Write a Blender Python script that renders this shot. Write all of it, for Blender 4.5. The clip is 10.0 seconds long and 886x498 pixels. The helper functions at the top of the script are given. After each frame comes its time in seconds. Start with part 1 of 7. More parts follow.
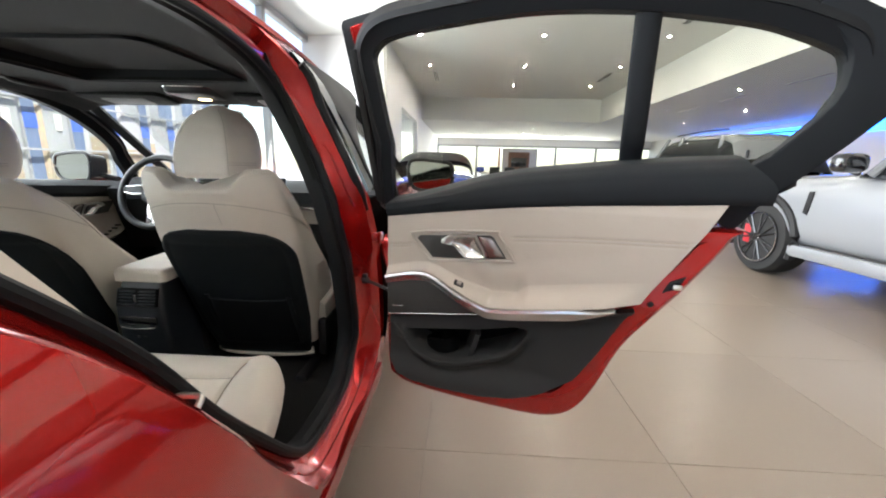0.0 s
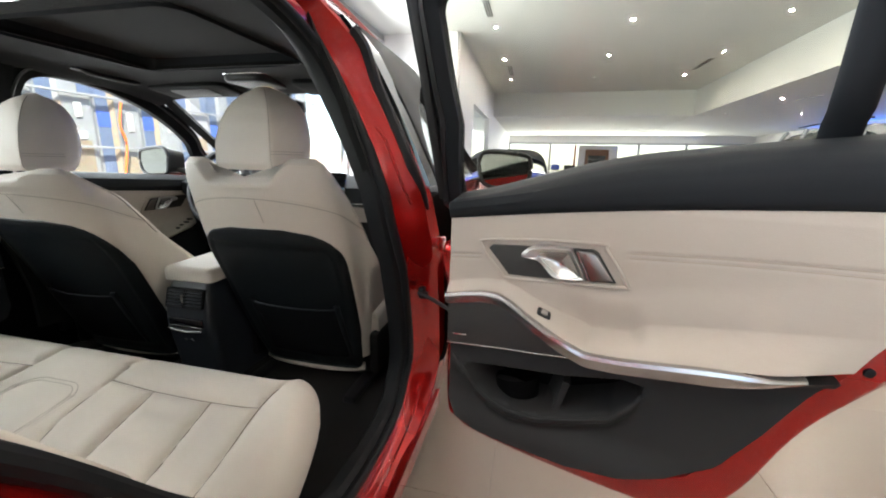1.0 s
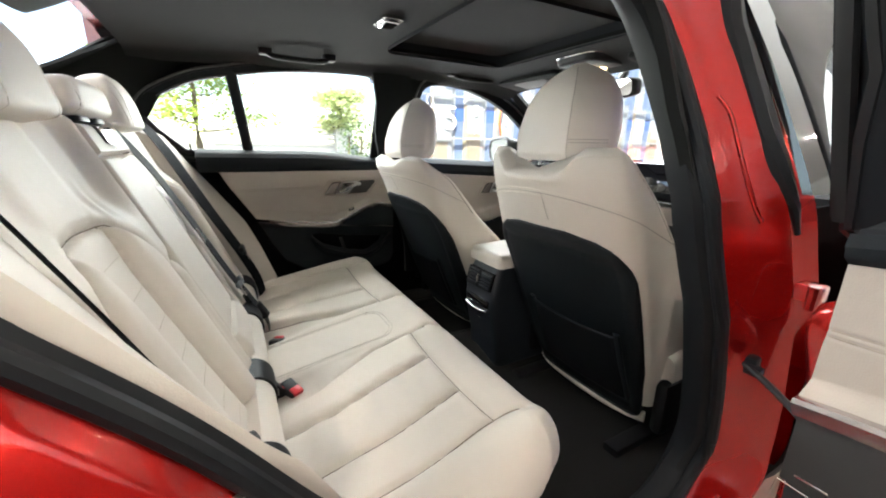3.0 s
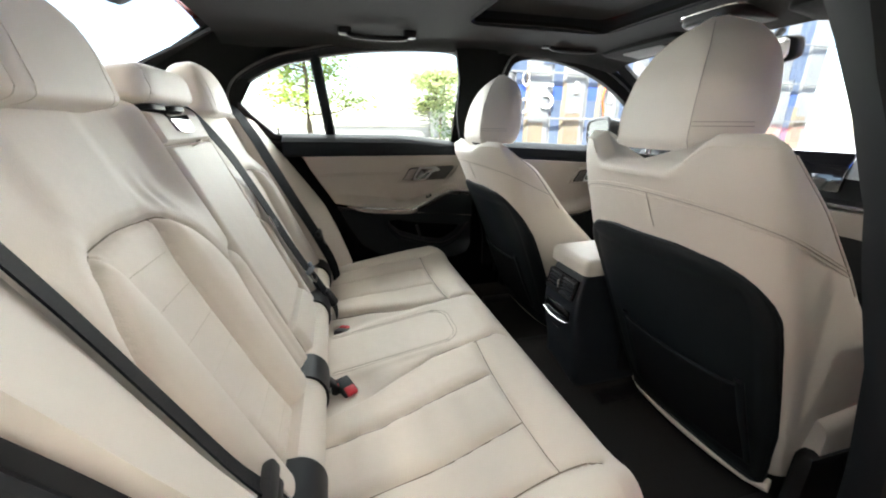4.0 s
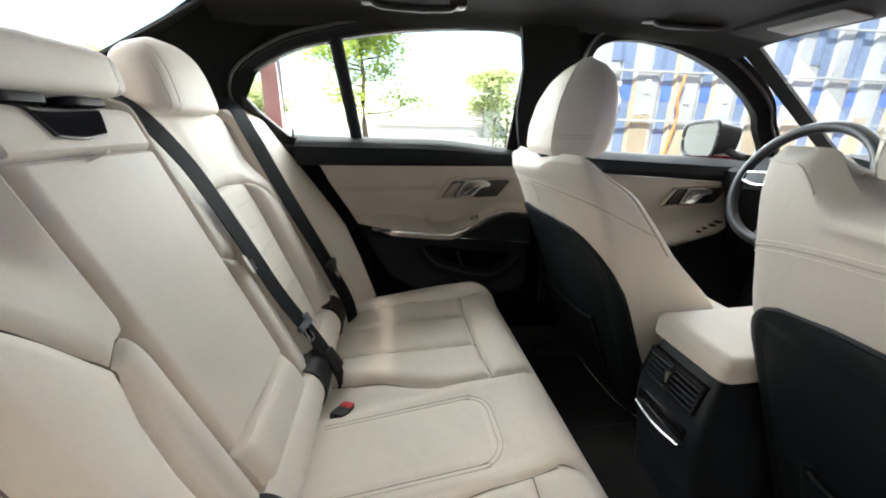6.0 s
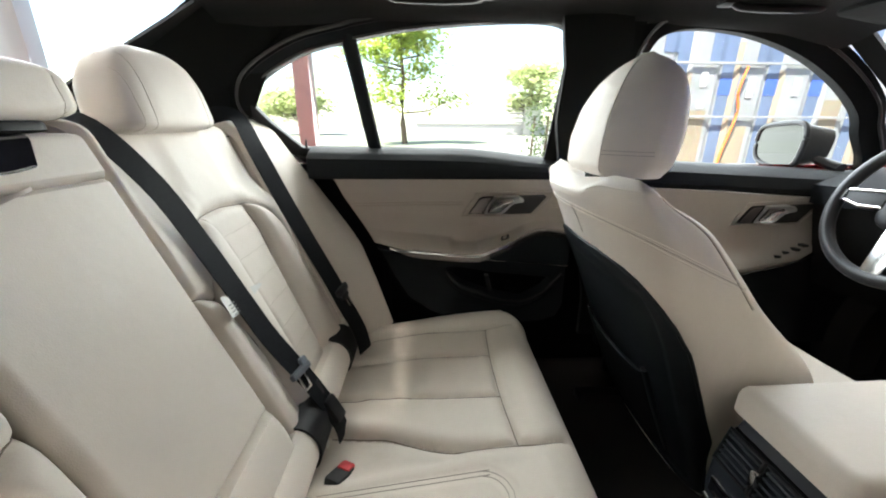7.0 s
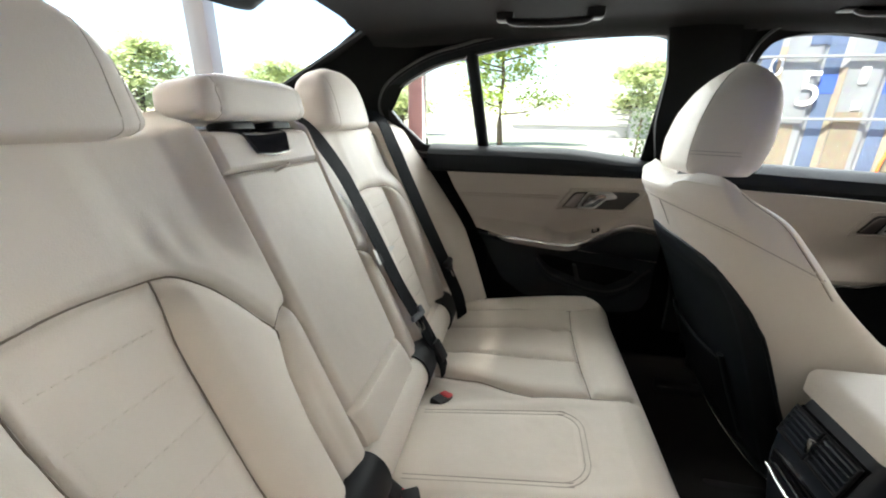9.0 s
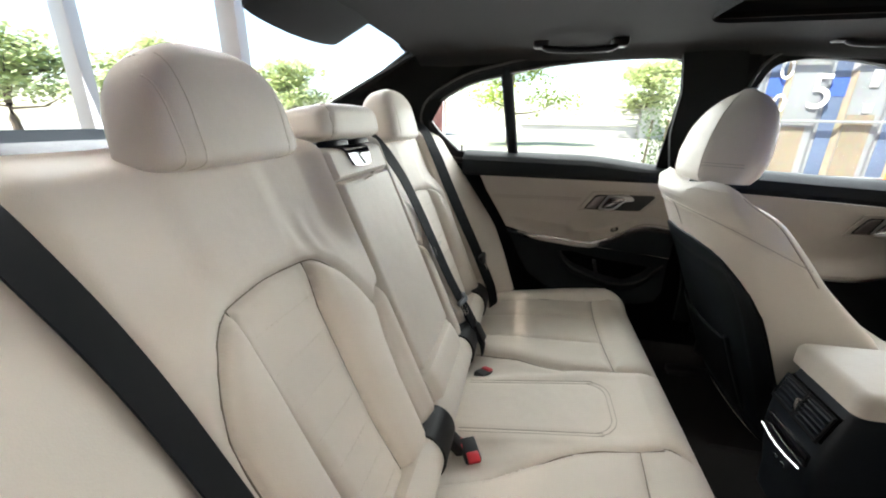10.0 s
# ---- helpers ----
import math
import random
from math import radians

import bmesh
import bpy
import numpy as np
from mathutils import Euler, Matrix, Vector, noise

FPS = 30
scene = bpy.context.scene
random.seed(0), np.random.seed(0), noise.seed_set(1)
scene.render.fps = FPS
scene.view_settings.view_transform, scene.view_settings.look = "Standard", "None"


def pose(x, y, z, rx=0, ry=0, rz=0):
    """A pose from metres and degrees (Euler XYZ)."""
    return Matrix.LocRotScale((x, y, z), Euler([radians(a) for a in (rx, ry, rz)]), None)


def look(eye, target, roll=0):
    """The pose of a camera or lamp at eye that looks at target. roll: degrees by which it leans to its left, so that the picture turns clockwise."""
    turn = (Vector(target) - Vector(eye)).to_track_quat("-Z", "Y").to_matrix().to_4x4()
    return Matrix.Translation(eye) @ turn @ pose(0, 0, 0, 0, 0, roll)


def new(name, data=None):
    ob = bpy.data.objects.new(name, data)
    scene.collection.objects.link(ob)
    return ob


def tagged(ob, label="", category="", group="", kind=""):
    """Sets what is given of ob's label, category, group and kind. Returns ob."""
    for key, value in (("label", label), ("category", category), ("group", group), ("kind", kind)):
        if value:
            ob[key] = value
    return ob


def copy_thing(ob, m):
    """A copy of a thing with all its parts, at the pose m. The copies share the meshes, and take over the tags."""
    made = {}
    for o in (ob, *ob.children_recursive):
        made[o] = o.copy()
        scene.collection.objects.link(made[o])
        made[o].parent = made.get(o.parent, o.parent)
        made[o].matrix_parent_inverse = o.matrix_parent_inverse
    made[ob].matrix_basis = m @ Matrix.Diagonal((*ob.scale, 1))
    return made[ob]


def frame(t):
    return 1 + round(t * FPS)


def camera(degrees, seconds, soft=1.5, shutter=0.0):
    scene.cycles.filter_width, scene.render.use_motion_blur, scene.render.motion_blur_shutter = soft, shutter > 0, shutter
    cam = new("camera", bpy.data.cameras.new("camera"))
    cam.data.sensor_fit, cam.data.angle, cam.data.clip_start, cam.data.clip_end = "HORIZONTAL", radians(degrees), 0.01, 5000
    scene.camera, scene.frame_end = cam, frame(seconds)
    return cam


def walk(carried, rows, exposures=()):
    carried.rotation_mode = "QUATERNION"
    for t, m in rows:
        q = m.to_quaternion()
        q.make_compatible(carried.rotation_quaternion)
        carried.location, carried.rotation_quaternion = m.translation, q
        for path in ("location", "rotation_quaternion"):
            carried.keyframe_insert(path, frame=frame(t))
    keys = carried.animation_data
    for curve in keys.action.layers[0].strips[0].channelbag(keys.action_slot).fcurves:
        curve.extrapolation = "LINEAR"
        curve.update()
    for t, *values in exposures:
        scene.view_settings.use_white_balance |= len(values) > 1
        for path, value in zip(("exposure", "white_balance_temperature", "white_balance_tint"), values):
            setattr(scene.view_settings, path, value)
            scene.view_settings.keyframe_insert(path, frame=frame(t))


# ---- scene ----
cam = camera(98.9, 10.0, soft=2.0)
PATH = [
    (0, (1.178, -0.268, 1.051), (1.087, 1.684, 0.625), 1.3),
    (0.5, (1.164, -0.139, 1.036), (0.944, 1.802, 0.607), 1.3),
    (1, (1.138, -0.012, 1.025), (0.7, 1.889, 0.586), 1.2),
    (1.5, (1.111, 0.06, 1.01), (0.374, 1.863, 0.555), 1.1),
    (2, (1.096, 0.119, 1.006), (0.01, 1.732, 0.538), 1.0),
    (2.1, (1.095, 0.13, 1.006), (-0.073, 1.682, 0.532), 0.9),
    (2.5, (1.105, 0.172, 1.001), (-0.366, 1.436, 0.512), 0.7),
    (3, (1.103, 0.212, 1.029), (-0.584, 1.149, 0.503), 0.9),
    (3.2, (1.094, 0.223, 1.043), (-0.65, 1.034, 0.495), 0.2),
    (4.3, (0.942, 0.334, 1.034), (-0.9, 0.792, 0.402), 0.8),
    (4.5, (0.903, 0.344, 1.031), (-0.944, 0.777, 0.398), 0.8),
    (5, (0.798, 0.367, 1.027), (-1.063, 0.729, 0.392), 0.9),
    (5.2, (0.758, 0.377, 1.022), (-1.111, 0.715, 0.395), 1.1),
    (6.5, (0.514, 0.436, 1.067), (-1.373, 0.63, 0.434), 0.7),
    (7, (0.444, 0.467, 1.078), (-1.451, 0.538, 0.442), 0.4),
    (7.5, (0.442, 0.477, 1.09), (-1.452, 0.375, 0.457), 0.5),
    (8, (0.494, 0.492, 1.091), (-1.387, 0.241, 0.458), 0.5),
    (8.5, (0.569, 0.479, 1.088), (-1.298, 0.145, 0.454), 0.7),
    (9, (0.646, 0.441, 1.08), (-1.213, 0.066, 0.444), 0.8),
    (9.5, (0.724, 0.391, 1.091), (-1.129, -0.003, 0.451), 0.9),
    (10, (0.825, 0.365, 1.118), (-1.025, -0.042, 0.477), 1.0),
]
walk(cam, [(t, look(eye, target, roll)) for t, eye, target, roll in PATH], [(0.0, 1.82), (0.5, 1.84), (1.0, 1.88), (1.5, 1.96), (2.0, 2.18), (2.5, 2.40), (3.0, 2.38), (4.5, 2.16), (6.5, 2.10), (9.0, 2.00), (10.0, 2.00)])

# ---- light and exposure ----
world = bpy.data.worlds.new("sky")
scene.world = world
world.use_nodes = True
wn, wl = world.node_tree.nodes, world.node_tree.links
wn.clear()
sky = wn.new("ShaderNodeTexSky")
sky.sky_type = "NISHITA"
sky.sun_disc = False
sky.sun_elevation = radians(48)
sky.sun_rotation = radians(130)
sky_bg = wn.new("ShaderNodeBackground")
sky_bg.inputs["Strength"].default_value = 0.15
sky_out = wn.new("ShaderNodeOutputWorld")
wl.new(sky.outputs[0], sky_bg.inputs[0])
wl.new(sky_bg.outputs[0], sky_out.inputs[0])

sun_data = bpy.data.lights.new("sun", "SUN")
sun_data.energy, sun_data.angle, sun_data.color = 5.0, radians(0.6), (1.0, 0.96, 0.9)
sun = new("sun", sun_data)
sun.matrix_world = look((7, -6, 14), (0, 0, 0))


def window_light(name, place, target, sx, sy, watts, colour):
    """Daylight of a window's opening."""
    data = bpy.data.lights.new(name, "AREA")
    data.shape, data.size, data.size_y, data.energy, data.color = "RECTANGLE", sx, sy, watts, colour
    ob = new(name, data)
    ob.matrix_world = look(place, target)
    return ob


window_light("window_light_left", (-2.75, 1.6, 2.0), (0, 1.6, 1.5), 15.0, 3.6, 490, (0.94, 0.975, 1.0))
window_light("window_light_far", (4.0, 29.6, 2.0), (4.0, 0, 1.6), 16.0, 3.0, 330, (0.97, 0.985, 1.0))


# ---- materials ----
def material(name, colour, rough=0.5, metal=0.0, coat=0.0, grain=0.0, grain_size=400.0, stain=0.06, stain_size=6.0, bump=0.0, sheen=0.0, spec=0.5, random_tint=0.0):
    """A surface with fine grain and broad stains in its colour, and fine relief."""
    m = bpy.data.materials.new(name)
    m.use_nodes = True
    n, l = m.node_tree.nodes, m.node_tree.links
    b = n["Principled BSDF"]
    b.inputs["Roughness"].default_value = rough
    b.inputs["Metallic"].default_value = metal
    b.inputs["Coat Weight"].default_value = coat
    b.inputs["Coat Roughness"].default_value = 0.04
    b.inputs["Sheen Weight"].default_value = sheen
    b.inputs["Specular IOR Level"].default_value = spec
    tc = n.new("ShaderNodeTexCoord")
    big = n.new("ShaderNodeTexNoise")
    big.inputs["Scale"].default_value, big.inputs["Detail"].default_value = stain_size, 4
    fine = n.new("ShaderNodeTexNoise")
    fine.inputs["Scale"].default_value, fine.inputs["Detail"].default_value = grain_size, 2
    l.new(tc.outputs["Object"], big.inputs["Vector"])
    l.new(tc.outputs["Object"], fine.inputs["Vector"])
    mix = n.new("ShaderNodeMix")
    mix.data_type = "RGBA"
    mix.inputs["A"].default_value = (*[c * (1 - stain) for c in colour], 1)
    mix.inputs["B"].default_value = (*[min(1, c * (1 + stain)) for c in colour], 1)
    l.new(big.outputs["Fac"], mix.inputs["Factor"])
    mix2 = n.new("ShaderNodeMix")
    mix2.data_type, mix2.blend_type = "RGBA", "MULTIPLY"
    mix2.inputs["Factor"].default_value = grain
    l.new(mix.outputs["Result"], mix2.inputs["A"])
    l.new(fine.outputs["Color"], mix2.inputs["B"])
    out = mix2.outputs["Result"]
    if random_tint:
        info = n.new("ShaderNodeObjectInfo")
        hsv = n.new("ShaderNodeHueSaturation")
        rng = n.new("ShaderNodeMapRange")
        rng.inputs["To Min"].default_value, rng.inputs["To Max"].default_value = 1 - random_tint, 1 + random_tint
        l.new(info.outputs["Random"], rng.inputs["Value"])
        l.new(rng.outputs["Result"], hsv.inputs["Value"])
        l.new(out, hsv.inputs["Color"])
        out = hsv.outputs["Color"]
    l.new(out, b.inputs["Base Color"])
    rr = n.new("ShaderNodeMapRange")
    rr.inputs["To Min"].default_value, rr.inputs["To Max"].default_value = max(0, rough - 0.05), min(1, rough + 0.05)
    l.new(big.outputs["Fac"], rr.inputs["Value"])
    l.new(rr.outputs["Result"], b.inputs["Roughness"])
    if bump:
        bp = n.new("ShaderNodeBump")
        bp.inputs["Strength"].default_value, bp.inputs["Distance"].default_value = bump, 0.0006
        l.new(fine.outputs["Fac"], bp.inputs["Height"])
        l.new(bp.outputs["Normal"], b.inputs["Normal"])
    return m


def leather(name, colour, rough=0.56):
    """Pebbled leather: cell relief, soft creases and slight soiling."""
    m = material(name, colour, rough, grain=0.05, grain_size=900, stain=0.05, stain_size=9, sheen=0.1, spec=0.35)
    n, l = m.node_tree.nodes, m.node_tree.links
    b = n["Principled BSDF"]
    tc = n.new("ShaderNodeTexCoord")
    cell = n.new("ShaderNodeTexVoronoi")
    cell.inputs["Scale"].default_value = 520
    crease = n.new("ShaderNodeTexNoise")
    crease.inputs["Scale"].default_value, crease.inputs["Detail"].default_value = 14, 3
    l.new(tc.outputs["Object"], cell.inputs["Vector"])
    l.new(tc.outputs["Object"], crease.inputs["Vector"])
    b1 = n.new("ShaderNodeBump")
    b1.inputs["Strength"].default_value, b1.inputs["Distance"].default_value = 0.25, 0.0005
    b2 = n.new("ShaderNodeBump")
    b2.inputs["Strength"].default_value, b2.inputs["Distance"].default_value = 0.35, 0.006
    l.new(crease.outputs["Fac"], b2.inputs["Height"])
    l.new(cell.outputs["Distance"], b1.inputs["Height"])
    l.new(b2.outputs["Normal"], b1.inputs["Normal"])
    l.new(b1.outputs["Normal"], b.inputs["Normal"])
    return m


def glass(name, tint=(1, 1, 1), gloss=0.06):
    """A clear pane: mostly see-through, with a sharp reflection that grows at grazing angles."""
    m = bpy.data.materials.new(name)
    m.use_nodes = True
    n, l = m.node_tree.nodes, m.node_tree.links
    n.clear()
    clear = n.new("ShaderNodeBsdfTransparent")
    clear.inputs[0].default_value = (*tint, 1)
    shine = n.new("ShaderNodeBsdfGlossy")
    shine.inputs["Roughness"].default_value = 0.0
    lay = n.new("ShaderNodeLayerWeight")
    lay.inputs["Blend"].default_value = 0.5
    pw = n.new("ShaderNodeMath")
    pw.operation = "POWER"
    pw.inputs[1].default_value = 4.0
    fres = n.new("ShaderNodeMath")
    fres.operation = "MULTIPLY_ADD"
    fres.inputs[1].default_value, fres.inputs[2].default_value = 0.6, gloss * 0.4
    l.new(lay.outputs["Facing"], pw.inputs[0])
    l.new(pw.outputs[0], fres.inputs[0])
    mix = n.new("ShaderNodeMixShader")
    out = n.new("ShaderNodeOutputMaterial")
    l.new(fres.outputs[0], mix.inputs[0])
    l.new(clear.outputs[0], mix.inputs[1])
    l.new(shine.outputs[0], mix.inputs[2])
    l.new(mix.outputs[0], out.inputs[0])
    return m


def leafy(name, colour):
    """Leaves that let part of the light through."""
    m = material(name, colour, 0.6, stain=0.35, stain_size=1.5)
    n, l = m.node_tree.nodes, m.node_tree.links
    thin = n.new("ShaderNodeBsdfTranslucent")
    thin.inputs["Color"].default_value = (*colour, 1)
    mix = n.new("ShaderNodeMixShader")
    mix.inputs[0].default_value = 0.5
    l.new(n["Principled BSDF"].outputs[0], mix.inputs[1])
    l.new(thin.outputs[0], mix.inputs[2])
    l.new(mix.outputs[0], n["Material Output"].inputs[0])
    return m


def glow(name, colour, strength):
    m = bpy.data.materials.new(name)
    m.use_nodes = True
    b = m.node_tree.nodes["Principled BSDF"]
    b.inputs["Base Color"].default_value = (*colour, 1)
    b.inputs["Emission Color"].default_value = (*colour, 1)
    b.inputs["Emission Strength"].default_value = strength
    return m


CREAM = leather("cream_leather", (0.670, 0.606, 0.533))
# seat leather darkened for the doors; their weaker light is put into it
CREAM_DOOR = leather("darkened_cream_leather", (0.42, 0.366, 0.314), 0.48)
STITCH = material("cream_thread", (0.66, 0.60, 0.52), 0.7)
PAD_THREAD = material("greyish_pad_thread", (0.40, 0.35, 0.30), 0.8)
# dark leather tone for seam lines; the shade in their gap is painted
SEAM_SHADE = material("seam_fold_shade", (0.20, 0.165, 0.13), 0.8, stain=0.15, stain_size=40)
BLACK = material("black_plastic", (0.010, 0.010, 0.011), 0.5, grain=0.3, bump=0.35, grain_size=700, spec=0.35)
SOFT_BLACK = material("soft_black_trim", (0.0105, 0.0125, 0.0155), 0.68, grain=0.3, bump=0.5, grain_size=600, spec=0.22)
DOOR_THREAD = material("beige_door_thread", (0.30, 0.255, 0.21), 0.8)
# soft black trim lightened; the open door's stronger light is in the colour
LOWER_TRIM = material("lightened_door_trim", (0.030, 0.030, 0.0305), 0.7, grain=0.3, bump=0.5, grain_size=600, spec=0.25)
# lighter than RUBBER; the glint along the seal edges is put into it
SEAL_GREY = material("glint_grey_seal", (0.055, 0.055, 0.053), 0.4, stain=0.1)
HANDLE_DARK = material("smoked_handle_metal", (0.30, 0.27, 0.25), 0.32, metal=1.0, stain=0.05)
SHELL = material("black_seat_shell", (0.0085, 0.0115, 0.0140), 0.5, grain=0.2, bump=0.3, grain_size=500, spec=0.25)
GLOSS_BLACK = material("gloss_black", (0.010, 0.010, 0.012), 0.08, coat=1.0, stain=0.1)
LINER = material("anthracite_headliner", (0.0105, 0.0112, 0.0108), 0.95, grain=0.5, grain_size=1200, bump=0.6, sheen=0.08, spec=0.1)
# near-black; also stands in for shade inside the door bins and vents
DEEP_BLACK = material("deep_matte_black", (0.004, 0.004, 0.0045), 0.95, grain=0.4, grain_size=900, spec=0.05)
CARPET = material("black_carpet", (0.030, 0.0285, 0.028), 0.95, grain=0.6, grain_size=900, bump=1.0, spec=0.1)
RUBBER = material("black_rubber_seal", (0.0070, 0.0080, 0.0095), 0.55, stain=0.12, spec=0.22)
RED = material("metallic_red_paint", (0.44, 0.011, 0.009), 0.24, metal=0.65, coat=1.0, spec=0.2, stain=0.03)
RED.node_tree.nodes["Principled BSDF"].inputs["Coat IOR"].default_value = 1.54
CHROME = material("satin_chrome", (0.72, 0.71, 0.70), 0.22, metal=1.0, stain=0.05)
HANDLE = material("satin_handle_chrome", (0.60, 0.59, 0.58), 0.36, metal=1.0, stain=0.04)
STEEL = material("zinc_steel", (0.78, 0.75, 0.70), 0.30, metal=1.0, stain=0.15)
TRIM_METAL = material("brushed_trim", (0.60, 0.57, 0.56), 0.22, metal=0.9, grain=0.15, grain_size=900)
WEBBING = material("black_belt_webbing", (0.006, 0.007, 0.009), 0.70, spec=0.15, grain=0.4, grain_size=1500, bump=0.8)
BUCKLE_RED = material("red_buckle_button", (0.55, 0.03, 0.04), 0.35)
LABEL = material("white_label", (0.75, 0.74, 0.70), 0.6)
PRINT = material("grey_print", (0.25, 0.25, 0.24), 0.7)
MESH_GREY = material("grey_speaker_mesh", (0.040, 0.037, 0.035), 0.55, metal=0.2, grain=0.6, grain_size=1600, bump=1.0)
SHELF = material("grey_parcel_shelf", (0.045, 0.055, 0.066), 0.95, grain=0.4, grain_size=900, bump=0.6, spec=0.04)
GLASS = glass("clear_glass", (0.95, 0.97, 0.96))
SIDE_GLASS = glass("green_tinted_side_glass", (0.915, 0.925, 0.885))
MIRROR = material("mirror_glass", (0.9, 0.9, 0.9), 0.02, metal=1.0, stain=0.01)
FLOOR_TILE = material("beige_grey_floor_tile", (0.23, 0.19, 0.155), 0.26, grain=0.12, grain_size=180, stain=0.05, stain_size=0.2, random_tint=0.03)
GROUT = material("grey_grout", (0.215, 0.178, 0.145), 0.32)
WALL = material("white_wall_paint", (0.66, 0.65, 0.64), 0.6, stain=0.03, stain_size=0.8, bump=0.2, grain_size=160)
CEIL = material("white_ceiling_paint", (0.64, 0.65, 0.61), 0.75, stain=0.03, stain_size=0.5, bump=0.2, grain_size=140)
FRAME_GREY = material("pale_grey_metal", (0.36, 0.36, 0.36), 0.4, metal=0.2)
POST_MAUVE = material("mauve_brown_painted_post", (0.30, 0.20, 0.21), 0.45)
LAMP = glow("lamp_diffuser", (1.0, 0.91, 0.80), 860.0)
BLUE_GLOW = glow("blue_cove_light", (0.02, 0.16, 1.0), 4.0)
WHITE_PAINT = material("white_car_paint", (0.265, 0.275, 0.29), 0.25, coat=1.0, stain=0.02)
DARK_GLASS = material("dark_tinted_glass", (0.012, 0.014, 0.016), 0.06, coat=0.6)
TYRE = material("black_tyre", (0.018, 0.018, 0.018), 0.75, bump=0.5, grain_size=200)
BLUE_PAINT = material("dark_blue_car_paint", (0.02, 0.04, 0.25), 0.25, coat=1.0)
WOOD = material("brown_wood_panel", (0.22, 0.10, 0.055), 0.45, grain=0.4, grain_size=40, stain=0.2, stain_size=3)
ASPHALT = material("sunlit_asphalt", (0.40, 0.39, 0.37), 0.9, grain=0.4, grain_size=60, bump=0.8, stain=0.1, stain_size=0.4)
GRASS = material("grass", (0.36, 0.38, 0.28), 0.9, grain=0.5, grain_size=30, stain=0.25, stain_size=1.0)
# paler leaf copy for far trees; distance haze is put into its colour
LEAF_HAZE = leafy("haze_paled_leaf", (0.52, 0.58, 0.30))
CONSOLE_BLACK = material("satin_console_plastic", (0.017, 0.021, 0.027), 0.42, grain=0.2, grain_size=700, bump=0.3, spec=0.5)
RIM_DARK = material("dark_alloy", (0.035, 0.035, 0.038), 0.25, metal=0.7, coat=0.5)
DIM_MIRROR = material("dim_mirror_glass", (0.42, 0.43, 0.41), 0.02, metal=1.0, stain=0.01)
# left mirror glass, darkened to tone down the window lamp's reflection
DARKENED_MIRROR = material("darkened_mirror_glass", (0.035, 0.037, 0.034), 0.03, metal=1.0, stain=0.01)
ANCHOR = material("black_anchor_plastic", (0.009, 0.009, 0.010), 0.5, stain=0.1, spec=0.25)
LEAF = leafy("tree_leaf", (0.44, 0.54, 0.12))
HEDGE = leafy("hedge_leaf", (0.12, 0.18, 0.07))
BARK = material("bark", (0.16, 0.12, 0.085), 0.9, grain=0.5, grain_size=40, bump=1.0)
CLAD_BLUE = material("worn_blue_sheet", (0.12, 0.16, 0.245), 0.55, grain=0.25, grain_size=18, stain=0.35, stain_size=1.3)
CLAD_WHITE = material("worn_white_sheet", (0.27, 0.28, 0.28), 0.6, grain=0.25, grain_size=14, stain=0.3, stain_size=1.1)
CLAD_TAN = material("rusty_tan_sheet", (0.29, 0.24, 0.17), 0.65, grain=0.35, grain_size=12, stain=0.4, stain_size=0.9)
CLAD_BRIGHT = material("bright_blue_paint", (0.06, 0.12, 0.40), 0.5, grain=0.2, grain_size=18, stain=0.25, stain_size=1.3)
RUST = material("orange_rope", (0.75, 0.16, 0.03), 0.6)
CONCRETE = material("pale_concrete", (0.50, 0.49, 0.47), 0.85, grain=0.2, grain_size=30, stain=0.12, stain_size=0.6)


# ---- mesh building ----
def link_mesh(name, verts, faces, mat, parent=None, label="", smooth=35.0):
    """One mesh object from points and faces, with outward normals."""
    me = bpy.data.meshes.new(name)
    bm = bmesh.new()
    vs = [bm.verts.new(tuple(float(c) for c in v)) for v in verts]
    for f in faces:
        try:
            bm.faces.new([vs[i] for i in f])
        except ValueError:
            pass
    bmesh.ops.recalc_face_normals(bm, faces=bm.faces)
    bm.to_mesh(me)
    bm.free()
    me.materials.append(mat)
    if smooth:
        me.shade_smooth()
        me.set_sharp_from_angle(angle=radians(smooth))
    ob = new(name, me)
    if parent is not None:
        ob.parent = parent
    if label:
        tagged(ob, label)
    return ob


def part(name, geo, mat, parent=None, label="", smooth=35.0):
    return link_mesh(name, geo[0], geo[1], mat, parent, label, smooth)


def thing(name, label, category, at=(0, 0, 0), group="", kind=""):
    ob = new(name)
    ob.empty_display_size = 0.05
    ob.location = at
    bpy.context.view_layer.update()
    return tagged(ob, label, category, group, kind)


def join(*geos):
    verts, faces = [], []
    for v, f in geos:
        k = len(verts)
        verts += [tuple(p) for p in v]
        faces += [[i + k for i in q] for q in f]
    return verts, faces


def moved(geo, m):
    return [tuple(m @ Vector(v)) for v in geo[0]], geo[1]


def mapped(geo, fn):
    return [tuple(fn(*v)) for v in geo[0]], geo[1]


def grid(fn, nu, nv, around=False, caps=False):
    """fn(u, v) for u, v in 0..1; around closes u; caps closes the ends of v."""
    verts = [fn(i / (nu if around else nu - 1), j / (nv - 1)) for j in range(nv) for i in range(nu)]
    faces = []
    for j in range(nv - 1):
        for i in range(nu if around else nu - 1):
            k = (i + 1) % nu
            faces.append([j * nu + i, j * nu + k, (j + 1) * nu + k, (j + 1) * nu + i])
    if caps:
        faces.append(list(range(nu)))
        faces.append([(nv - 1) * nu + i for i in range(nu)])
    return verts, faces


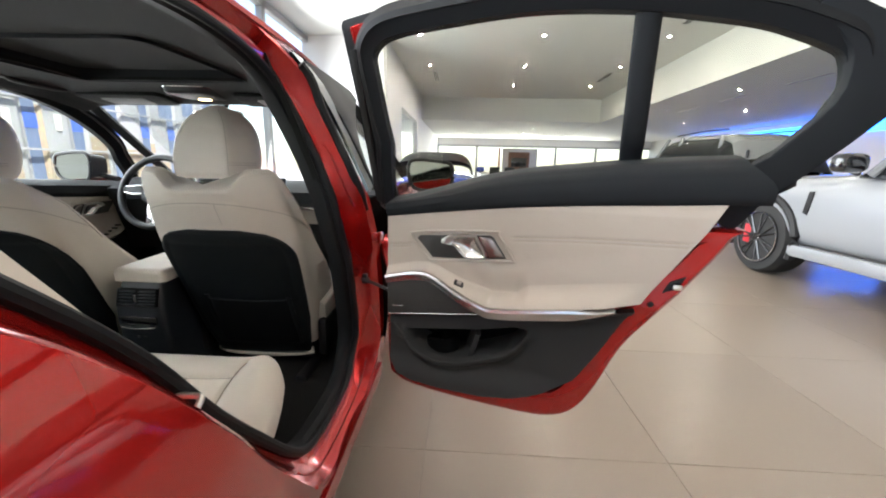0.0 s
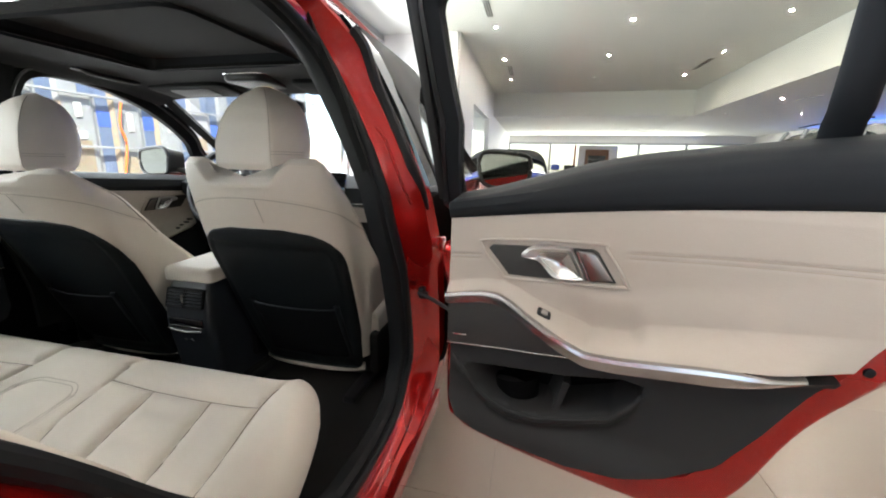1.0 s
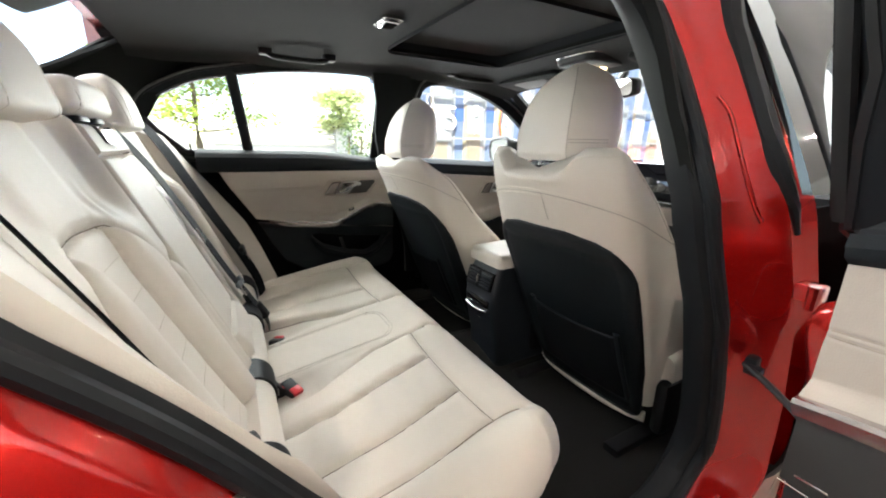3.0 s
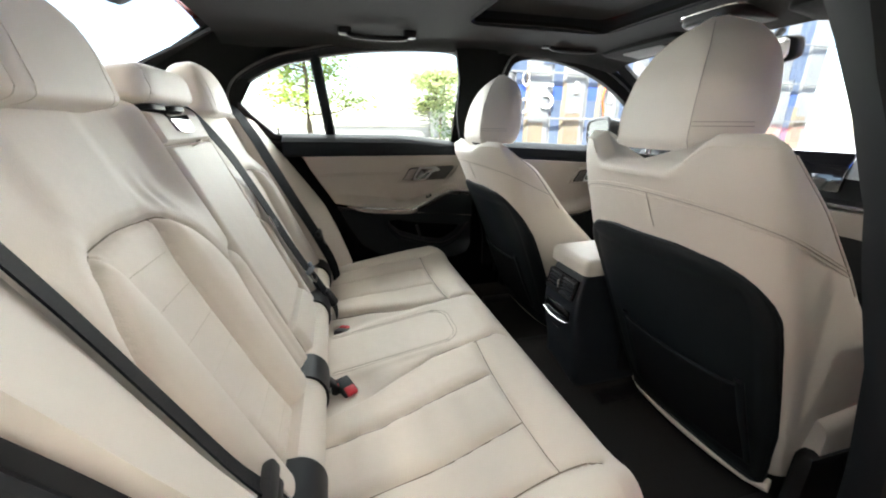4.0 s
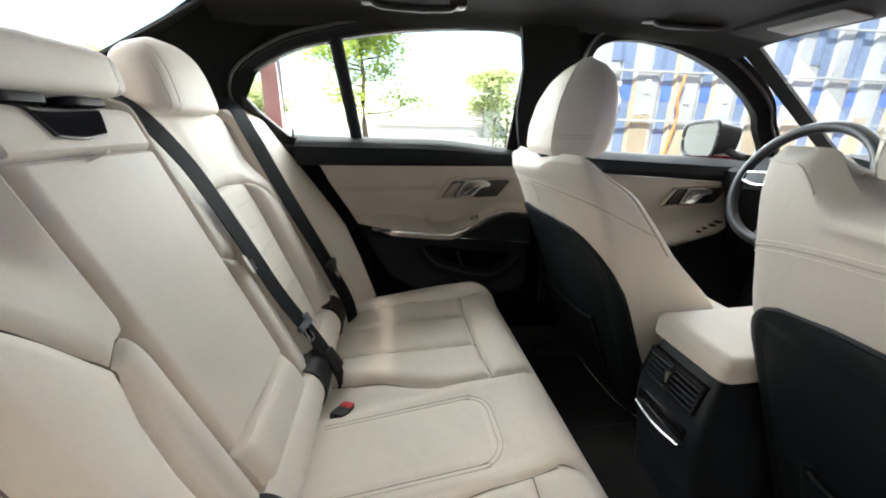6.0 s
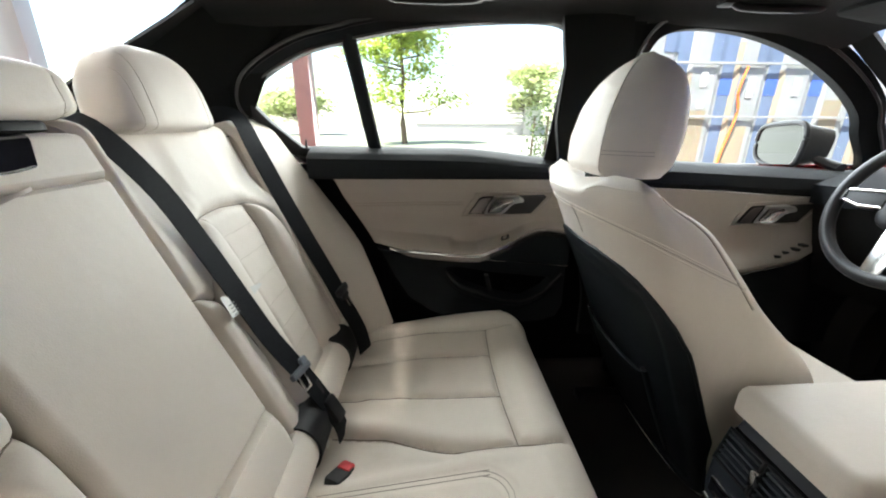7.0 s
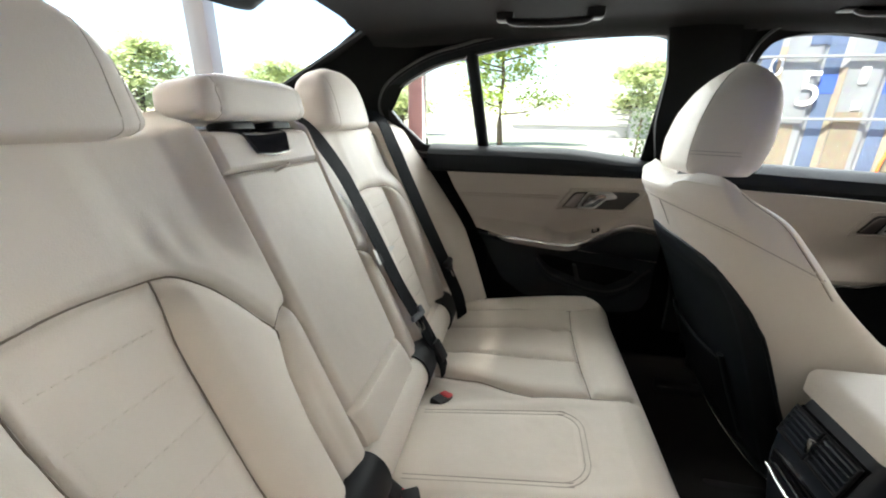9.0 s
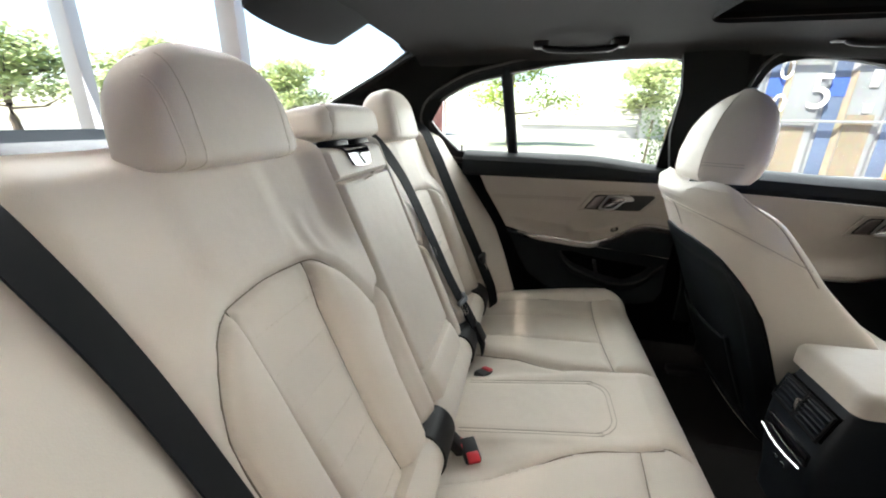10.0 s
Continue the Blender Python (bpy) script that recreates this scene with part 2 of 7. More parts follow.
def slab(fn, nu, nv, back):
    """A sheet fn(u, v) with thickness: back is the offset of its rear face."""
    back = Vector(back)
    front, faces = grid(fn, nu, nv)
    rear = [tuple(Vector(v) + back) for v in front]
    k = len(front)
    fs = faces + [[i + k for i in reversed(f)] for f in faces]
    edge = [i for i in range(nu)] + [j * nu + nu - 1 for j in range(1, nv)] + [(nv - 1) * nu + i for i in range(nu - 2, -1, -1)] + [j * nu for j in range(nv - 2, 0, -1)]
    for a, b in zip(edge, edge[1:] + edge[:1]):
        fs.append([a, b, b + k, a + k])
    return front + rear, fs


def tube(points, r, n=10, closed=False, flat=1.0, up=(0, 0, 1)):
    """A round or flattened bar along points; r is one radius or one for each point."""
    pts = [Vector(p) for p in points]
    rs = r if isinstance(r, (list, tuple)) else [r] * len(pts)
    verts, faces = [], []
    for i, p in enumerate(pts):
        a = pts[(i - 1) % len(pts)] if closed or i else p
        b = pts[(i + 1) % len(pts)] if closed or i < len(pts) - 1 else p
        d = (b - a).normalized()
        s = d.cross(Vector(up))
        if s.length < 1e-3:
            s = d.cross(Vector((0, 1, 0.01)))
        s.normalize()
        w = s.cross(d).normalized()
        for k in range(n):
            t = 2 * math.pi * k / n
            verts.append(tuple(p + rs[i] * (math.cos(t) * s + flat * math.sin(t) * w)))
    m = len(pts)
    for i in range(m if closed else m - 1):
        for k in range(n):
            j, q = (i + 1) % m, (k + 1) % n
            faces.append([i * n + k, i * n + q, j * n + q, j * n + k])
    if not closed:
        faces += [list(range(n)), [(m - 1) * n + k for k in range(n)]]
    return verts, faces


def box(c, s, bevel=0.004, seg=2):
    bm = bmesh.new()
    bmesh.ops.create_cube(bm, size=1.0, matrix=Matrix.Diagonal((*s, 1)))
    if bevel:
        bmesh.ops.bevel(bm, geom=list(bm.edges), offset=min(bevel, min(s) * 0.45), segments=seg, profile=0.5, affect="EDGES")
    bm.verts.index_update()
    v = [tuple(p.co + Vector(c)) for p in bm.verts]
    f = [[q.index for q in fc.verts] for fc in bm.faces]
    bm.free()
    return v, f


def prism(outline, d0, d1, bevel=0.003, seg=2):
    """An outline in x, y raised from z = d0 to d1, with rounded rims."""
    bm = bmesh.new()
    vs = [bm.verts.new((x, y, d0)) for x, y in outline]
    fc = bm.faces.new(vs)
    top = bmesh.ops.extrude_face_region(bm, geom=[fc])
    for e in top["geom"]:
        if isinstance(e, bmesh.types.BMVert):
            e.co.z = d1
    if bevel:
        rim = [e for e in bm.edges if abs(e.verts[0].co.z - e.verts[1].co.z) < 1e-6 and abs(e.verts[0].co.z - d1) < 1e-6]
        bmesh.ops.bevel(bm, geom=rim, offset=bevel, segments=seg, profile=0.5, affect="EDGES")
    bmesh.ops.triangulate(bm, faces=[f for f in bm.faces if len(f.verts) > 4])
    bm.verts.index_update()
    v = [tuple(p.co) for p in bm.verts]
    f = [[q.index for q in fc.verts] for fc in bm.faces]
    bm.free()
    return v, f


def disc(c, r, depth, axis=(0, 0, 1), n=28, bevel=0.0):
    g = prism([(r * math.cos(2 * math.pi * k / n), r * math.sin(2 * math.pi * k / n)) for k in range(n)], 0, depth, bevel)
    q = Vector((0, 0, 1)).rotation_difference(Vector(axis)).to_matrix().to_4x4()
    return moved(g, Matrix.Translation(c) @ q)


def ring(c, r0, r1, depth, axis=(0, 0, 1), n=32):
    def fn(u, v):
        t = 2 * math.pi * u
        rr, zz = [(r0, 0), (r1, 0), (r1, depth), (r0, depth), (r0, 0)][round(v * 4)]
        return (rr * math.cos(t), rr * math.sin(t), zz)
    q = Vector((0, 0, 1)).rotation_difference(Vector(axis)).to_matrix().to_4x4()
    return moved(grid(fn, n, 5, around=True), Matrix.Translation(c) @ q)


def rounded(w, h, r, n=6):
    """A rounded rectangle's outline about the origin."""
    pts = []
    for cx, cy, a in ((w / 2 - r, h / 2 - r, 0), (-w / 2 + r, h / 2 - r, 90), (-w / 2 + r, -h / 2 + r, 180), (w / 2 - r, -h / 2 + r, 270)):
        for k in range(n + 1):
            t = radians(a + 90 * k / n)
            pts.append((cx + r * math.cos(t), cy + r * math.sin(t)))
    return pts


def smooth(points, n=40, closed=False):
    """A Catmull-Rom curve through points."""
    p = [Vector(q) for q in points]
    out, m = [], len(p)
    spans = m if closed else m - 1
    per = max(2, n // spans)
    for i in range(spans):
        a, b, c, d = (p[(i - 1) % m], p[i], p[(i + 1) % m], p[(i + 2) % m]) if closed else (p[max(i - 1, 0)], p[i], p[i + 1], p[min(i + 2, m - 1)])
        for k in range(per):
            t = k / per
            out.append(0.5 * ((2 * b) + (c - a) * t + (2 * a - 5 * b + 4 * c - d) * t * t + (3 * b - a - 3 * c + d) * t ** 3))
    if not closed:
        out.append(p[-1])
    return out


def step(a, b, x):
    t = min(1.0, max(0.0, (x - a) / (b - a)))
    return t * t * (3 - 2 * t)


def lerp_table(table, x):
    """Linear interpolation in (x, value) pairs."""
    if x <= table[0][0]:
        return table[0][1]
    for (a, va), (b, vb) in zip(table, table[1:]):
        if x <= b:
            return va + (vb - va) * (x - a) / (b - a)
    return table[-1][1]


def near(seams, x, y):
    """The distance of (x, y) from the nearest of the polylines."""
    best = 9.0
    for line in seams:
        for (ax, ay), (bx, by) in zip(line, line[1:]):
            dx, dy = bx - ax, by - ay
            t = min(1.0, max(0.0, ((x - ax) * dx + (y - ay) * dy) / (dx * dx + dy * dy + 1e-12)))
            best = min(best, math.hypot(x - ax - t * dx, y - ay - t * dy))
    return best


def pillow(w, h, d, sx=0.35, sy=0.5, taper=0.0, lean=0.0, seams=(), groove=0.003, nu=64, nv=40, low=None, mid=0.5):
    """A padded block: a rounded body w wide (x), d deep (y), h high (z), narrower at the top by taper."""
    def pw(c, e):
        return math.copysign(abs(c) ** e, c)
    def fn(u, v):
        a, b = 2 * math.pi * u, math.pi * (v - 0.5) * 0.9995
        x = pw(math.cos(b), sy) * pw(math.cos(a), sx)
        y = pw(math.cos(b), sy) * pw(math.sin(a), sx)
        z = pw(math.sin(b), sy)
        if low is not None and b < 0:
            x = pw(math.cos(b), low) * pw(math.cos(a), sx)
            y = pw(math.cos(b), low) * pw(math.sin(a), sx)
            z = pw(math.sin(b), low)
        k = 1 - taper * ((z + 1) / 2) ** 2
        g = 1.0
        for s in seams:
            g -= groove / (d / 2) * math.exp(-((x * k - s) / 0.018) ** 2)
        return (x * k * w / 2, y * g * d / 2 + lean * z, (2 * mid - 1) * h / 2 + z * h * ((1 - mid) if z > 0 else mid))
    return grid(fn, nu, nv, around=True, caps=True)


# ---- rear bench ----
# the backrest leans: y = 0.405 * (1 - z) is its middle's face
LEAN_Y, LEAN_Z = 0.9269, 0.3754


def on_back(x, z, h=0.0):
    return (x, 0.405 * (1.0 - z) + h * LEAN_Y, z + h * LEAN_Z)


BACK_SEAMS = [
    [(0.305, 0.905), (0.390, 0.909), (0.472, 0.900)],
    [(0.305, 0.905), (0.316, 0.83), (0.319, 0.75), (0.322, 0.62), (0.312, 0.50)],
    [(0.472, 0.900), (0.474, 0.83), (0.468, 0.75), (0.458, 0.63), (0.445, 0.50)],
    [(0.305, 0.905), (0.280, 0.898), (0.255, 0.872), (0.232, 0.840), (0.208, 0.805), (0.187, 0.774), (0.192, 0.750), (0.206, 0.71), (0.215, 0.64), (0.214, 0.50)],
    [(0.472, 0.900), (0.496, 0.893), (0.519, 0.876), (0.537, 0.853), (0.551, 0.826), (0.562, 0.79), (0.564, 0.75), (0.560, 0.64), (0.550, 0.50)],
    [(0.137, 0.797), (0.160, 0.791), (0.187, 0.774)],
]


def back_height(a, z):
    """How far the outer seats' padding stands off the plane, by the distance from the car's middle and the height."""
    panel = step(0.285, 0.330, a) * (1 - step(0.452, 0.498, a))
    low = step(0.95, 0.55, z)
    h = -0.024 * panel * (1 - 0.35 * low) - 0.030 * step(0.86, 0.96, z) * (1 - panel) * step(0.14, 0.2, a)
    h += 0.010 * math.exp(-((a - 0.258) / 0.04) ** 2) * step(0.90, 0.80, z)
    h += 0.012 * math.exp(-((a - 0.520) / 0.035) ** 2) * step(0.90, 0.80, z)
    h += 0.008 * math.exp(-((a - 0.165) / 0.02) ** 2) * step(0.79, 0.75, z)
    h -= 0.012 * step(0.57, 0.61, a)
    d = near(BACK_SEAMS, a, z)
    h -= 0.009 * math.exp(-(d / 0.0042) ** 2)
    h += 0.006 * step(0.0, 0.022, d) - 0.006
    # soft folds over the seam's corner
    h += 0.0024 * math.exp(-((a - 0.265) / 0.04) ** 2 - ((z - 0.935) / 0.03) ** 2) * math.cos((a + z * 0.12) * 150)
    # soft pleats across the middle panel
    h -= 0.0016 * step(0.32, 0.345, a) * (1 - step(0.435, 0.46, a)) * step(0.50, 0.52, z) * (1 - step(0.87, 0.89, z)) * math.exp(-((((z - 0.8275) / 0.055) % 1.0 - 0.5) * 0.055 / 0.007) ** 2)
    top = step(1.05, 1.11, z)
    h -= 0.05 * top * top
    edge = step(0.152, 0.137, a) + step(0.610, 0.627, a)
    return h - 0.02 * edge * edge


def bench_side(sign):
    def fn(u, v):
        a = 0.137 + 0.490 * u
        z = 0.47 + 0.640 * v
        return on_back(sign * a, z, back_height(a, z))
    return slab(fn, 165, 185, (0, -0.09, -0.02))


def bench_bolster(sign):
    """The fixed side cushion between belt and door, curving forward to the door's edge."""
    def fn(u, v):
        z = 0.40 + 0.69 * v
        a = 0.614 + (lerp_table([(0.40, 0.692), (0.55, 0.72), (0.70, 0.758), (1.1, 0.764)], z) + (0.022 * step(0.55, 0.80, z) if sign < 0 else 0.0) - 0.614) * u
        rise = lerp_table([(0.40, 0.128), (0.55, 0.135), (0.65, 0.131), (0.766, 0.101), (0.876, 0.073), (0.965, 0.048), (1.09, 0.02)], z)
        lift = rise * (0.14 + 0.86 * u ** 0.7) - 0.012 - 0.022 * (1 - step(0.0, 0.12, u)) ** 2
        edge = step(0.92, 1.0, u)
        top = step(0.9, 1.0, v)
        return on_back(sign * (a - 0.004 * edge), z, lift - 0.022 * edge * edge - 0.03 * top * top)
    return slab(fn, 30, 60, (sign * 0.02, -0.09, -0.02))


bench = thing("rear_bench_seat", "cream leather rear bench with pleated panels and split backrest", "car seat", (0, 0.35, 0.40))


def world_of(ob):
    """Where ob stands in the place, through its parents."""
    up = world_of(ob.parent) @ ob.matrix_parent_inverse if ob.parent else Matrix.Identity(4)
    return up @ ob.matrix_basis


def own(ob, parent):
    """Parents ob to a thing, keeping its place."""
    ob.parent = parent
    ob.matrix_parent_inverse = world_of(parent).inverted()
    return ob


def piece(name, geo, mat, parent, label="", smooth=35.0):
    """A part of a thing, given in the place's coordinates."""
    return own(part(name, geo, mat, None, label, smooth), parent)


for sign in (1, -1):
    back = piece("backrest", bench_side(sign), CREAM, bench, "cream leather outer backrest with stitched pleats")
    for z in (0.855, 0.80, 0.745, 0.69, 0.635, 0.58, 0.53):
        own(part("pleat_stitching", join(*[
            tube([on_back(sign * (0.331 + k * 0.011), z, back_height(0.331 + k * 0.011, z) + 0.0002),
                  on_back(sign * (0.337 + k * 0.011), z, back_height(0.337 + k * 0.011, z) + 0.0002)], 0.0009, 5) for k in range(12)]), STITCH), back)
    for line in BACK_SEAMS:
        pts = smooth([(a, z, 0) for a, z in line], 8 * len(line))
        # dark tube paints the shade that lies in the backrest's seam
        own(part("seam", tube([on_back(sign * p.x, p.y, back_height(p.x, p.y) + 0.0012) for p in pts], 0.0013, 6), SEAM_SHADE), back)
    piece("side_bolster", bench_bolster(sign), CREAM, bench)


def armrest_panel(u, v):
    x, z = -0.1335 + 0.267 * u, 0.578 + 0.422 * v
    e = max(step(0.122, 0.1335, abs(x)), step(0.99, 1.0, z), step(0.588, 0.578, z))
    return on_back(x, z, 0.004 * math.cos(x * 9) - 0.012 * e * e)


def armrest_cap(u, v):
    x, z = -0.1345 + 0.269 * u, 1.001 + 0.08 * v
    e = max(step(0.124, 0.1345, abs(x)), step(1.008, 1.001, z))
    return on_back(x, z, 0.003 - 0.05 * step(1.045, 1.081, z) ** 2 - 0.012 * e * e)


def armrest_foot(u, v):
    x, z = -0.1335 + 0.267 * u, 0.475 + 0.101 * v
    e = max(step(0.105, 0.1335, abs(x)), step(0.565, 0.576, z))
    return on_back(x, z, 0.006 + 0.011 * math.sin(math.pi * v) ** 0.7 - 0.014 * e * e)


arm = piece("folding_armrest", slab(armrest_panel, 50, 60, (0, -0.09, -0.02)), CREAM, bench, "smooth cream leather fold-down centre armrest")
piece("backrest_cap", slab(armrest_cap, 40, 26, (0, -0.09, -0.02)), CREAM, bench)
piece("armrest_foot", slab(armrest_foot, 30, 16, (0, -0.08, -0.02)), CREAM, bench)
own(part("pull_strap", grid(lambda u, v: on_back(-0.012 + 0.05 * u, 0.997 - 0.010 * u + 0.004 * v, 0.004 + 0.018 * math.sin(math.pi * min(1, u * 1.1)) + 0.001 * v), 14, 3), CREAM, None, "cream leather pull strap", 60), arm)


def lower_roll(u, v):
    """The padded strip under the backrest that meets the cushion."""
    x = -0.60 + 1.2 * u
    t = math.pi * (0.05 + 0.8 * v)
    return (x, 0.200 + 0.046 * math.sin(t), 0.455 + 0.055 * math.cos(t))


piece("lower_roll", slab(lower_roll, 60, 14, (0, -0.05, -0.02)), CREAM, bench)

CUSHION_SEAMS = [
    [(0.137, 0.638), (0.280, 0.628), (0.443, 0.627), (0.570, 0.634)],
    [(0.280, 0.628), (0.305, 0.486), (0.334, 0.360), (0.345, 0.24)],
    [(0.443, 0.627), (0.476, 0.460), (0.482, 0.380), (0.490, 0.24)],
    [(0.582, 0.740), (0.570, 0.634), (0.590, 0.500), (0.597, 0.437), (0.597, 0.24)],
    [(0.142, 0.775), (0.128, 0.710), (0.137, 0.638), (0.147, 0.510), (0.185, 0.420), (0.220, 0.343), (0.244, 0.24)],
]


def cushion_profile(s):
    """y, z and the normal along the cushion from its rear edge over the front roll."""
    if s < 0.70:
        y = s
        z = 0.410 + 0.17 * (s - 0.20)
        return y, z, (-0.168, 0.986)
    t = min(1.0, (s - 0.70) / 0.15)
    a = radians(99.6 - 99.6 * t)
    return 0.692 + 0.070 * math.cos(a) + 0.005 * t, 0.425 + 0.070 * math.sin(a) - 0.10 * max(0, t - 0.75), (math.cos(a), math.sin(a))


def cushion_half(s):
    """Half the cushion's width; its front corners are rounded."""
    return 0.735 - 0.055 * step(0.45, 0.80, s) ** 1.5 - 0.075 * max(0.0, (s - 0.66) / 0.205) ** 2.4


def cushion_point(u, v):
    s = 0.20 + 0.665 * v
    half = cushion_half(s)
    q = -1 + 2 * u
    x = q * half
    a = abs(x)
    y, z, (ny, nz) = cushion_profile(s)
    d = near(CUSHION_SEAMS, a, s)
    h = -0.008 * math.exp(-(d / 0.0055) ** 2) + 0.006 * step(0, 0.03, d) - 0.006
    mid = step(0.15, 0.09, a)
    h -= 0.010 * mid * (1 - step(0.6, 0.7, s))
    rect = max(abs(x - 0.005) - 0.095, s - 0.607)
    rim = abs(math.hypot(max(0, abs(x - 0.005) - 0.039), max(0, s - 0.551)) - 0.056) if (abs(x - 0.005) > 0.039 and s > 0.551) else abs(rect)
    if a < 0.12:
        h -= 0.0022 * math.exp(-(rim / 0.003) ** 2) + 0.0018 * math.exp(-((rim - 0.009) / 0.003) ** 2)
    h += 0.014 * math.exp(-((a - 0.63) / 0.05) ** 2)
    h += 0.0018 * math.sin(s * 84) * step(0.30, 0.34, a) * (1 - step(0.44, 0.47, a)) * (1 - step(0.58, 0.62, s))
    # the hollow beside the middle pad deepens to the buckles' well
    rim_a = lerp_table([(0.24, 0.244), (0.343, 0.220), (0.42, 0.185), (0.51, 0.147), (0.64, 0.137)], s)
    wide = 0.45 * (rim_a - 0.118) + 0.008
    h -= (0.012 + 0.020 * step(0.40, 0.30, s)) * step(0.58, 0.44, s) * math.exp(-((a - 0.118 - wide) / wide) ** 4)
    # the sides roll over and tuck under
    e = max(0.0, (abs(q) - 0.90) / 0.10)
    turn = 2.5 * e
    if e:
        x = math.copysign(half * 0.90 + (half * 0.10 - 0.012) * math.sin(turn), x)
    drop = 0.078 * (1 - math.cos(turn))
    return (x, y + ny * h, z + nz * h - drop)


cush = piece("seat_cushion", slab(cushion_point, 250, 120, (0, -0.01, -0.02)), CREAM, bench, "cream leather bench cushion with pleats and stitched middle pad")


for sign in (1, -1):
    for line in CUSHION_SEAMS:
        pts = smooth([(a, q, 0) for a, q in line], 10 * len(line))
        rows = []
        for p in pts:
            half = cushion_half(p.y)
            c = Vector(cushion_point(0.5 + sign * p.x / half / 2, (p.y - 0.20) / 0.665))
            rows.append((c.x, c.y, c.z + 0.0012))
        # the cushion seams' shade, painted as a dark tube
        own(part("seam", tube(rows, 0.0013, 6), SEAM_SHADE), cush)
for inset in (0.0, 0.010):
    rows = []
    w_, top_, r_ = 0.097 - inset, 0.610 - inset, 0.058 - inset
    outline = [(-w_, 0.25)] + [(-w_ + r_ - r_ * math.cos(radians(k)), top_ - r_ + r_ * math.sin(radians(k))) for k in range(0, 91, 10)] + [(w_ - r_ + r_ * math.sin(radians(k)), top_ - r_ + r_ * math.cos(radians(k))) for k in range(0, 91, 10)] + [(w_, 0.25)]
    for p in smooth([(a, q, 0) for a, q in outline], 90):
        half = cushion_half(p.y)
        c = Vector(cushion_point(0.5 + (p.x + 0.005) / half / 2, (p.y - 0.20) / 0.665))
        rows.append((c.x, c.y, c.z + 0.0006))
    own(part("pad_stitching", tube(rows, 0.0008, 5), PAD_THREAD), cush)


def headrest(x, y, z, w, h, d, tilt, mat, parent, name="headrest", taper=0.3, seams=(0.10, -0.10), posts=0.055, sx=0.42, sy=0.62, post_z=0.0, low=0.3, mid=0.3, collar=True, groove=0.004):
    g = pillow(w, h, d, sx, sy, taper, 0.0, seams=[s / (w / 2) for s in seams], groove=groove, low=low, mid=mid)
    m = pose(x, y, z, tilt, 0, 0)
    hr = piece(name, moved(g, m), mat, parent)
    for s in seams:
        sides = ([], [])
        for j in range(1, 39):
            row = g[0][j * 64:(j + 1) * 64]
            for side, run in enumerate((range(0, 32), range(32, 64))):
                for i in run:
                    p, q = Vector(row[i]), Vector(row[(i + 1) % 64])
                    if (p.x - s) * (q.x - s) <= 0 and p.x != q.x:
                        sides[side].append(m @ (p + (q - p) * (s - p.x) / (q.x - p.x)))
                        break
        for line in sides:
            if len(line) > 4:
                own(part("seam", tube(line, 0.0011, 6), STITCH), hr)
    for s in (-1, 1):
        own(part("headrest_post", tube([m @ Vector((s * posts, 0, -h * 0.3)), m @ Vector((s * posts, 0, -h * 0.5 - (0.04 if collar else -0.01)))], 0.006, 10), BLACK), hr)
        if not collar:
            continue
        own(part("post_collar", moved(prism(rounded(0.086, 0.048, 0.022), 0, 0.012, 0.004), m @ Matrix.Translation((s * posts, 0.014, -h * 0.5 - 0.026 - post_z))), ANCHOR), hr)
    return hr


for sign in (1, -1):
    headrest(sign * 0.356, -0.072, 1.127, 0.258, 0.154, 0.112, 12, CREAM, bench, groove=0.0012, taper=0.17, sx=0.44, sy=0.74, collar=False, seams=(0.082, -0.082, 0.106, -0.106), post_z=-0.03)
headrest(-0.008, -0.075, 1.108, 0.292, 0.076, 0.110, 8, CREAM, bench, taper=0.10, seams=(0.11, -0.11), sx=0.32, sy=0.50, post_z=-0.015, low=0.45, mid=0.5)

# glossy black guide of the middle headrest
guide = piece("headrest_guide", slab(lambda u, v: on_back(0.010 + (-0.072 + 0.144 * u) * (0.62 + 0.38 * v), 1.022 + 0.060 * v - 0.004 * math.cos(math.pi * (u - 0.5)) * (1 - v), 0.0085 - 0.05 * step(1.045, 1.081, 1.022 + 0.060 * v) ** 2 - 0.003 * math.sin(math.pi * u) * math.sin(math.pi * min(1, 0.1 + v))), 24, 12, (0, -0.010, -0.004)), GLOSS_BLACK, bench, "glossy black headrest guide")
own(part("guide_lip", tube([on_back(0.010 + (-0.042 + 0.084 * k / 12), 1.0215 - 0.004 * math.cos(math.pi * (k / 12 - 0.5)), 0.0075) for k in range(13)], 0.0016, 8), CHROME, None, "chrome lip"), guide)

# child seat anchor covers on the lower roll
for x in (0.195, -0.195, 0.505, -0.505):
    cover = piece("anchor_cover", slab(lambda u, v: (x - 0.045 + 0.09 * u, 0.202 + 0.050 * math.sin(math.pi * (0.06 + 0.70 * v)), 0.455 + 0.060 * math.cos(math.pi * (0.06 + 0.70 * v))), 10, 18, (0, -0.02, 0)), ANCHOR, bench, "black child seat anchor cover")
    own(part("anchor_mark", mapped(ring((0, 0, 0), 0.006, 0.008, 0.001), lambda a, b, c: (x + 0.012 + a, 0.2535 + c, 0.440 + b)), LABEL), cover)

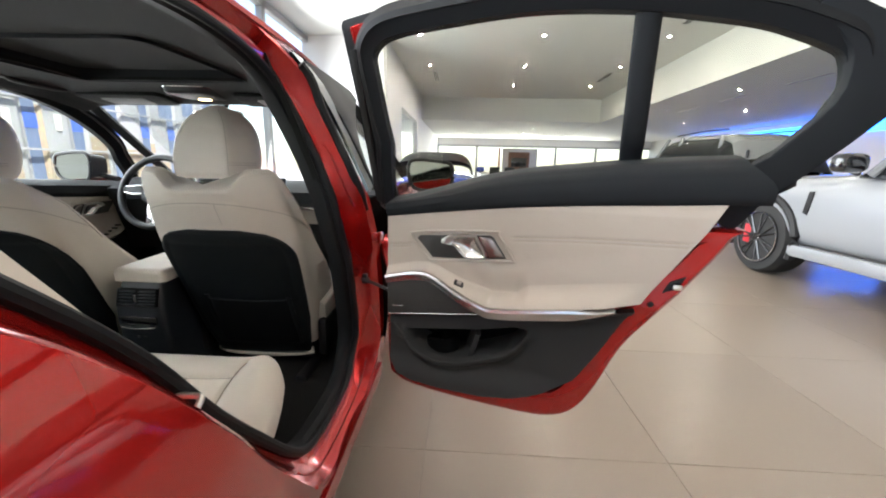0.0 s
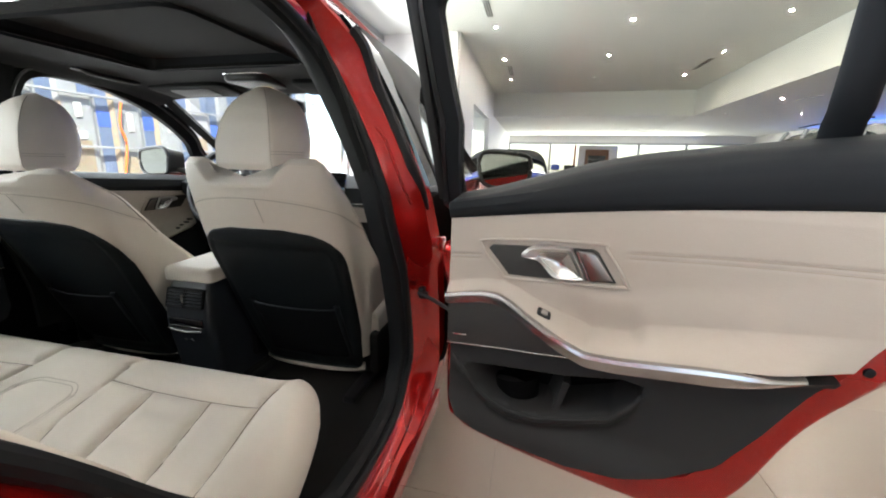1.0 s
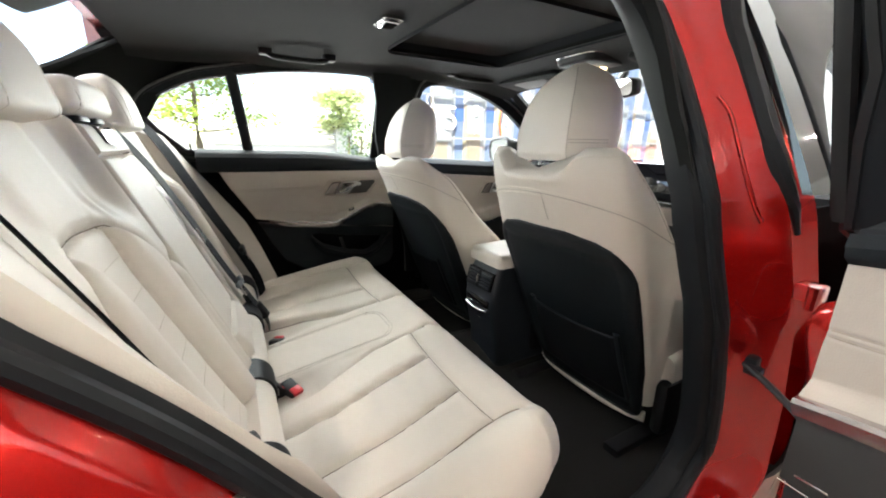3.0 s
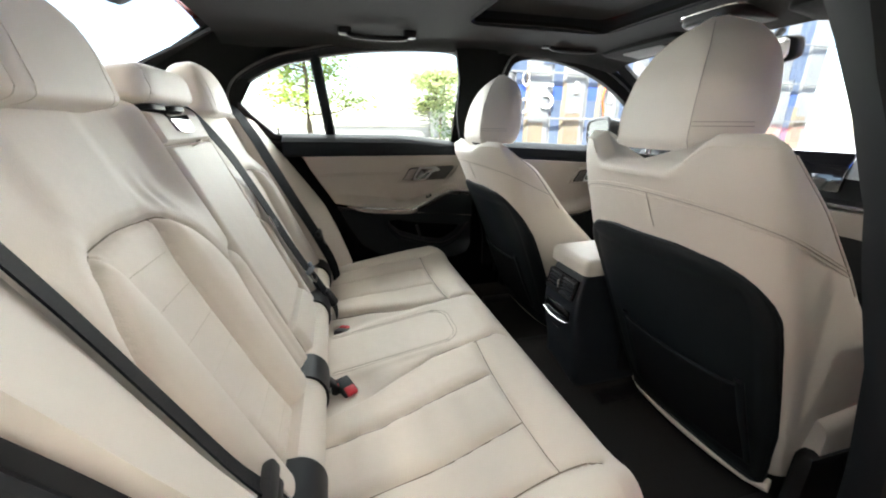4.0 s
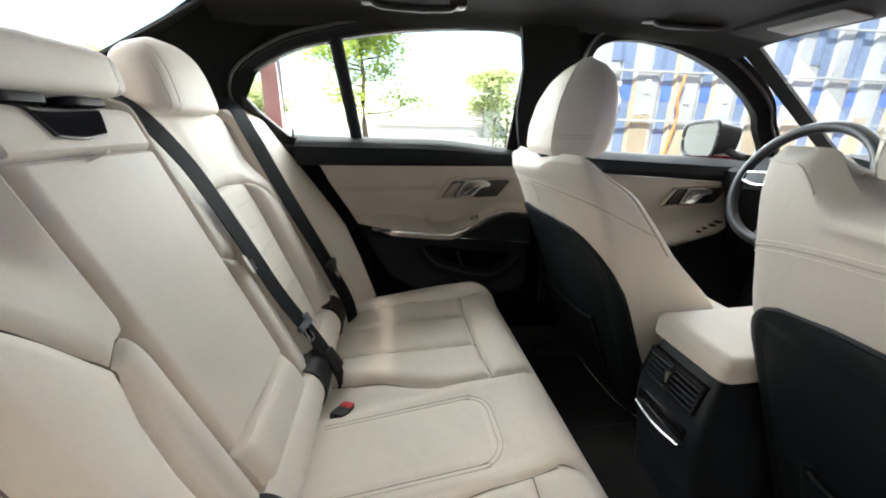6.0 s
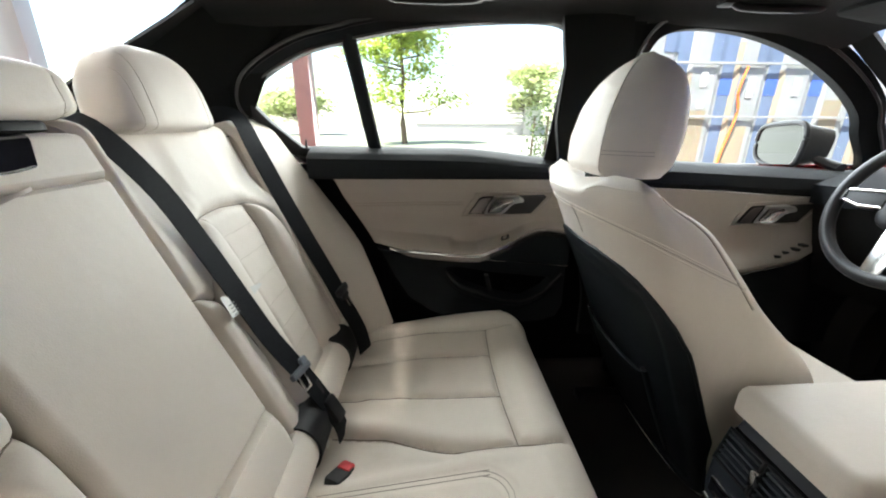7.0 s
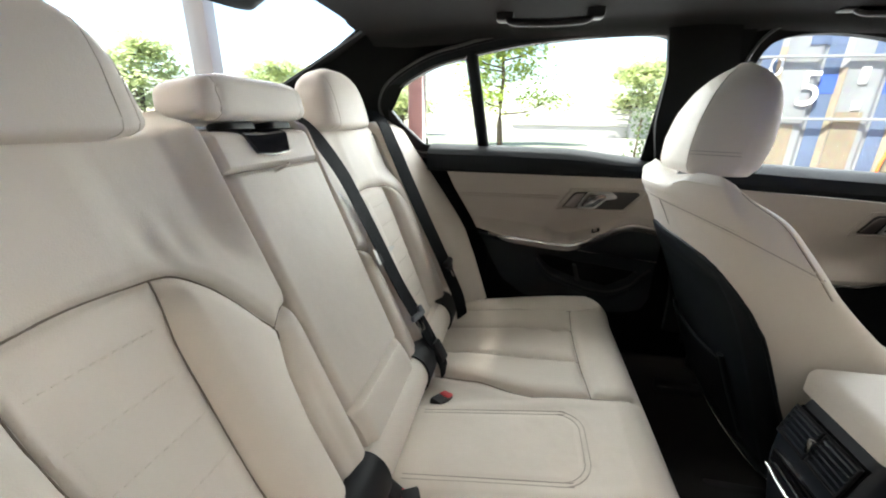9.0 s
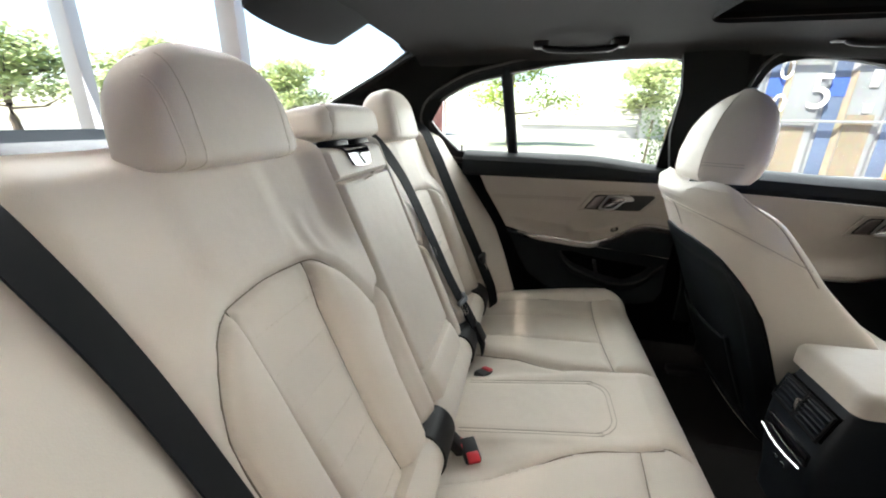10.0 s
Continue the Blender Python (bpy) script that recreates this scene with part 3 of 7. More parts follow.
# buckles in their well beside the middle pad
for x, y, z, tip, turn in ((0.142, 0.256, 0.404, -50, 12), (0.156, 0.292, 0.397, -16, -62), (-0.150, 0.286, 0.392, -16, 66)):
    bk = thing("belt_buckle", "black seat belt buckle with red release button", "buckle", (x, y, z - 0.008), "rear belt buckles")
    m = pose(x, y, z, tip, 0, turn)
    piece("housing", moved(box((0, -0.008, 0), (0.036, 0.058, 0.026), 0.005), m), BLACK, bk)
    piece("release_button", moved(box((0, 0.012, 0.011), (0.029, 0.026, 0.011), 0.004), m), BUCKLE_RED, bk, "red release button")


# ---- seat belts ----
def webbing(points, width, normal_hint, thick=0.0012, n=60):
    """A flat strap along points; its width lies along normal_hint's list, one direction a point or one for all."""
    pts = smooth(points, n)
    verts, faces = [], []
    for i, p in enumerate(pts):
        d = (pts[min(i + 1, len(pts) - 1)] - pts[max(i - 1, 0)]).normalized()
        nrm = Vector(normal_hint)
        side = d.cross(nrm).normalized()
        nn = side.cross(d).normalized()
        for s, t in ((-1, 1), (1, 1), (1, -1), (-1, -1)):
            verts.append(tuple(p + side * s * width / 2 + nn * t * thick))
    for i in range(len(pts) - 1):
        for k in range(4):
            q = (k + 1) % 4
            faces.append([i * 4 + k, i * 4 + q, i * 4 + 4 + q, i * 4 + 4 + k])
    faces += [[0, 1, 2, 3], [len(verts) - 4 + k for k in range(4)]]
    return verts, faces


def outer_belt(sign):
    b = thing("seat_belt", "black webbing seat belt hanging over the outer backrest", "seat belt", (sign * 0.6, 0.1, 0.45), "rear seat belts")
    low = [(0.595, 0.016), (0.574, 0.026), (0.562, 0.036), (0.548, 0.048), (0.540, 0.052)] if sign < 0 else [(0.634, 0.010), (0.616, 0.014), (0.606, 0.018), (0.602, 0.026), (0.596, 0.036)]
    path = [on_back(sign * 0.660, 1.12, -0.08), on_back(sign * 0.650, 1.09, -0.012)] + [on_back(sign * a, z, h) for (a, h), z in zip(low, (1.00, 0.89, 0.76, 0.64, 0.57))] + [(sign * (low[-1][0] + 0.005), 0.262, 0.49), (sign * 0.552, 0.275, 0.405)]
    piece("webbing", webbing(path, 0.049, (0.62 if sign < 0 else -0.45, 0.90, 0.36)), WEBBING, b)
    t = Vector(on_back(sign * low[3][0], 0.605, low[3][1] + 0.013))
    m = Matrix.Translation(t) @ pose(0, 0, 0, -68, 0, sign * 3)
    tongue = piece("tongue", moved(join(box((0, 0.004, 0), (0.072, 0.022, 0.018), 0.006), box((0, 0.020, 0), (0.044, 0.018, 0.014), 0.005)), m), BLACK, b)
    own(part("latch_plate", moved(join(box((-0.009, 0.036, 0.004), (0.005, 0.034, 0.003), 0.001), box((0.009, 0.036, 0.004), (0.005, 0.034, 0.003), 0.001), box((0, 0.052, 0.004), (0.023, 0.006, 0.003), 0.001)), m), CHROME), tongue)
    return b


outer_belt(1)
outer_belt(-1)

mid_belt = thing("seat_belt", "black middle seat belt with grey tongue and white label", "seat belt", (-0.2, 0.1, 0.45), "rear seat belts")
piece("webbing", webbing([on_back(-0.165, 1.12, -0.09), on_back(-0.180, 1.078, -0.025), on_back(-0.200, 0.98, 0.002), on_back(-0.206, 0.88, 0.012), on_back(-0.211, 0.75, 0.018), on_back(-0.217, 0.67, 0.020), on_back(-0.232, 0.60, 0.022), on_back(-0.240, 0.53, 0.030), (-0.243, 0.262, 0.45), (-0.240, 0.272, 0.405)], 0.049, (0.12, 0.93, 0.36)), WEBBING, mid_belt)
m = Matrix.Translation(on_back(-0.234, 0.588, 0.028)) @ pose(0, 0, 0, -68, 0, -14)
tongue = piece("tongue", moved(join(box((0, 0.014, 0), (0.060, 0.016, 0.014), 0.005), box((-0.018, 0.002, 0), (0.020, 0.020, 0.012), 0.005)), m), material("grey_plastic", (0.12, 0.13, 0.145), 0.45), mid_belt, "grey plastic tongue")
own(part("latch_plate", moved(join(box((-0.002, 0.036, 0.004), (0.005, 0.034, 0.003), 0.001), box((0.016, 0.036, 0.004), (0.005, 0.034, 0.003), 0.001), box((0.007, 0.052, 0.004), (0.023, 0.006, 0.003), 0.001)), m), CHROME), tongue)
m = Matrix.Translation((-0.246, 0.252, 0.475)) @ pose(0, 0, 0, -60, 0, -12)
piece("buckle", moved(box((0, 0, 0), (0.036, 0.060, 0.024), 0.006), m), BLACK, mid_belt)
m = Matrix.Translation((-0.248, 0.218, 0.525)) @ pose(0, 0, 0, -66, 0, -25)
piece("buckle_stalk", moved(box((0, 0, 0), (0.028, 0.040, 0.018), 0.005), m), BLACK, mid_belt)
tag = piece("label", slab(lambda u, v: on_back(-0.205 + 0.054 * u, 0.734 + 0.010 * u + (0.040 - 0.012 * abs(u - 0.75)) * v, 0.014 + 0.012 * u - 0.004 * math.sin(3 * u)), 8, 4, (0, -0.0008, 0)), LABEL, mid_belt, "white textile label")
own(part("print_lines", join(*[box(on_back(-0.166, 0.764 - 0.006 * k, 0.0275), (0.018, 0.0006, 0.0015), 0) for k in range(4)]), PRINT), tag)
piece("label_flap", slab(lambda u, v: on_back(-0.236 - 0.070 * u, 0.738 + 0.008 * u + (0.026 - 0.022 * u) * v, 0.008 + 0.002 * math.sin(2.6 * u)), 6, 3, (0, -0.0008, 0)), material("clear_film", (0.70, 0.69, 0.66), 0.2), mid_belt, "pale film flap")


# ---- front seats ----
def front_headrest(cx, cy, z0, st):
    """A domed headrest whose rear panel is framed by two creases that close in towards the top."""
    H_ = 0.228
    wide = [(0, 0.118), (0.06, 0.130), (0.2, 0.137), (0.4, 0.136), (0.6, 0.127), (0.75, 0.112), (0.87, 0.086), (0.95, 0.055), (1, 0.012)]
    rear = [(0, -0.040), (0.05, -0.052), (0.3, -0.050), (0.55, -0.036), (0.75, -0.014), (0.88, 0.010), (0.96, 0.034), (1, 0.055)]
    front = [(0, 0.085), (0.05, 0.102), (0.3, 0.117), (0.6, 0.118), (0.8, 0.108), (0.92, 0.088), (1, 0.060)]
    crease = [(0, 0.086), (0.3, 0.085), (0.55, 0.076), (0.75, 0.060), (0.88, 0.038), (0.96, 0.016), (1, 0.004)]

    def at(table, q):
        """A soft curve through the table."""
        return sum(lerp_table(table, q + d) for d in (-0.04, -0.02, 0, 0.02, 0.04)) / 5

    def rear_at(x, q):
        w, r, f, c = at(wide, q), at(rear, q), at(front, q), at(crease, q)
        mid = (r * 0.45 + f * 0.55)
        a = abs(x)
        if a <= c:
            return r + 0.005 * (a / c) ** 2
        k = min(1.0, (a - c) / (w - c))
        return r + 0.005 + (mid - r - 0.005) * (0.60 * k + 0.40 * (1 - math.sqrt(max(0.0, 1 - k * k))))

    def fn(u, v):
        q = 0.5 - 0.5 * math.cos(math.pi * v)
        w = at(wide, q)
        if u <= 0.5:
            x = -w * math.cos(2 * math.pi * u)
            y = rear_at(x, q)
        else:
            t = 2 * math.pi * (u - 0.5)
            x = w * math.cos(t)
            r, f = at(rear, q), at(front, q)
            mid = r * 0.45 + f * 0.55
            y = mid + (f - mid) * abs(math.sin(t)) ** 0.7
        return (cx + x, cy + y, z0 + H_ * q)

    hr = piece("headrest", grid(fn, 84, 50, around=True, caps=True), CREAM, st, "", 50)
    for s_ in (-1, 1):
        own(part("seam", tube([(cx + s_ * at(crease, q), cy + rear_at(at(crease, q), q) - 0.0004, z0 + H_ * q) for q in [0.03 + 0.92 * k / 30 for k in range(31)]], 0.0008, 6), PAD_THREAD), hr)
        for dz in (0.185, 0.215):
            own(part("side_stitching", tube([(cx + s_ * x, cy + rear_at(x, dz) - 0.0003, z0 + H_ * dz) for x in [0.087 + 0.048 * k / 12 for k in range(13)]], 0.0008, 5), PAD_THREAD), hr)
        own(part("headrest_post", tube([(cx + s_ * 0.060, cy + 0.02, z0 + 0.03), (cx + s_ * 0.060, cy + 0.01, z0 - 0.05)], 0.0055, 10), CHROME, None, "chrome headrest post"), hr)
        own(part("post_collar", moved(prism(rounded(0.050, 0.036, 0.016), 0, 0.010, 0.003), Matrix.Translation((cx + s_ * 0.060, cy + 0.012, z0 - 0.024))), ANCHOR), hr)
    return hr


def front_seat(name, cx, cy, head_x, head_z, label, low=0.0, inset=0.0):
    """A front seat seen from behind: padded back with shoulders and wings, black shell with map pocket, headrest, cushion and base."""
    st = thing(name, label, "car seat", (cx, cy + 0.3, 0.22), "front seats")
    half = [(0.28, 0.215), (0.40, 0.228), (0.55, 0.242), (0.70, 0.250), (0.80, 0.250), (0.90, 0.242), (0.98, 0.228), (1.03, 0.212)]
    rear = [(0.28, 0.225), (0.40, 0.165), (0.55, 0.105), (0.70, 0.038), (0.80, -0.012), (0.87, -0.048), (0.933, -0.078), (0.98, -0.088), (1.03, -0.090)]
    front = [(0.28, 0.46), (0.45, 0.46), (0.55, 0.43), (0.64, 0.372), (0.72, 0.280), (0.776, 0.222), (0.847, 0.168), (0.924, 0.105), (0.98, 0.040), (1.03, -0.005)]
    bulge = [(0.28, 0.01), (0.55, 0.012), (0.75, 0.028), (0.93, 0.058), (1.03, 0.058)]
    def ex(z):
        """How round the girth's corners are; boxier below the shoulders."""
        return 0.30 + 0.12 * step(0.78, 0.92, z)

    def lowered(z):
        """The shoulders of a seat whose back is set lower."""
        return z - low * step(0.88, 1.03, z)

    def soft(table, z):
        return sum(lerp_table(table, z + d) for d in (-0.02, -0.01, 0, 0.01, 0.02)) / 5

    def sect(t, z, out=0.0):
        """A point of the back's girth at angle t (90 degrees: the rear's middle), out metres outside it."""
        w, r, f, b = soft(half, z), soft(rear, z), soft(front, z), soft(bulge, z)
        c, s_ = math.cos(t), math.sin(t)
        px, py = math.copysign(abs(c) ** ex(z), c), math.copysign(abs(s_) ** ex(z), s_)
        return px * (w + out), (r + f) / 2 - py * ((f - r) / 2 + out) + b * px * px * (0.5 + 0.5 * py)

    def body(u, v):
        z = 0.33 + 0.70 * v
        k = step(0.965, 1.0, v)
        x, y = sect(2 * math.pi * u, z)
        mid = (soft(rear, z) + soft(front, z)) / 2 + soft(bulge, z) * (x / 0.24) ** 2 * 0.5
        y = mid + (y - mid) * math.sqrt(max(0.004, 1 - k * k))
        # lower dip between the shoulders, under the headrest
        dip = step(0.150, 0.082, abs(x)) * step(0.86, 0.985, v)
        return (cx + x * (1 - 0.06 * k * k), cy + y, lowered(z) - (0.050 - 0.7 * low) * dip)

    back = piece("backrest", grid(body, 180, 100, around=True, caps=True), CREAM, st)

    def on_plane(t, drop):
        """Where the sloping stitch line crosses the girth at angle t."""
        z = 0.93
        for _ in range(12):
            z = 0.5 * z + 0.5 * (0.932 - drop - 0.475 * (sect(t, z)[1] + 0.078))
        x, y = sect(t, z, 0.0004)
        return (cx + x, cy + y, lowered(z))

    run = [radians(-18 + 216 * k / 70) for k in range(71)]
    # greyer line paints the shade between the two stitch rows
    own(part("seam", tube([on_plane(t, 0.0055) for t in run], 0.0012, 6), PAD_THREAD), back)
    for drop in (0.0, 0.011):
        own(part("back_stitching", tube([on_plane(t, drop) for t in run], 0.0011, 6), STITCH), back)
    own(part("seam", tube([(cx + 0.042, cy + sect(math.acos((0.042 / soft(half, z)) ** (1 / ex(z))), z, 0.0004)[1], lowered(z)) for z in [0.925 - 0.07 * k / 8 for k in range(9)]], 0.0009, 6), PAD_THREAD), back)
    for side in (-1, 1):
        pipe = []
        for k in range(26):
            z = 1.000 - 0.227 * k / 25
            x, y = sect(radians(-13) if side > 0 else radians(193), z, 0.0006)
            pipe.append((cx + x, cy + y, lowered(z)))
        own(part("wing_piping", tube(pipe, 0.0022, 6), CREAM), back)
        # dark line beside the piping paints the shade of its fold
        own(part("seam", tube([(p[0], p[1] - 0.003, p[2]) for p in pipe], 0.0012, 6), SEAM_SHADE), back)
        rim = [body((0.25 - side * k / 20 * 0.22) % 1.0, 0.972) for k in range(3, 21)]
        own(part("shoulder_piping", tube([(x, y - 0.0005, z + 0.001) for x, y, z in rim], 0.0016, 6), STITCH), back)

    edge_x = [(0.28, 0.200), (0.36, 0.216), (0.46, 0.231), (0.56, 0.238), (0.68, 0.2435), (0.73, 0.240), (0.76, 0.230), (0.785, 0.213), (0.805, 0.188), (0.818, 0.158), (0.826, 0.120), (0.830, 0.085)]

    def shell(u, v):
        z = 0.285 + 0.545 * v
        q = -1 + 2 * u
        px = q * (lerp_table(edge_x, z) - (inset * step(0.80, 0.66, z) if q > 0 else 0.0)) / soft(half, z)
        t = math.acos(max(-1.0, min(1.0, math.copysign(abs(px) ** (1 / ex(z)), px))))
        border = max(abs(q) - 0.88, v - 0.91, 0.05 - v)
        out = 0.006 - 0.005 * step(-0.012, 0.012, -border) - 0.006 * max(step(0.97, 1.0, abs(q)), step(0.975, 1.0, v))
        x, y = sect(t, z, out)
        return (cx + x, cy + y, z)

    sh = piece("seat_shell", slab(shell, 90, 70, (0, 0.012, 0)), SHELL, st, "black moulded seat back shell", 60)
    ends = [shell(k / 30, 1.0) for k in range(31)] + [shell(1.0, 1 - k / 40) for k in range(1, 40)] + [shell(1 - k / 20, 0.0) for k in range(21)] + [shell(0.0, k / 40) for k in range(1, 40)]
    own(part("shell_rim", tube([(x, y - 0.001, z) for x, y, z in ends], 0.0040, 6, closed=True), SHELL), sh)

    def rear_y(x, z):
        w = soft(half, z)
        return sect(math.acos(max(-0.999, min(0.999, math.copysign((abs(x) / w) ** (1 / ex(z)), x)))), z)[1]

    def pocket(u, v):
        q = -1 + 2 * u
        z = 0.345 + 0.205 * v
        px = math.copysign(0.020, cx) + q * 0.154
        return (cx + px, cy + rear_y(px, z) - 0.013 - 0.004 * math.cos(q * 1.4) + 0.006 * step(0.9, 1, abs(q)), z + 0.006 * q * q * v)

    own(part("bottom_roll", tube([(cx - 0.20 + 0.40 * k / 10, cy + rear_y(-0.20 + 0.40 * k / 10, 0.30) + 0.010, 0.283 - 0.01 * math.cos((k - 5) * 0.3)) for k in range(11)], 0.015 if cx > 0 else 0.009, 8), CREAM, None, "cream leather lower edge"), sh)
    own(part("map_pocket", slab(pocket, 30, 16, (0, 0.008, 0)), WEBBING, None, "black elastic map pocket"), sh)
    own(part("pocket_hem", tube([pocket(k / 20, 1.0) for k in range(21)], 0.0035, 8), SHELL), sh)
    for side in (0.0, 1.0):
        own(part("pocket_post", tube([pocket(side, 1.06), pocket(side, 0.6), pocket(side, 0.0)], [0.010, 0.010, 0.008], 10, flat=0.6), SHELL), sh)
    front_headrest(head_x, cy, head_z, st)

    def cushion(u, v):
        a = 2 * math.pi * u
        y = 0.24 + 0.36 * v
        c, s = math.cos(a), math.sin(a)
        x = math.copysign(abs(c) ** 0.5, c) * 0.26
        z = 0.42 + 0.05 * v + math.copysign(abs(s) ** 0.5, s) * 0.075 * (1 - 0.35 * step(0.85, 1, v) ** 2)
        if s > 0:
            z += 0.03 * (abs(x) / 0.26) ** 3
        return (cx + x, cy + y, z)

    piece("seat_cushion", grid(cushion, 60, 24, around=True, caps=True), CREAM, st)
    piece("seat_base", box((cx, cy + 0.42, 0.28), (0.42, 0.30, 0.12), 0.03), BLACK, st)
    for s in (-1, 1):
        piece("seat_rail", box((cx + s * 0.20, cy + 0.36, 0.222), (0.045, 0.50, 0.035), 0.005), BLACK, st)
        piece("side_cover", box((cx + s * 0.250, cy + 0.40, 0.355), (0.040, 0.38, 0.16), 0.018), BLACK, st)
    return st


front_seat("passenger_seat", 0.375, 0.930, 0.375, 0.998, "cream leather front passenger seat with black shell back", 0.0, 0.011)
front_seat("driver_seat", -0.375, 0.837, -0.367, 0.980, "cream leather driver seat with black shell back", 0.042)


# ---- centre console ----
cons = thing("centre_console", "black centre console with rear air vents under a cream armrest lid", "console", (0.0, 1.15, 0.22))
CX = 0.027
face_y = [(0.20, 0.995), (0.34, 0.985), (0.40, 0.972), (0.47, 0.960), (0.53, 0.962), (0.585, 0.975), (0.625, 0.992)]


def console_body(u, v):
    z = 0.20 + 0.425 * v
    y0 = lerp_table(face_y, z)
    w = 0.094 - 0.012 * step(0.5, 0.62, z)
    t = 2 * math.pi * u
    c, s = math.cos(t), math.sin(t)
    x = math.copysign(abs(c) ** 0.14, c) * w
    d = 0.48
    y = y0 + d / 2 - math.copysign(abs(s) ** 0.14, s) * d / 2
    return (x + CX, y, z)


piece("console_body", grid(console_body, 64, 30, around=True, caps=True), CONSOLE_BLACK, cons)


def on_console(dx, out, z):
    """A point that stands out from the console's rear face."""
    return (CX + dx, lerp_table(face_y, z) - out, z)


lid_outline = rounded(0.196, 0.46, 0.022)
lid = piece("armrest_lid", mapped(prism(lid_outline, 0, 0.046, 0.020, 4), lambda x, y, z: (x + CX, 1.208 + y, 0.622 + z + 0.03 * (y + 0.23))), CREAM, cons, "cream leather armrest lid")
for s in (-1, 1):
    vent = piece("air_vent", mapped(join(*[box((0, 0, k * 0.0108), (0.062, 0.012, 0.0036), 0.0008) for k in (-2, -1, 0, 1, 2)]), lambda x, y, z: on_console(s * 0.037 + x, 0.006 - y, 0.566 + z)), CONSOLE_BLACK, cons, "black rear air vent with horizontal slats")
    own(part("vent_frame", mapped(join(tube([(-0.034, 0, -0.029), (0.034, 0, -0.029), (0.034, 0, 0.029), (-0.034, 0, 0.029)], 0.0034, 8, closed=True, up=(0, 1, 0))), lambda x, y, z: on_console(s * 0.037 + x, 0.009 - y, 0.566 + z)), ANCHOR), vent)
# flush dark plate; the vents' deep shade is painted, no recess is cut
piece("vent_shade_plate", slab(lambda u, v: on_console(-0.073 + 0.146 * u, 0.002, 0.535 + 0.062 * v), 4, 8, (0, 0.004, 0)), DEEP_BLACK, cons)
piece("vent_knob", box((CX, 0.958, 0.566), (0.011, 0.014, 0.030), 0.003), CHROME, cons, "chrome vent slider")
piece("chrome_bar", tube([(CX - 0.066, 0.951, 0.460), (CX - 0.03, 0.949, 0.455), (CX, 0.948, 0.4535), (CX + 0.03, 0.949, 0.455), (CX + 0.066, 0.951, 0.460)], 0.0032, 10), CHROME, cons)
piece("switch_panel", box((CX, 0.960, 0.482), (0.135, 0.012, 0.030), 0.003), GLOSS_BLACK, cons)
for s in (-1, 1):
    port = piece("usb_port", mapped(prism(rounded(0.013, 0.006, 0.0029), 0, 0.003, 0.0005), lambda x, y, z: (CX + s * 0.013 + x, 0.9625 - z, 0.418 + y)), CHROME, cons)
    own(part("port_slot", mapped(prism(rounded(0.010, 0.0032, 0.0015), 0, 0.0012, 0), lambda x, y, z: (CX + s * 0.013 + x, 0.9596 - z, 0.418 + y)), SHELL), port)


# ---- rear and front doors ----
# u runs from the hinge to the rear edge, v towards the cabin, z up


def left_rear(u, v, z):
    return (-0.755 + v, 1.05 - u, z)


def right_open(u, v, z):
    # the belt line climbs towards the rear edge
    lift = lerp_table([(0.10, 0.0), (0.23, 0.015), (0.37, 0.030), (0.49, 0.041), (0.60, 0.049), (0.70, 0.056), (0.86, 0.064), (1.0, 0.068)], u) * step(0.40, 1.0, z) * 1.22 * (1 - step(0.98, 1.12, z))
    u += 0.7 * lift * step(0.55, 0.80, u) * (1 - step(0.93, 0.99, z))
    z += lift
    # the open door hangs slightly outward and up on its hinges
    v -= 0.12 * max(0.0, z - 0.95)
    z += 0.13 * max(0.0, z - 0.97)
    return (0.860 + 0.961 * u - 0.276 * v, 0.838 - 0.276 * u - 0.961 * v, z)


TRIM_LINE = [(0.10, 0.728), (0.155, 0.737), (0.20, 0.743), (0.24, 0.742), (0.275, 0.730), (0.305, 0.715), (0.345, 0.698), (0.385, 0.682), (0.425, 0.668), (0.48, 0.669), (0.57, 0.678), (0.71, 0.692), (0.82, 0.700), (0.95, 0.71)]
REAR_EDGE = [(0.36, 0.42), (0.40, 0.50), (0.43, 0.57), (0.487, 0.655), (0.57, 0.712), (0.67, 0.750), (0.70, 0.758), (0.78, 0.808), (0.85, 0.852), (0.90, 0.876), (1.0, 0.95)]
BIN_LOW = [(0.16, 0.565), (0.19, 0.525), (0.23, 0.503), (0.27, 0.493), (0.335, 0.498), (0.39, 0.514), (0.474, 0.544), (0.51, 0.575), (0.53, 0.605)]
BIN_TOP = [(0.16, 0.566), (0.264, 0.578), (0.38, 0.590), (0.487, 0.610), (0.53, 0.606)]
DOOR_SEAM = [(0.44, 0.835), (0.62, 0.834), (0.93, 0.828)]


def trim_z(u):
    return lerp_table(TRIM_LINE, u)


def glass_v(z):
    return -0.078 + 0.505 * (z - 0.99)


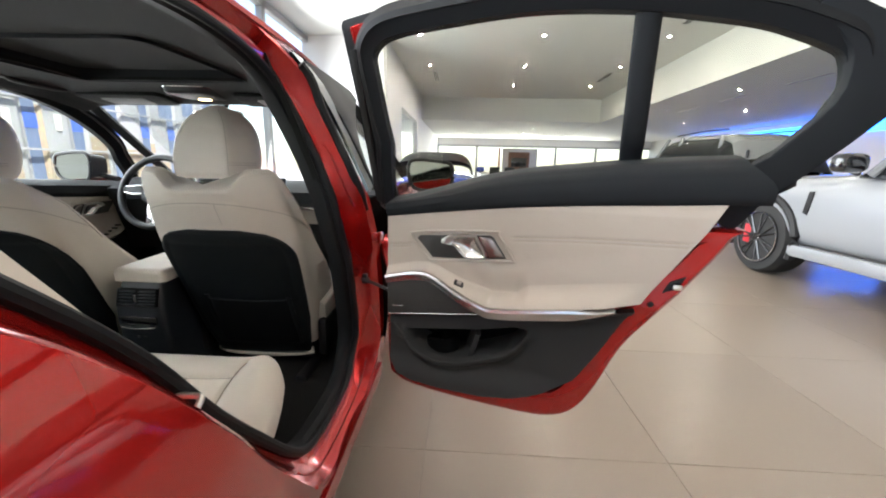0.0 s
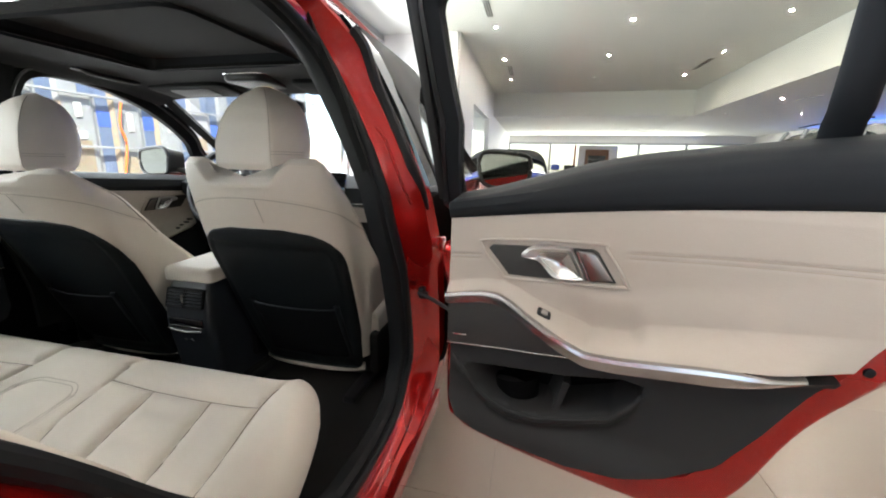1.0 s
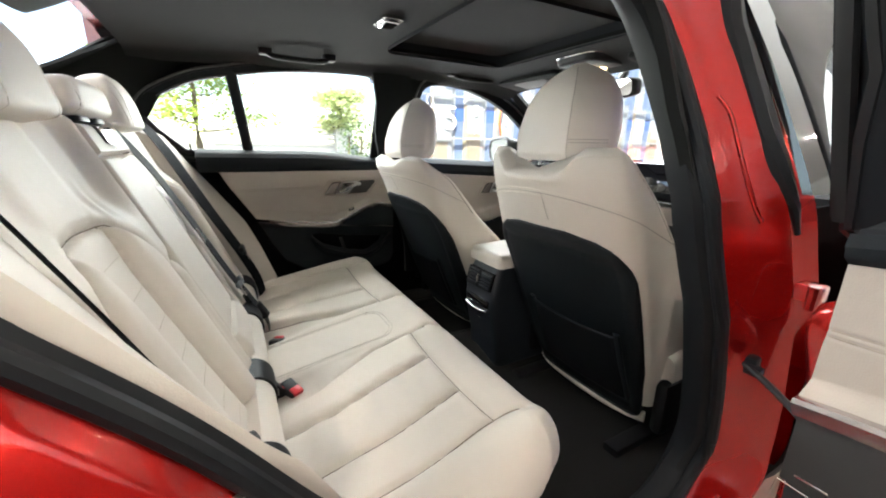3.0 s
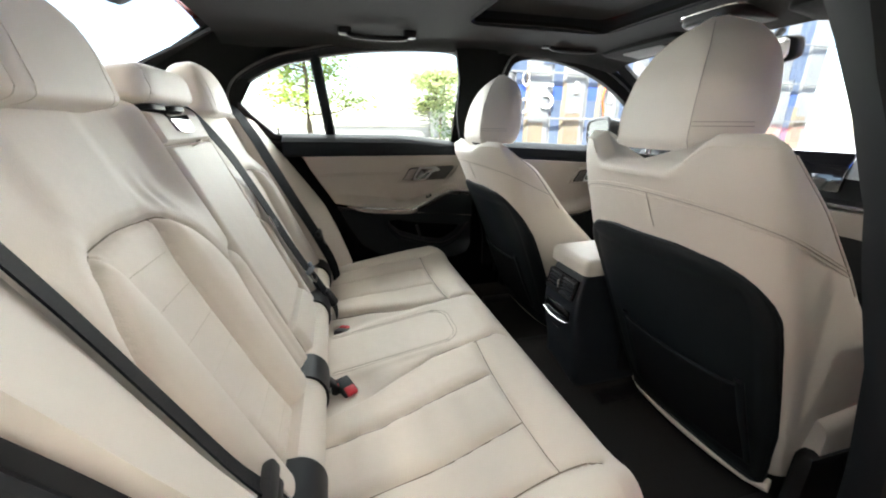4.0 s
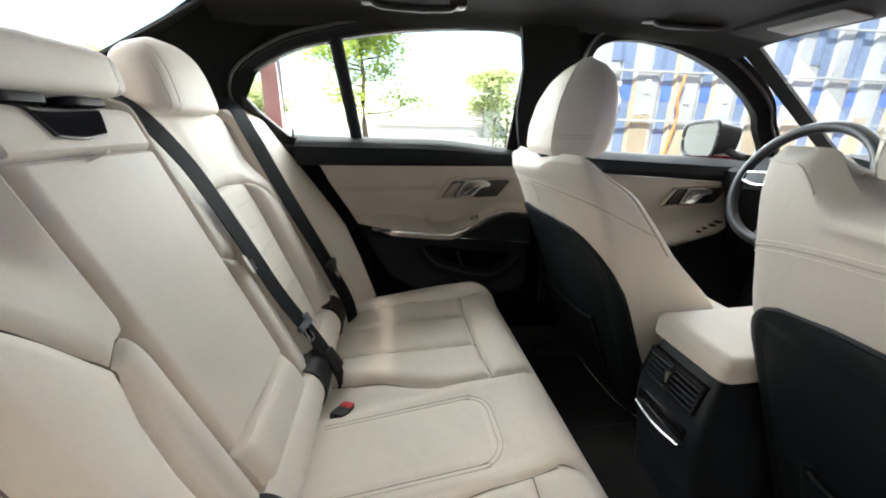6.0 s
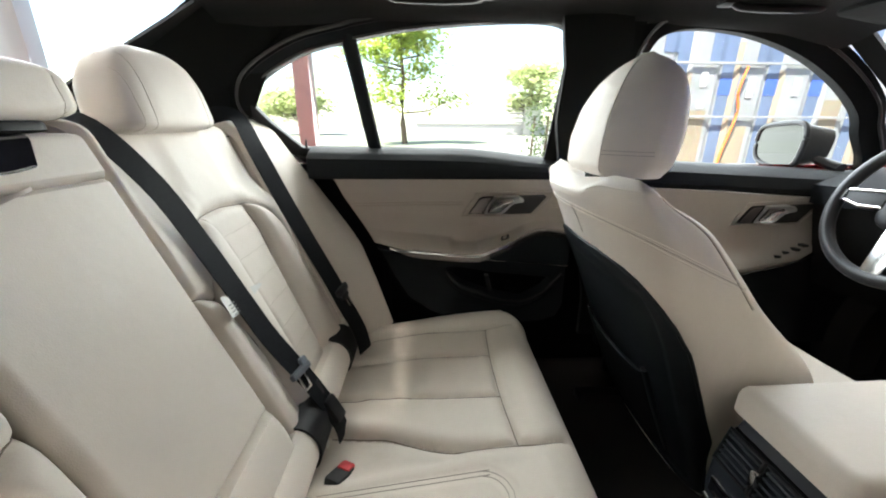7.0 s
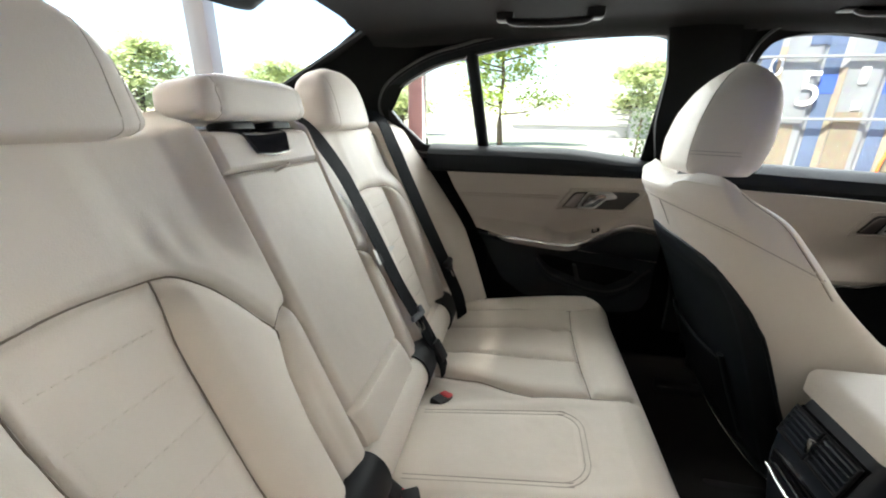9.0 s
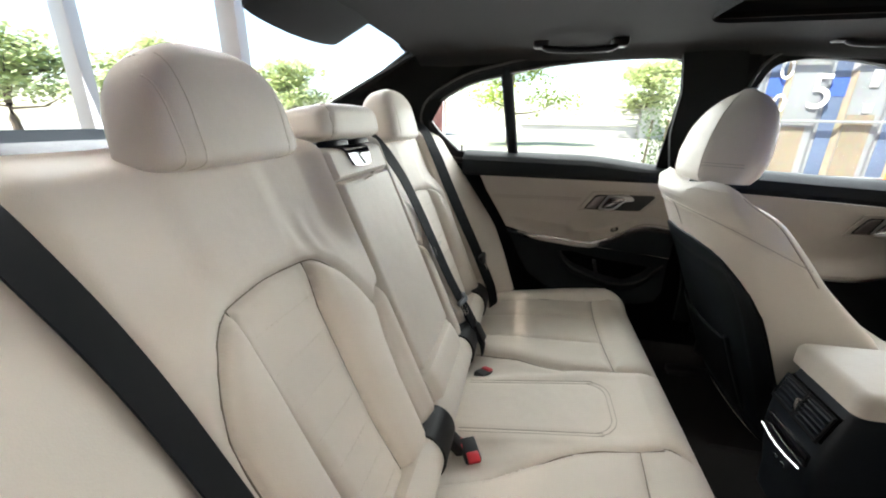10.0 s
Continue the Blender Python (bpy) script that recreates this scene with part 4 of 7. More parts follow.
def door_face(u, z):
    """How far the trim stands towards the cabin."""
    t = trim_z(u)
    d = z - t
    arm = 0.016 + 0.044 * step(0.20, 0.40, u)
    arm *= 1 - 0.95 * step(0.66, 0.80, u)
    if d >= 0:
        # a sloping pad behind the strip that ends in a soft crease; the pull cup lies ahead of it
        pad = step(0.485, 0.522, u)
        k = min(1.0, max(0.0, (d - 0.008) / (0.024 + 0.018 * pad)))
        k = 0.6 * k + 0.4 * k * k * (3 - 2 * k)
        v = arm * (1 - 0.86 * k) - 0.14 * arm * step(0.050, 0.115, d)
        cup = step(0.335, 0.40, u) * (1 - pad)
        v -= 0.014 * cup * step(0.014, 0.030, d) * (1 - step(0.035, 0.090, d))
        sz = 0.826 if u < 0.19 else lerp_table(DOOR_SEAM, u)
        if d > 0.05 and (u < 0.185 or u > 0.47):
            v -= 0.0016 * math.exp(-((z - sz) / 0.0028) ** 2) + 0.0012 * math.exp(-((z - sz + 0.008) / 0.0028) ** 2)
        return v
    v = arm * math.exp(-(d / 0.02) ** 2)
    if d < -0.02:
        v -= 0.010
        # bin with its cup recess behind a rounded lip
        lo, hi = lerp_table(BIN_LOW, u), lerp_table(BIN_TOP, u)
        v -= 0.095 * step(0.0, 0.012, z - lo) * step(0.0, 0.014, hi - z)
        v += 0.024 * math.exp(-((z - lo + 0.012) / 0.016) ** 2) * step(0.11, 0.17, u) * (1 - step(0.48, 0.56, u))
        v += 0.022 * step(0.50, 0.42, z) * step(0.72, 0.50, u)
    return v


def door_zone(place, u0, zlow, zhigh, nu, nv, back=0.03):
    """A field of the trim between two heights, each a function of u."""
    def fn(p, q):
        za, zb = zlow, zhigh
        # the rear edge slants with height
        s = p
        u = u0 + 0.0
        for _ in range(3):
            z = za(u) + (zb(u) - za(u)) * q
            u = u0 + (lerp_table(REAR_EDGE, z) - u0) * s
        z = za(u) + (zb(u) - za(u)) * q
        return (u, door_face(u, z), z)
    g = slab(fn, nu, nv, (0, -back, 0))
    return mapped(g, place)


WIN = [(0.160, 0.955), (0.168, 1.10), (0.178, 1.231), (0.200, 1.290), (0.250, 1.320), (0.396, 1.322), (0.610, 1.307), (0.753, 1.286), (0.800, 1.276), (0.923, 1.248), (1.045, 1.190), (1.092, 1.140), (1.085, 1.093), (0.995, 1.002)]


WIN_OPEN = [(0.136, 0.880), (0.104, 1.096), (0.094, 1.182), (0.089, 1.261), (0.089, 1.284), (0.102, 1.300), (0.130, 1.313), (0.178, 1.321), (0.299, 1.329), (0.434, 1.335), (0.558, 1.333), (0.714, 1.320), (0.821, 1.304), (0.922, 1.286), (0.992, 1.265), (1.046, 1.245), (1.064, 1.233), (1.076, 1.209), (1.080, 1.187), (1.071, 1.163), (1.044, 1.085), (1.026, 1.020), (0.975, 0.965), (0.860, 0.905), (0.750, 0.885)]


def window_loop(grow, n=96, outline=WIN):
    """The window's outline, pushed outward by grow."""
    pts = smooth([(u, z, 0) for u, z in outline], n, closed=True)
    c = Vector((0.62, 1.13, 0))
    out = []
    m = len(pts)
    for i, p in enumerate(pts):
        d = (pts[(i + 1) % m] - pts[(i - 1) % m]).normalized()
        nrm = Vector((d.y, -d.x, 0))
        if nrm.dot(p - c) < 0:
            nrm = -nrm
        out.append((p.x + nrm.x * grow, p.y + nrm.y * grow))
    return out


def handle_set(place, parent, u0, z0, flip=1):
    """Satin chrome pull lever before a bowl and lock panel, on a dark plate with a padded rim."""
    def at(x, y, d):
        return place(u0 + x, d + 0.004, z0 + y)
    plate = [(-0.125, 0.026), (-0.116, 0.033), (0.082, 0.026), (0.092, 0.020), (0.126, -0.030), (-0.020, -0.030), (-0.078, -0.028)]
    pl = own(part("handle_plate", mapped(prism(plate, -0.01, 0.003, 0.002), at), MESH_GREY), parent)
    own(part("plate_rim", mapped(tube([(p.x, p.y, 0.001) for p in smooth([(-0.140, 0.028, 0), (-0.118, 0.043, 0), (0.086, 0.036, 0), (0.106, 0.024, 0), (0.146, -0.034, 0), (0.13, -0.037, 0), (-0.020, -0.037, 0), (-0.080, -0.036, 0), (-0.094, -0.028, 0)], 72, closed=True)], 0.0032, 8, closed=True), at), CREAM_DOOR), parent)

    # the pull lever is a slanted loop with a broad facet at its upper corner, round a hollow
    outer = smooth([(-0.046, 0.014, 0), (-0.036, 0.029, 0), (-0.010, 0.031, 0), (0.040, 0.028, 0), (0.050, 0.020, 0), (0.074, -0.022, 0), (0.066, -0.029, 0), (0.026, -0.028, 0), (0.010, -0.020, 0), (-0.014, 0.006, 0)], 80, closed=True)
    hollow = smooth([(-0.016, 0.012, 0), (-0.012, 0.020, 0), (0.004, 0.023, 0), (0.036, 0.021, 0), (0.043, 0.015, 0), (0.063, -0.018, 0), (0.058, -0.023, 0), (0.028, -0.022, 0), (0.016, -0.015, 0), (-0.006, 0.004, 0)], 80, closed=True)
    n_l = len(outer)

    def high(x):
        return 0.026 - 0.014 * step(-0.04, 0.07, x)
    rings = [[(p.x, p.y, 0.0) for p in outer], [(p.x, p.y, high(p.x) - 0.004) for p in outer], [(p.x + (q.x - p.x) * 0.3, p.y + (q.y - p.y) * 0.3, high(p.x)) for p, q in zip(outer, hollow)], [(q.x, q.y, high(q.x) - 0.003) for q in hollow], [(q.x, q.y, 0.002) for q in hollow]]
    own(part("pull_lever", ([at(*p) for r_ in rings for p in r_], [[k * n_l + i, k * n_l + (i + 1) % n_l, (k + 1) * n_l + (i + 1) % n_l, (k + 1) * n_l + i] for k in range(4) for i in range(n_l)]), HANDLE, None, "satin chrome pull lever", 40), parent)

    def bowl(u, v):
        i = round(u * n_l) % n_l
        q = hollow[i]
        k = 1 - v
        return at(0.024 + (q.x - 0.024) * k, 0.0 + q.y * k, 0.013 - 0.009 * math.sin(math.pi / 2 * v))
    own(part("lever_bowl", grid(bowl, n_l, 8, around=True), TRIM_METAL, None, "brushed metal bowl"), parent)
    own(part("lock_panel", mapped(prism([(0.056, 0.023), (0.082, 0.021), (0.092, 0.015), (0.122, -0.027), (0.084, -0.028)], 0.0, 0.008, 0.003), at), HANDLE_DARK, None, "smoked metal lock panel"), parent)
    own(part("panel_edge", mapped(tube([(0.054, 0.023, 0.008), (0.081, -0.028, 0.008)], 0.0016, 6), at), CHROME), parent)
    return pl


def rear_door(place, name, label, opened):
    d = thing(name, label, "car door", place(0.5, -0.08, 0.40))
    own_ = lambda ob: own(ob, d)
    # painted shell: inner flange and outer skin
    def shell_outline():
        o = [(0.095, 0.372), (0.30, 0.372), (0.52, 0.385), (0.62, 0.405), (0.70, 0.455), (0.755, 0.56), (0.825, 0.70), (0.885, 0.80), (0.955, 0.895), (0.94, 0.912), (0.50, 0.912), (0.10, 0.912), (0.092, 0.70)]
        if opened:
            o = [(0.095, 0.44), (0.125, 0.388), (0.20, 0.366), (0.36, 0.356), (0.52, 0.354), (0.60, 0.363), (0.658, 0.394), (0.706, 0.465), (0.756, 0.592), (0.822, 0.690), (0.854, 0.735), (0.916, 0.842), (0.898, 0.858), (0.50, 0.858), (0.10, 0.858), (0.092, 0.70)]
        return o
    paint = RED if opened else BLACK
    own_(part("door_shell", mapped(prism(shell_outline(), -0.127, -0.118, 0.003), lambda u, z, v: place(u, v, z)), paint, None, "metallic red painted door shell" if opened else ""))
    own_(part("outer_skin", mapped(prism([(u + 0.012 * (1 if u > 0.3 else -1), z) for u, z in shell_outline()], -0.152, -0.130, 0.008), lambda u, z, v: place(u, v, z)), RED))
    if opened:
        rim = [(p.x, p.y) for p in smooth([(u, z, 0) for u, z in shell_outline()], 96, closed=True)]
        mid_u, mid_z = 0.48, 0.70
        rings = []
        for k, v in ((0.0, -0.095), (0.0, -0.040), (0.006, -0.026), (0.016, -0.020), (0.075, -0.020), (0.080, -0.030)):
            rings.append([(mid_u + (u - mid_u) * (1 - k / math.hypot(u - mid_u, z - mid_z)), mid_z + (z - mid_z) * (1 - k / math.hypot(u - mid_u, z - mid_z)), v) for u, z in rim])
        n_r = len(rim)
        own_(part("door_flange", ([place(u, v, z) for r in rings for u, z, v in r], [[k * n_r + i, k * n_r + (i + 1) % n_r, (k + 1) * n_r + (i + 1) % n_r, (k + 1) * n_r + i] for k in range(5) for i in range(n_r)]), RED))
    # window frame
    wl = lambda g: window_loop(g, outline=WIN_OPEN if opened else WIN)
    inner, mid, outer = wl(0.0), wl(0.024), wl(0.062)
    m = len(inner)

    def frame_ring(a, b, va, vb, back):
        verts, faces = [], []
        for (ua, za), (ub, zb) in zip(a, b):
            verts += [place(ua, glass_v(za) + va, za), place(ub, glass_v(zb) + vb, max(zb, 0.92)), place(ub, glass_v(zb) + vb - back, max(zb, 0.92)), place(ua, glass_v(za) + va - back, za)]
        for i in range(m):
            j = (i + 1) % m
            for k in range(4):
                q = (k + 1) % 4
                faces.append([i * 4 + k, i * 4 + q, j * 4 + q, j * 4 + k])
        return verts, faces
    own_(part("window_frame", frame_ring(inner, mid, 0.004, 0.018, 0.03), SOFT_BLACK, None, "black inner window frame"))
    own_(part("frame_seal", frame_ring(mid, wl(0.038), 0.022, 0.016, 0.025), RUBBER))
    if not opened:
        own_(part("seal_lip", tube([place(u, glass_v(z) + 0.026, max(z, 0.93)) for u, z in wl(0.033)], 0.0045, 8, closed=True), SEAL_GREY, None, "window seal lip with its glint put into the grey"))
        own_(part("pane_bead", tube([place(u, glass_v(z) + 0.006, max(z, 0.95)) for u, z in wl(0.003)], 0.0035, 8, closed=True), SEAL_GREY))
    own_(part("frame_flange", frame_ring(wl(0.039), outer, 0.010, -0.012, 0.03), RUBBER if opened else LINER))
    own_(part("frame_skin", frame_ring(wl(0.045), wl(0.066), -0.030, -0.040, 0.02), RED))
    if opened:
        corner = [(0.893, 0.965), (0.963, 0.916), (1.003, 0.984), (1.045, 1.032), (1.113, 1.112), (1.154, 1.161), (1.188, 1.213), (1.185, 1.255), (1.150, 1.298), (1.100, 1.328), (1.050, 1.354), (1.000, 1.366), (0.990, 1.338), (1.035, 1.306), (1.060, 1.280), (1.069, 1.262), (1.073, 1.240), (1.074, 1.212), (1.066, 1.184), (1.050, 1.160), (1.033, 1.138), (0.995, 1.090), (0.955, 1.060), (0.875, 1.050)]
        own_(part("frame_corner", mapped(prism(corner, -0.030, 0.0, 0.005), lambda u, z, v: (0.860 + 0.961 * u - 0.276 * (v - 0.035 + 0.25 * (z - 1.0)), 0.838 - 0.276 * u - 0.961 * (v - 0.035 + 0.25 * (z - 1.0)), z)), SOFT_BLACK, None, "black rear corner of the window frame"))
    else:
        own_(part("frame_corner", mapped(prism([(0.900, 0.905), (0.956, 0.905), (1.045, 1.012), (1.150, 1.140), (1.120, 1.160), (1.060, 1.075), (0.985, 1.000), (0.90, 0.985)], -0.03, 0.0, 0.006), lambda u, z, v: place(u, glass_v(z) + 0.020 + v, z)), BLACK))
    # glass and divider
    own_(part("window_pane", mapped(prism([(u, z) for u, z in wl(0.004)], -0.002, 0.002, 0), lambda u, z, v: place(u, glass_v(z) - 0.006 + v, z)), SIDE_GLASS)).visible_shadow = False
    own_(part("window_divider", grid(lambda a, b: place(((0.735 - 0.012 * b) if opened else (0.756 + 0.040 * b)) + (0.026 if opened else 0.021) * math.cos(2 * math.pi * a), glass_v(0.99 + 0.31 * b) + 0.014 * math.sin(2 * math.pi * a), 0.985 + (0.345 if opened else 0.318) * b), 16, 8, around=True, caps=True), SOFT_BLACK))
    # belt rail
    def belt(p, q):
        u = 0.112 + p * 0.843
        prof = [(0.000, 0.906), (0.010, 0.915), (0.014, 0.935), (0.010, 0.958), (-0.010, 0.975), (-0.050, 0.986), (-0.085, 0.990)]
        k = q * (len(prof) - 1)
        i = min(int(k), len(prof) - 2)
        (v0, z0), (v1, z1) = prof[i], prof[i + 1]
        rise = -0.030 * step(0.5, 0.1, u) * step(0.91, 0.975, z0) + 0.012 * u
        return place(u, v0 + (v1 - v0) * (k - i), z0 + (z1 - z0) * (k - i) + rise * step(0.906, 0.93, z0 + 0.004))
    own_(part("belt_trim", slab(belt, 40, 19, Vector(place(0, -0.02, 0)) - Vector(place(0, 0, 0))), SOFT_BLACK, None, "soft black belt trim"))
    own_(part("lock_pin", tube([place(0.97, -0.055, 0.99), place(0.97, -0.055, 1.022)], 0.0035, 10), BLACK))
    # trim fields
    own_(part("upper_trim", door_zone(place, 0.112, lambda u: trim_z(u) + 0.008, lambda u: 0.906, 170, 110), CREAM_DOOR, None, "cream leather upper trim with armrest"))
    # one trim in two tones: lit copy when open, darker copy when closed
    own_(part("lower_trim", door_zone(place, 0.112, lambda u: lerp_table([(0.10, 0.52), (0.115, 0.465), (0.14, 0.428), (0.19, 0.410), (0.27, 0.404), (0.40, 0.404), (0.50, 0.420), (0.58, 0.448), (0.65, 0.492), (0.70, 0.560), (0.75, 0.660), (0.9, 0.68)], u), lambda u: trim_z(u) - 0.010, 150, 110), LOWER_TRIM if opened else SOFT_BLACK, None, "soft black lower trim with bin"))
    spk = [(0.114, 0.617), (0.114, 0.712), (0.17, 0.722), (0.235, 0.724), (0.27, 0.712), (0.305, 0.697), (0.345, 0.680), (0.385, 0.662), (0.394, 0.650), (0.327, 0.641), (0.20, 0.626)]
    # closed door's mesh borrows the shell black, so its shade is painted
    own_(part("speaker_cover", mapped(prism(spk, -0.012, 0.004, 0.003), lambda u, z, v: place(u, v + door_face(u, trim_z(u)) * 0.5, z)), MESH_GREY if opened else SHELL, None, "dark grey speaker mesh"))
    own_(part("speaker_rim", tube([place(u, 0.008 + door_face(u, trim_z(u)) * 0.4, z) for u, z in ((0.116, 0.617), (0.20, 0.625), (0.26, 0.632), (0.327, 0.640), (0.392, 0.648))], 0.0018, 8), CHROME))
    own_(part("speaker_badge", moved(box((0, 0, 0), (0.03, 0.002, 0.003), 0.0005), Matrix.Translation(place(0.158, 0.034, 0.652))), CHROME))
    us = [0.112 + k * (0.83 - 0.112) / 60 for k in range(61)]
    us = [u for u in us if u < 0.716]

    def strip(p, q):
        u = us[min(len(us) - 1, round(p * (len(us) - 1)))]
        fade = 0.35 + 0.65 * step(us[-1], us[-1] - 0.10, u)
        dv, dz = [(0.000, 0.009), (0.007, 0.007), (0.009, 0.001), (0.007, -0.005), (0.000, -0.018)][round(q * 4)]
        return place(u, door_face(u, trim_z(u)) + 0.001 + dv, trim_z(u) + dz * fade)
    own_(part("accent_strip", slab(strip, len(us), 5, Vector(place(0.3, -0.012, 0.7)) - Vector(place(0.3, 0, 0.7))), TRIM_METAL, None, "brushed metal accent strip", 20))
    rim_us = [0.125 + 0.40 * k / 40 for k in range(41)]
    own_(part("bin_rim", tube([place(u, door_face(u, lerp_table(BIN_LOW, u) - 0.010) + 0.002, lerp_table(BIN_LOW, u) - 0.004 + 0.02 * step(0.16, 0.12, u)) for u in rim_us], 0.0045, 8), LOWER_TRIM))
    handle_set(lambda u, v, z: place(u, v, z), d, 0.331, 0.815 if opened else 0.826)
    sw_z = trim_z(0.338) + 0.020
    switch = own_(part("window_switch", mapped(prism(rounded(0.026, 0.018, 0.004), 0, 0.004, 0.001), lambda a, b, c: place(0.338 + a, door_face(0.338, sw_z) - 0.6 * b + c * 0.6, sw_z + 0.6 * b - 0.35 * a + c)), BLACK, None, "black window switch"))
    own(part("switch_key", mapped(prism(rounded(0.012, 0.010, 0.003), 0, 0.003, 0.001), lambda a, b, c: place(0.340 + a, door_face(0.338, sw_z) + 0.003 - 0.6 * b + c * 0.6, sw_z + 0.004 + 0.6 * b - 0.35 * a + c)), HANDLE_DARK), switch)
    # sheet over the bin's hollow that paints its shade; the plastic goes on beneath
    def liner(a, b):
        u = 0.185 + 0.325 * a
        lo, hi = lerp_table(BIN_LOW, u) + 0.012, lerp_table(BIN_TOP, u) - 0.014
        z = lo + (hi - lo) * b
        return place(u, door_face(u, z) + 0.0025, z)
    own_(part("bin_liner", grid(liner, 40, 10), DEEP_BLACK, None, "bin hollow coloured deep black for its shade"))
    own_(part("cup_divider", slab(lambda a, b: place(0.362 - 0.030 * a * a + 0.018 * b, -0.012 - 0.085 * a, 0.508 + 0.066 * b - 0.012 * a * b), 8, 8, Vector(place(0.314, 0, 0.5)) - Vector(place(0.3, 0, 0.5))), LOWER_TRIM, None, "dark divider between cup holder and bin"))
    for du in (0.0, -0.008):
        seam_us = [0.475 + 0.010 * k for k in range(48) if 0.475 + 0.010 * k < 0.835]
        own_(part("seam", tube([place(u, door_face(u, lerp_table(DOOR_SEAM, u) + du) + 0.0006, lerp_table(DOOR_SEAM, u) + du) for u in seam_us], 0.0007, 5), DOOR_THREAD))
        own_(part("seam", tube([place(0.115 + 0.01 * k, door_face(0.115 + 0.01 * k, 0.826 + du) + 0.0006, 0.826 + du) for k in range(8)], 0.0007, 5), DOOR_THREAD))
    own_(part("cup_holder", grid(lambda a, b: place(0.268 + 0.052 * math.cos(2 * math.pi * a), -0.060 + 0.036 * math.sin(2 * math.pi * a), 0.498 + 0.040 * b + 0.010 * math.cos(2 * math.pi * a) * b), 32, 5, around=True), DEEP_BLACK, None, "black cup holder ring in the bin"))
    if opened:
        plate_z = [(0.012, 0.940), (0.012, 1.17), (0.004, 1.350), (0.012, 1.360), (0.10, 1.370), (0.20, 1.374), (0.32, 1.377), (0.32, 1.345), (0.14, 1.335), (0.085, 1.30), (0.080, 1.10), (0.095, 0.940)]
        own_(part("frame_plate", mapped(prism(plate_z, -0.006, 0.0, 0.002), lambda u, z, v: place(u, glass_v(z) - 0.012 + v, z)), RUBBER))
        own_(part("corner_paint", mapped(prism([(0.030, 1.340), (0.036, 1.345), (0.088, 1.352), (0.056, 1.326), (0.040, 1.302)], -0.004, 0.003, 0.001), lambda u, z, v: place(u, glass_v(z) - 0.010 + v, z)), RED, None, "bare red painted frame corner"))
        own_(part("front_upright", tube([place(0.035, glass_v(z) + 0.0, z) for z in [0.94 + 0.04 * k for k in range(10)]], 0.012, 8, flat=0.7), BLACK))
        latch = own_(part("door_latch", mapped(box((0, 0, 0), (0.035, 0.014, 0.028), 0.003), lambda a, b, c: place(0.824 + a * 0.9 + c * 0.35, -0.024 + b, 0.742 + c * 0.9 + a * 0.4)), RUBBER))
        own(part("latch_claw", mapped(box((0, 0, 0), (0.020, 0.006, 0.010), 0.002), lambda a, b, c: place(0.830 + a, -0.015 + b, 0.738 + c)), STEEL), latch)
        own_(part("buffer_hole", mapped(prism(rounded(0.012, 0.012, 0.0058), 0, 0.004, 0.001), lambda a, b, c: place(0.787 + a, -0.0195 + c, 0.697 + b)), RUBBER))
    return d


rear_door(left_rear, "rear_door", "closed rear door with cream and black inner trim", False)
rear_door(right_open, "rear_door", "metallic red rear door standing open with cream inner trim", True)

# check strap and hinge of the open door
strap = thing("door_check", "black door check strap and red hinge on the pillar", "door check", (0.86, 0.96, 0.66))
piece("strap", tube([(0.845, 0.965, 0.668), (0.90, 0.930, 0.663), (0.965, 0.880, 0.655)], 0.0055, 8), BLACK, strap)
piece("bracket", join(box((0.853, 0.972, 0.668), (0.018, 0.020, 0.034), 0.004), box((0.862, 0.962, 0.664), (0.022, 0.014, 0.018), 0.003)), RUBBER, strap)
piece("hinge_leaf", box((0.892, 1.000, 0.812), (0.035, 0.035, 0.030), 0.004), RED, strap, "red painted hinge")
piece("hinge_pin", tube([(0.905, 0.965, 0.795), (0.905, 0.965, 0.832)], 0.008, 10), RED, strap)


def front_left(u, v, z):
    return (-0.755 + v - 0.02 * (z - 0.9), 2.02 - u, z)


fd = thing("front_door", "closed driver door with cream trim and black belt line", "car door", (-0.8, 1.55, 0.4))
F_TRIM = [(0.0, 0.66), (0.20, 0.665), (0.34, 0.640), (0.50, 0.600), (0.62, 0.595), (0.92, 0.61)]


def f_face(u, z):
    t = lerp_table(F_TRIM, u)
    v = 0.05 * step(0.2, 0.34, u) * math.exp(-((z - t - 0.015) / 0.035) ** 2)
    return v


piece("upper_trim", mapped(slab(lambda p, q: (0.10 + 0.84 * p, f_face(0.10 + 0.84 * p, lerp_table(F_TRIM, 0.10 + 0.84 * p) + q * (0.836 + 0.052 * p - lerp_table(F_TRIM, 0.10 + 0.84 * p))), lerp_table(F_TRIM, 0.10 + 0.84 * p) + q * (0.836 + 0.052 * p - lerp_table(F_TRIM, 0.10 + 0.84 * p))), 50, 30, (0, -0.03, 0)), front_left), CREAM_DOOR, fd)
piece("lower_trim", mapped(slab(lambda p, q: (0.02 + 0.92 * p, -0.01, 0.30 + q * (lerp_table(F_TRIM, 0.02 + 0.92 * p) - 0.305)), 30, 12, (0, -0.03, 0)), front_left), SOFT_BLACK, fd)
piece("accent_strip", tube([front_left(u / 40, f_face(u / 40, lerp_table(F_TRIM, u / 40)) + 0.004, lerp_table(F_TRIM, u / 40)) for u in range(4, 38)], 0.006, 8), TRIM_METAL, fd)
piece("belt_trim", mapped(slab(lambda p, q: (0.04 + 0.92 * p, [0.0, 0.014, 0.010, -0.03, -0.08][round(q * 4)], [0.843, 0.861, 0.897, 0.918, 0.924][round(q * 4)] + 0.045 * p), 20, 5, (0, -0.02, 0)), front_left), SOFT_BLACK, fd)
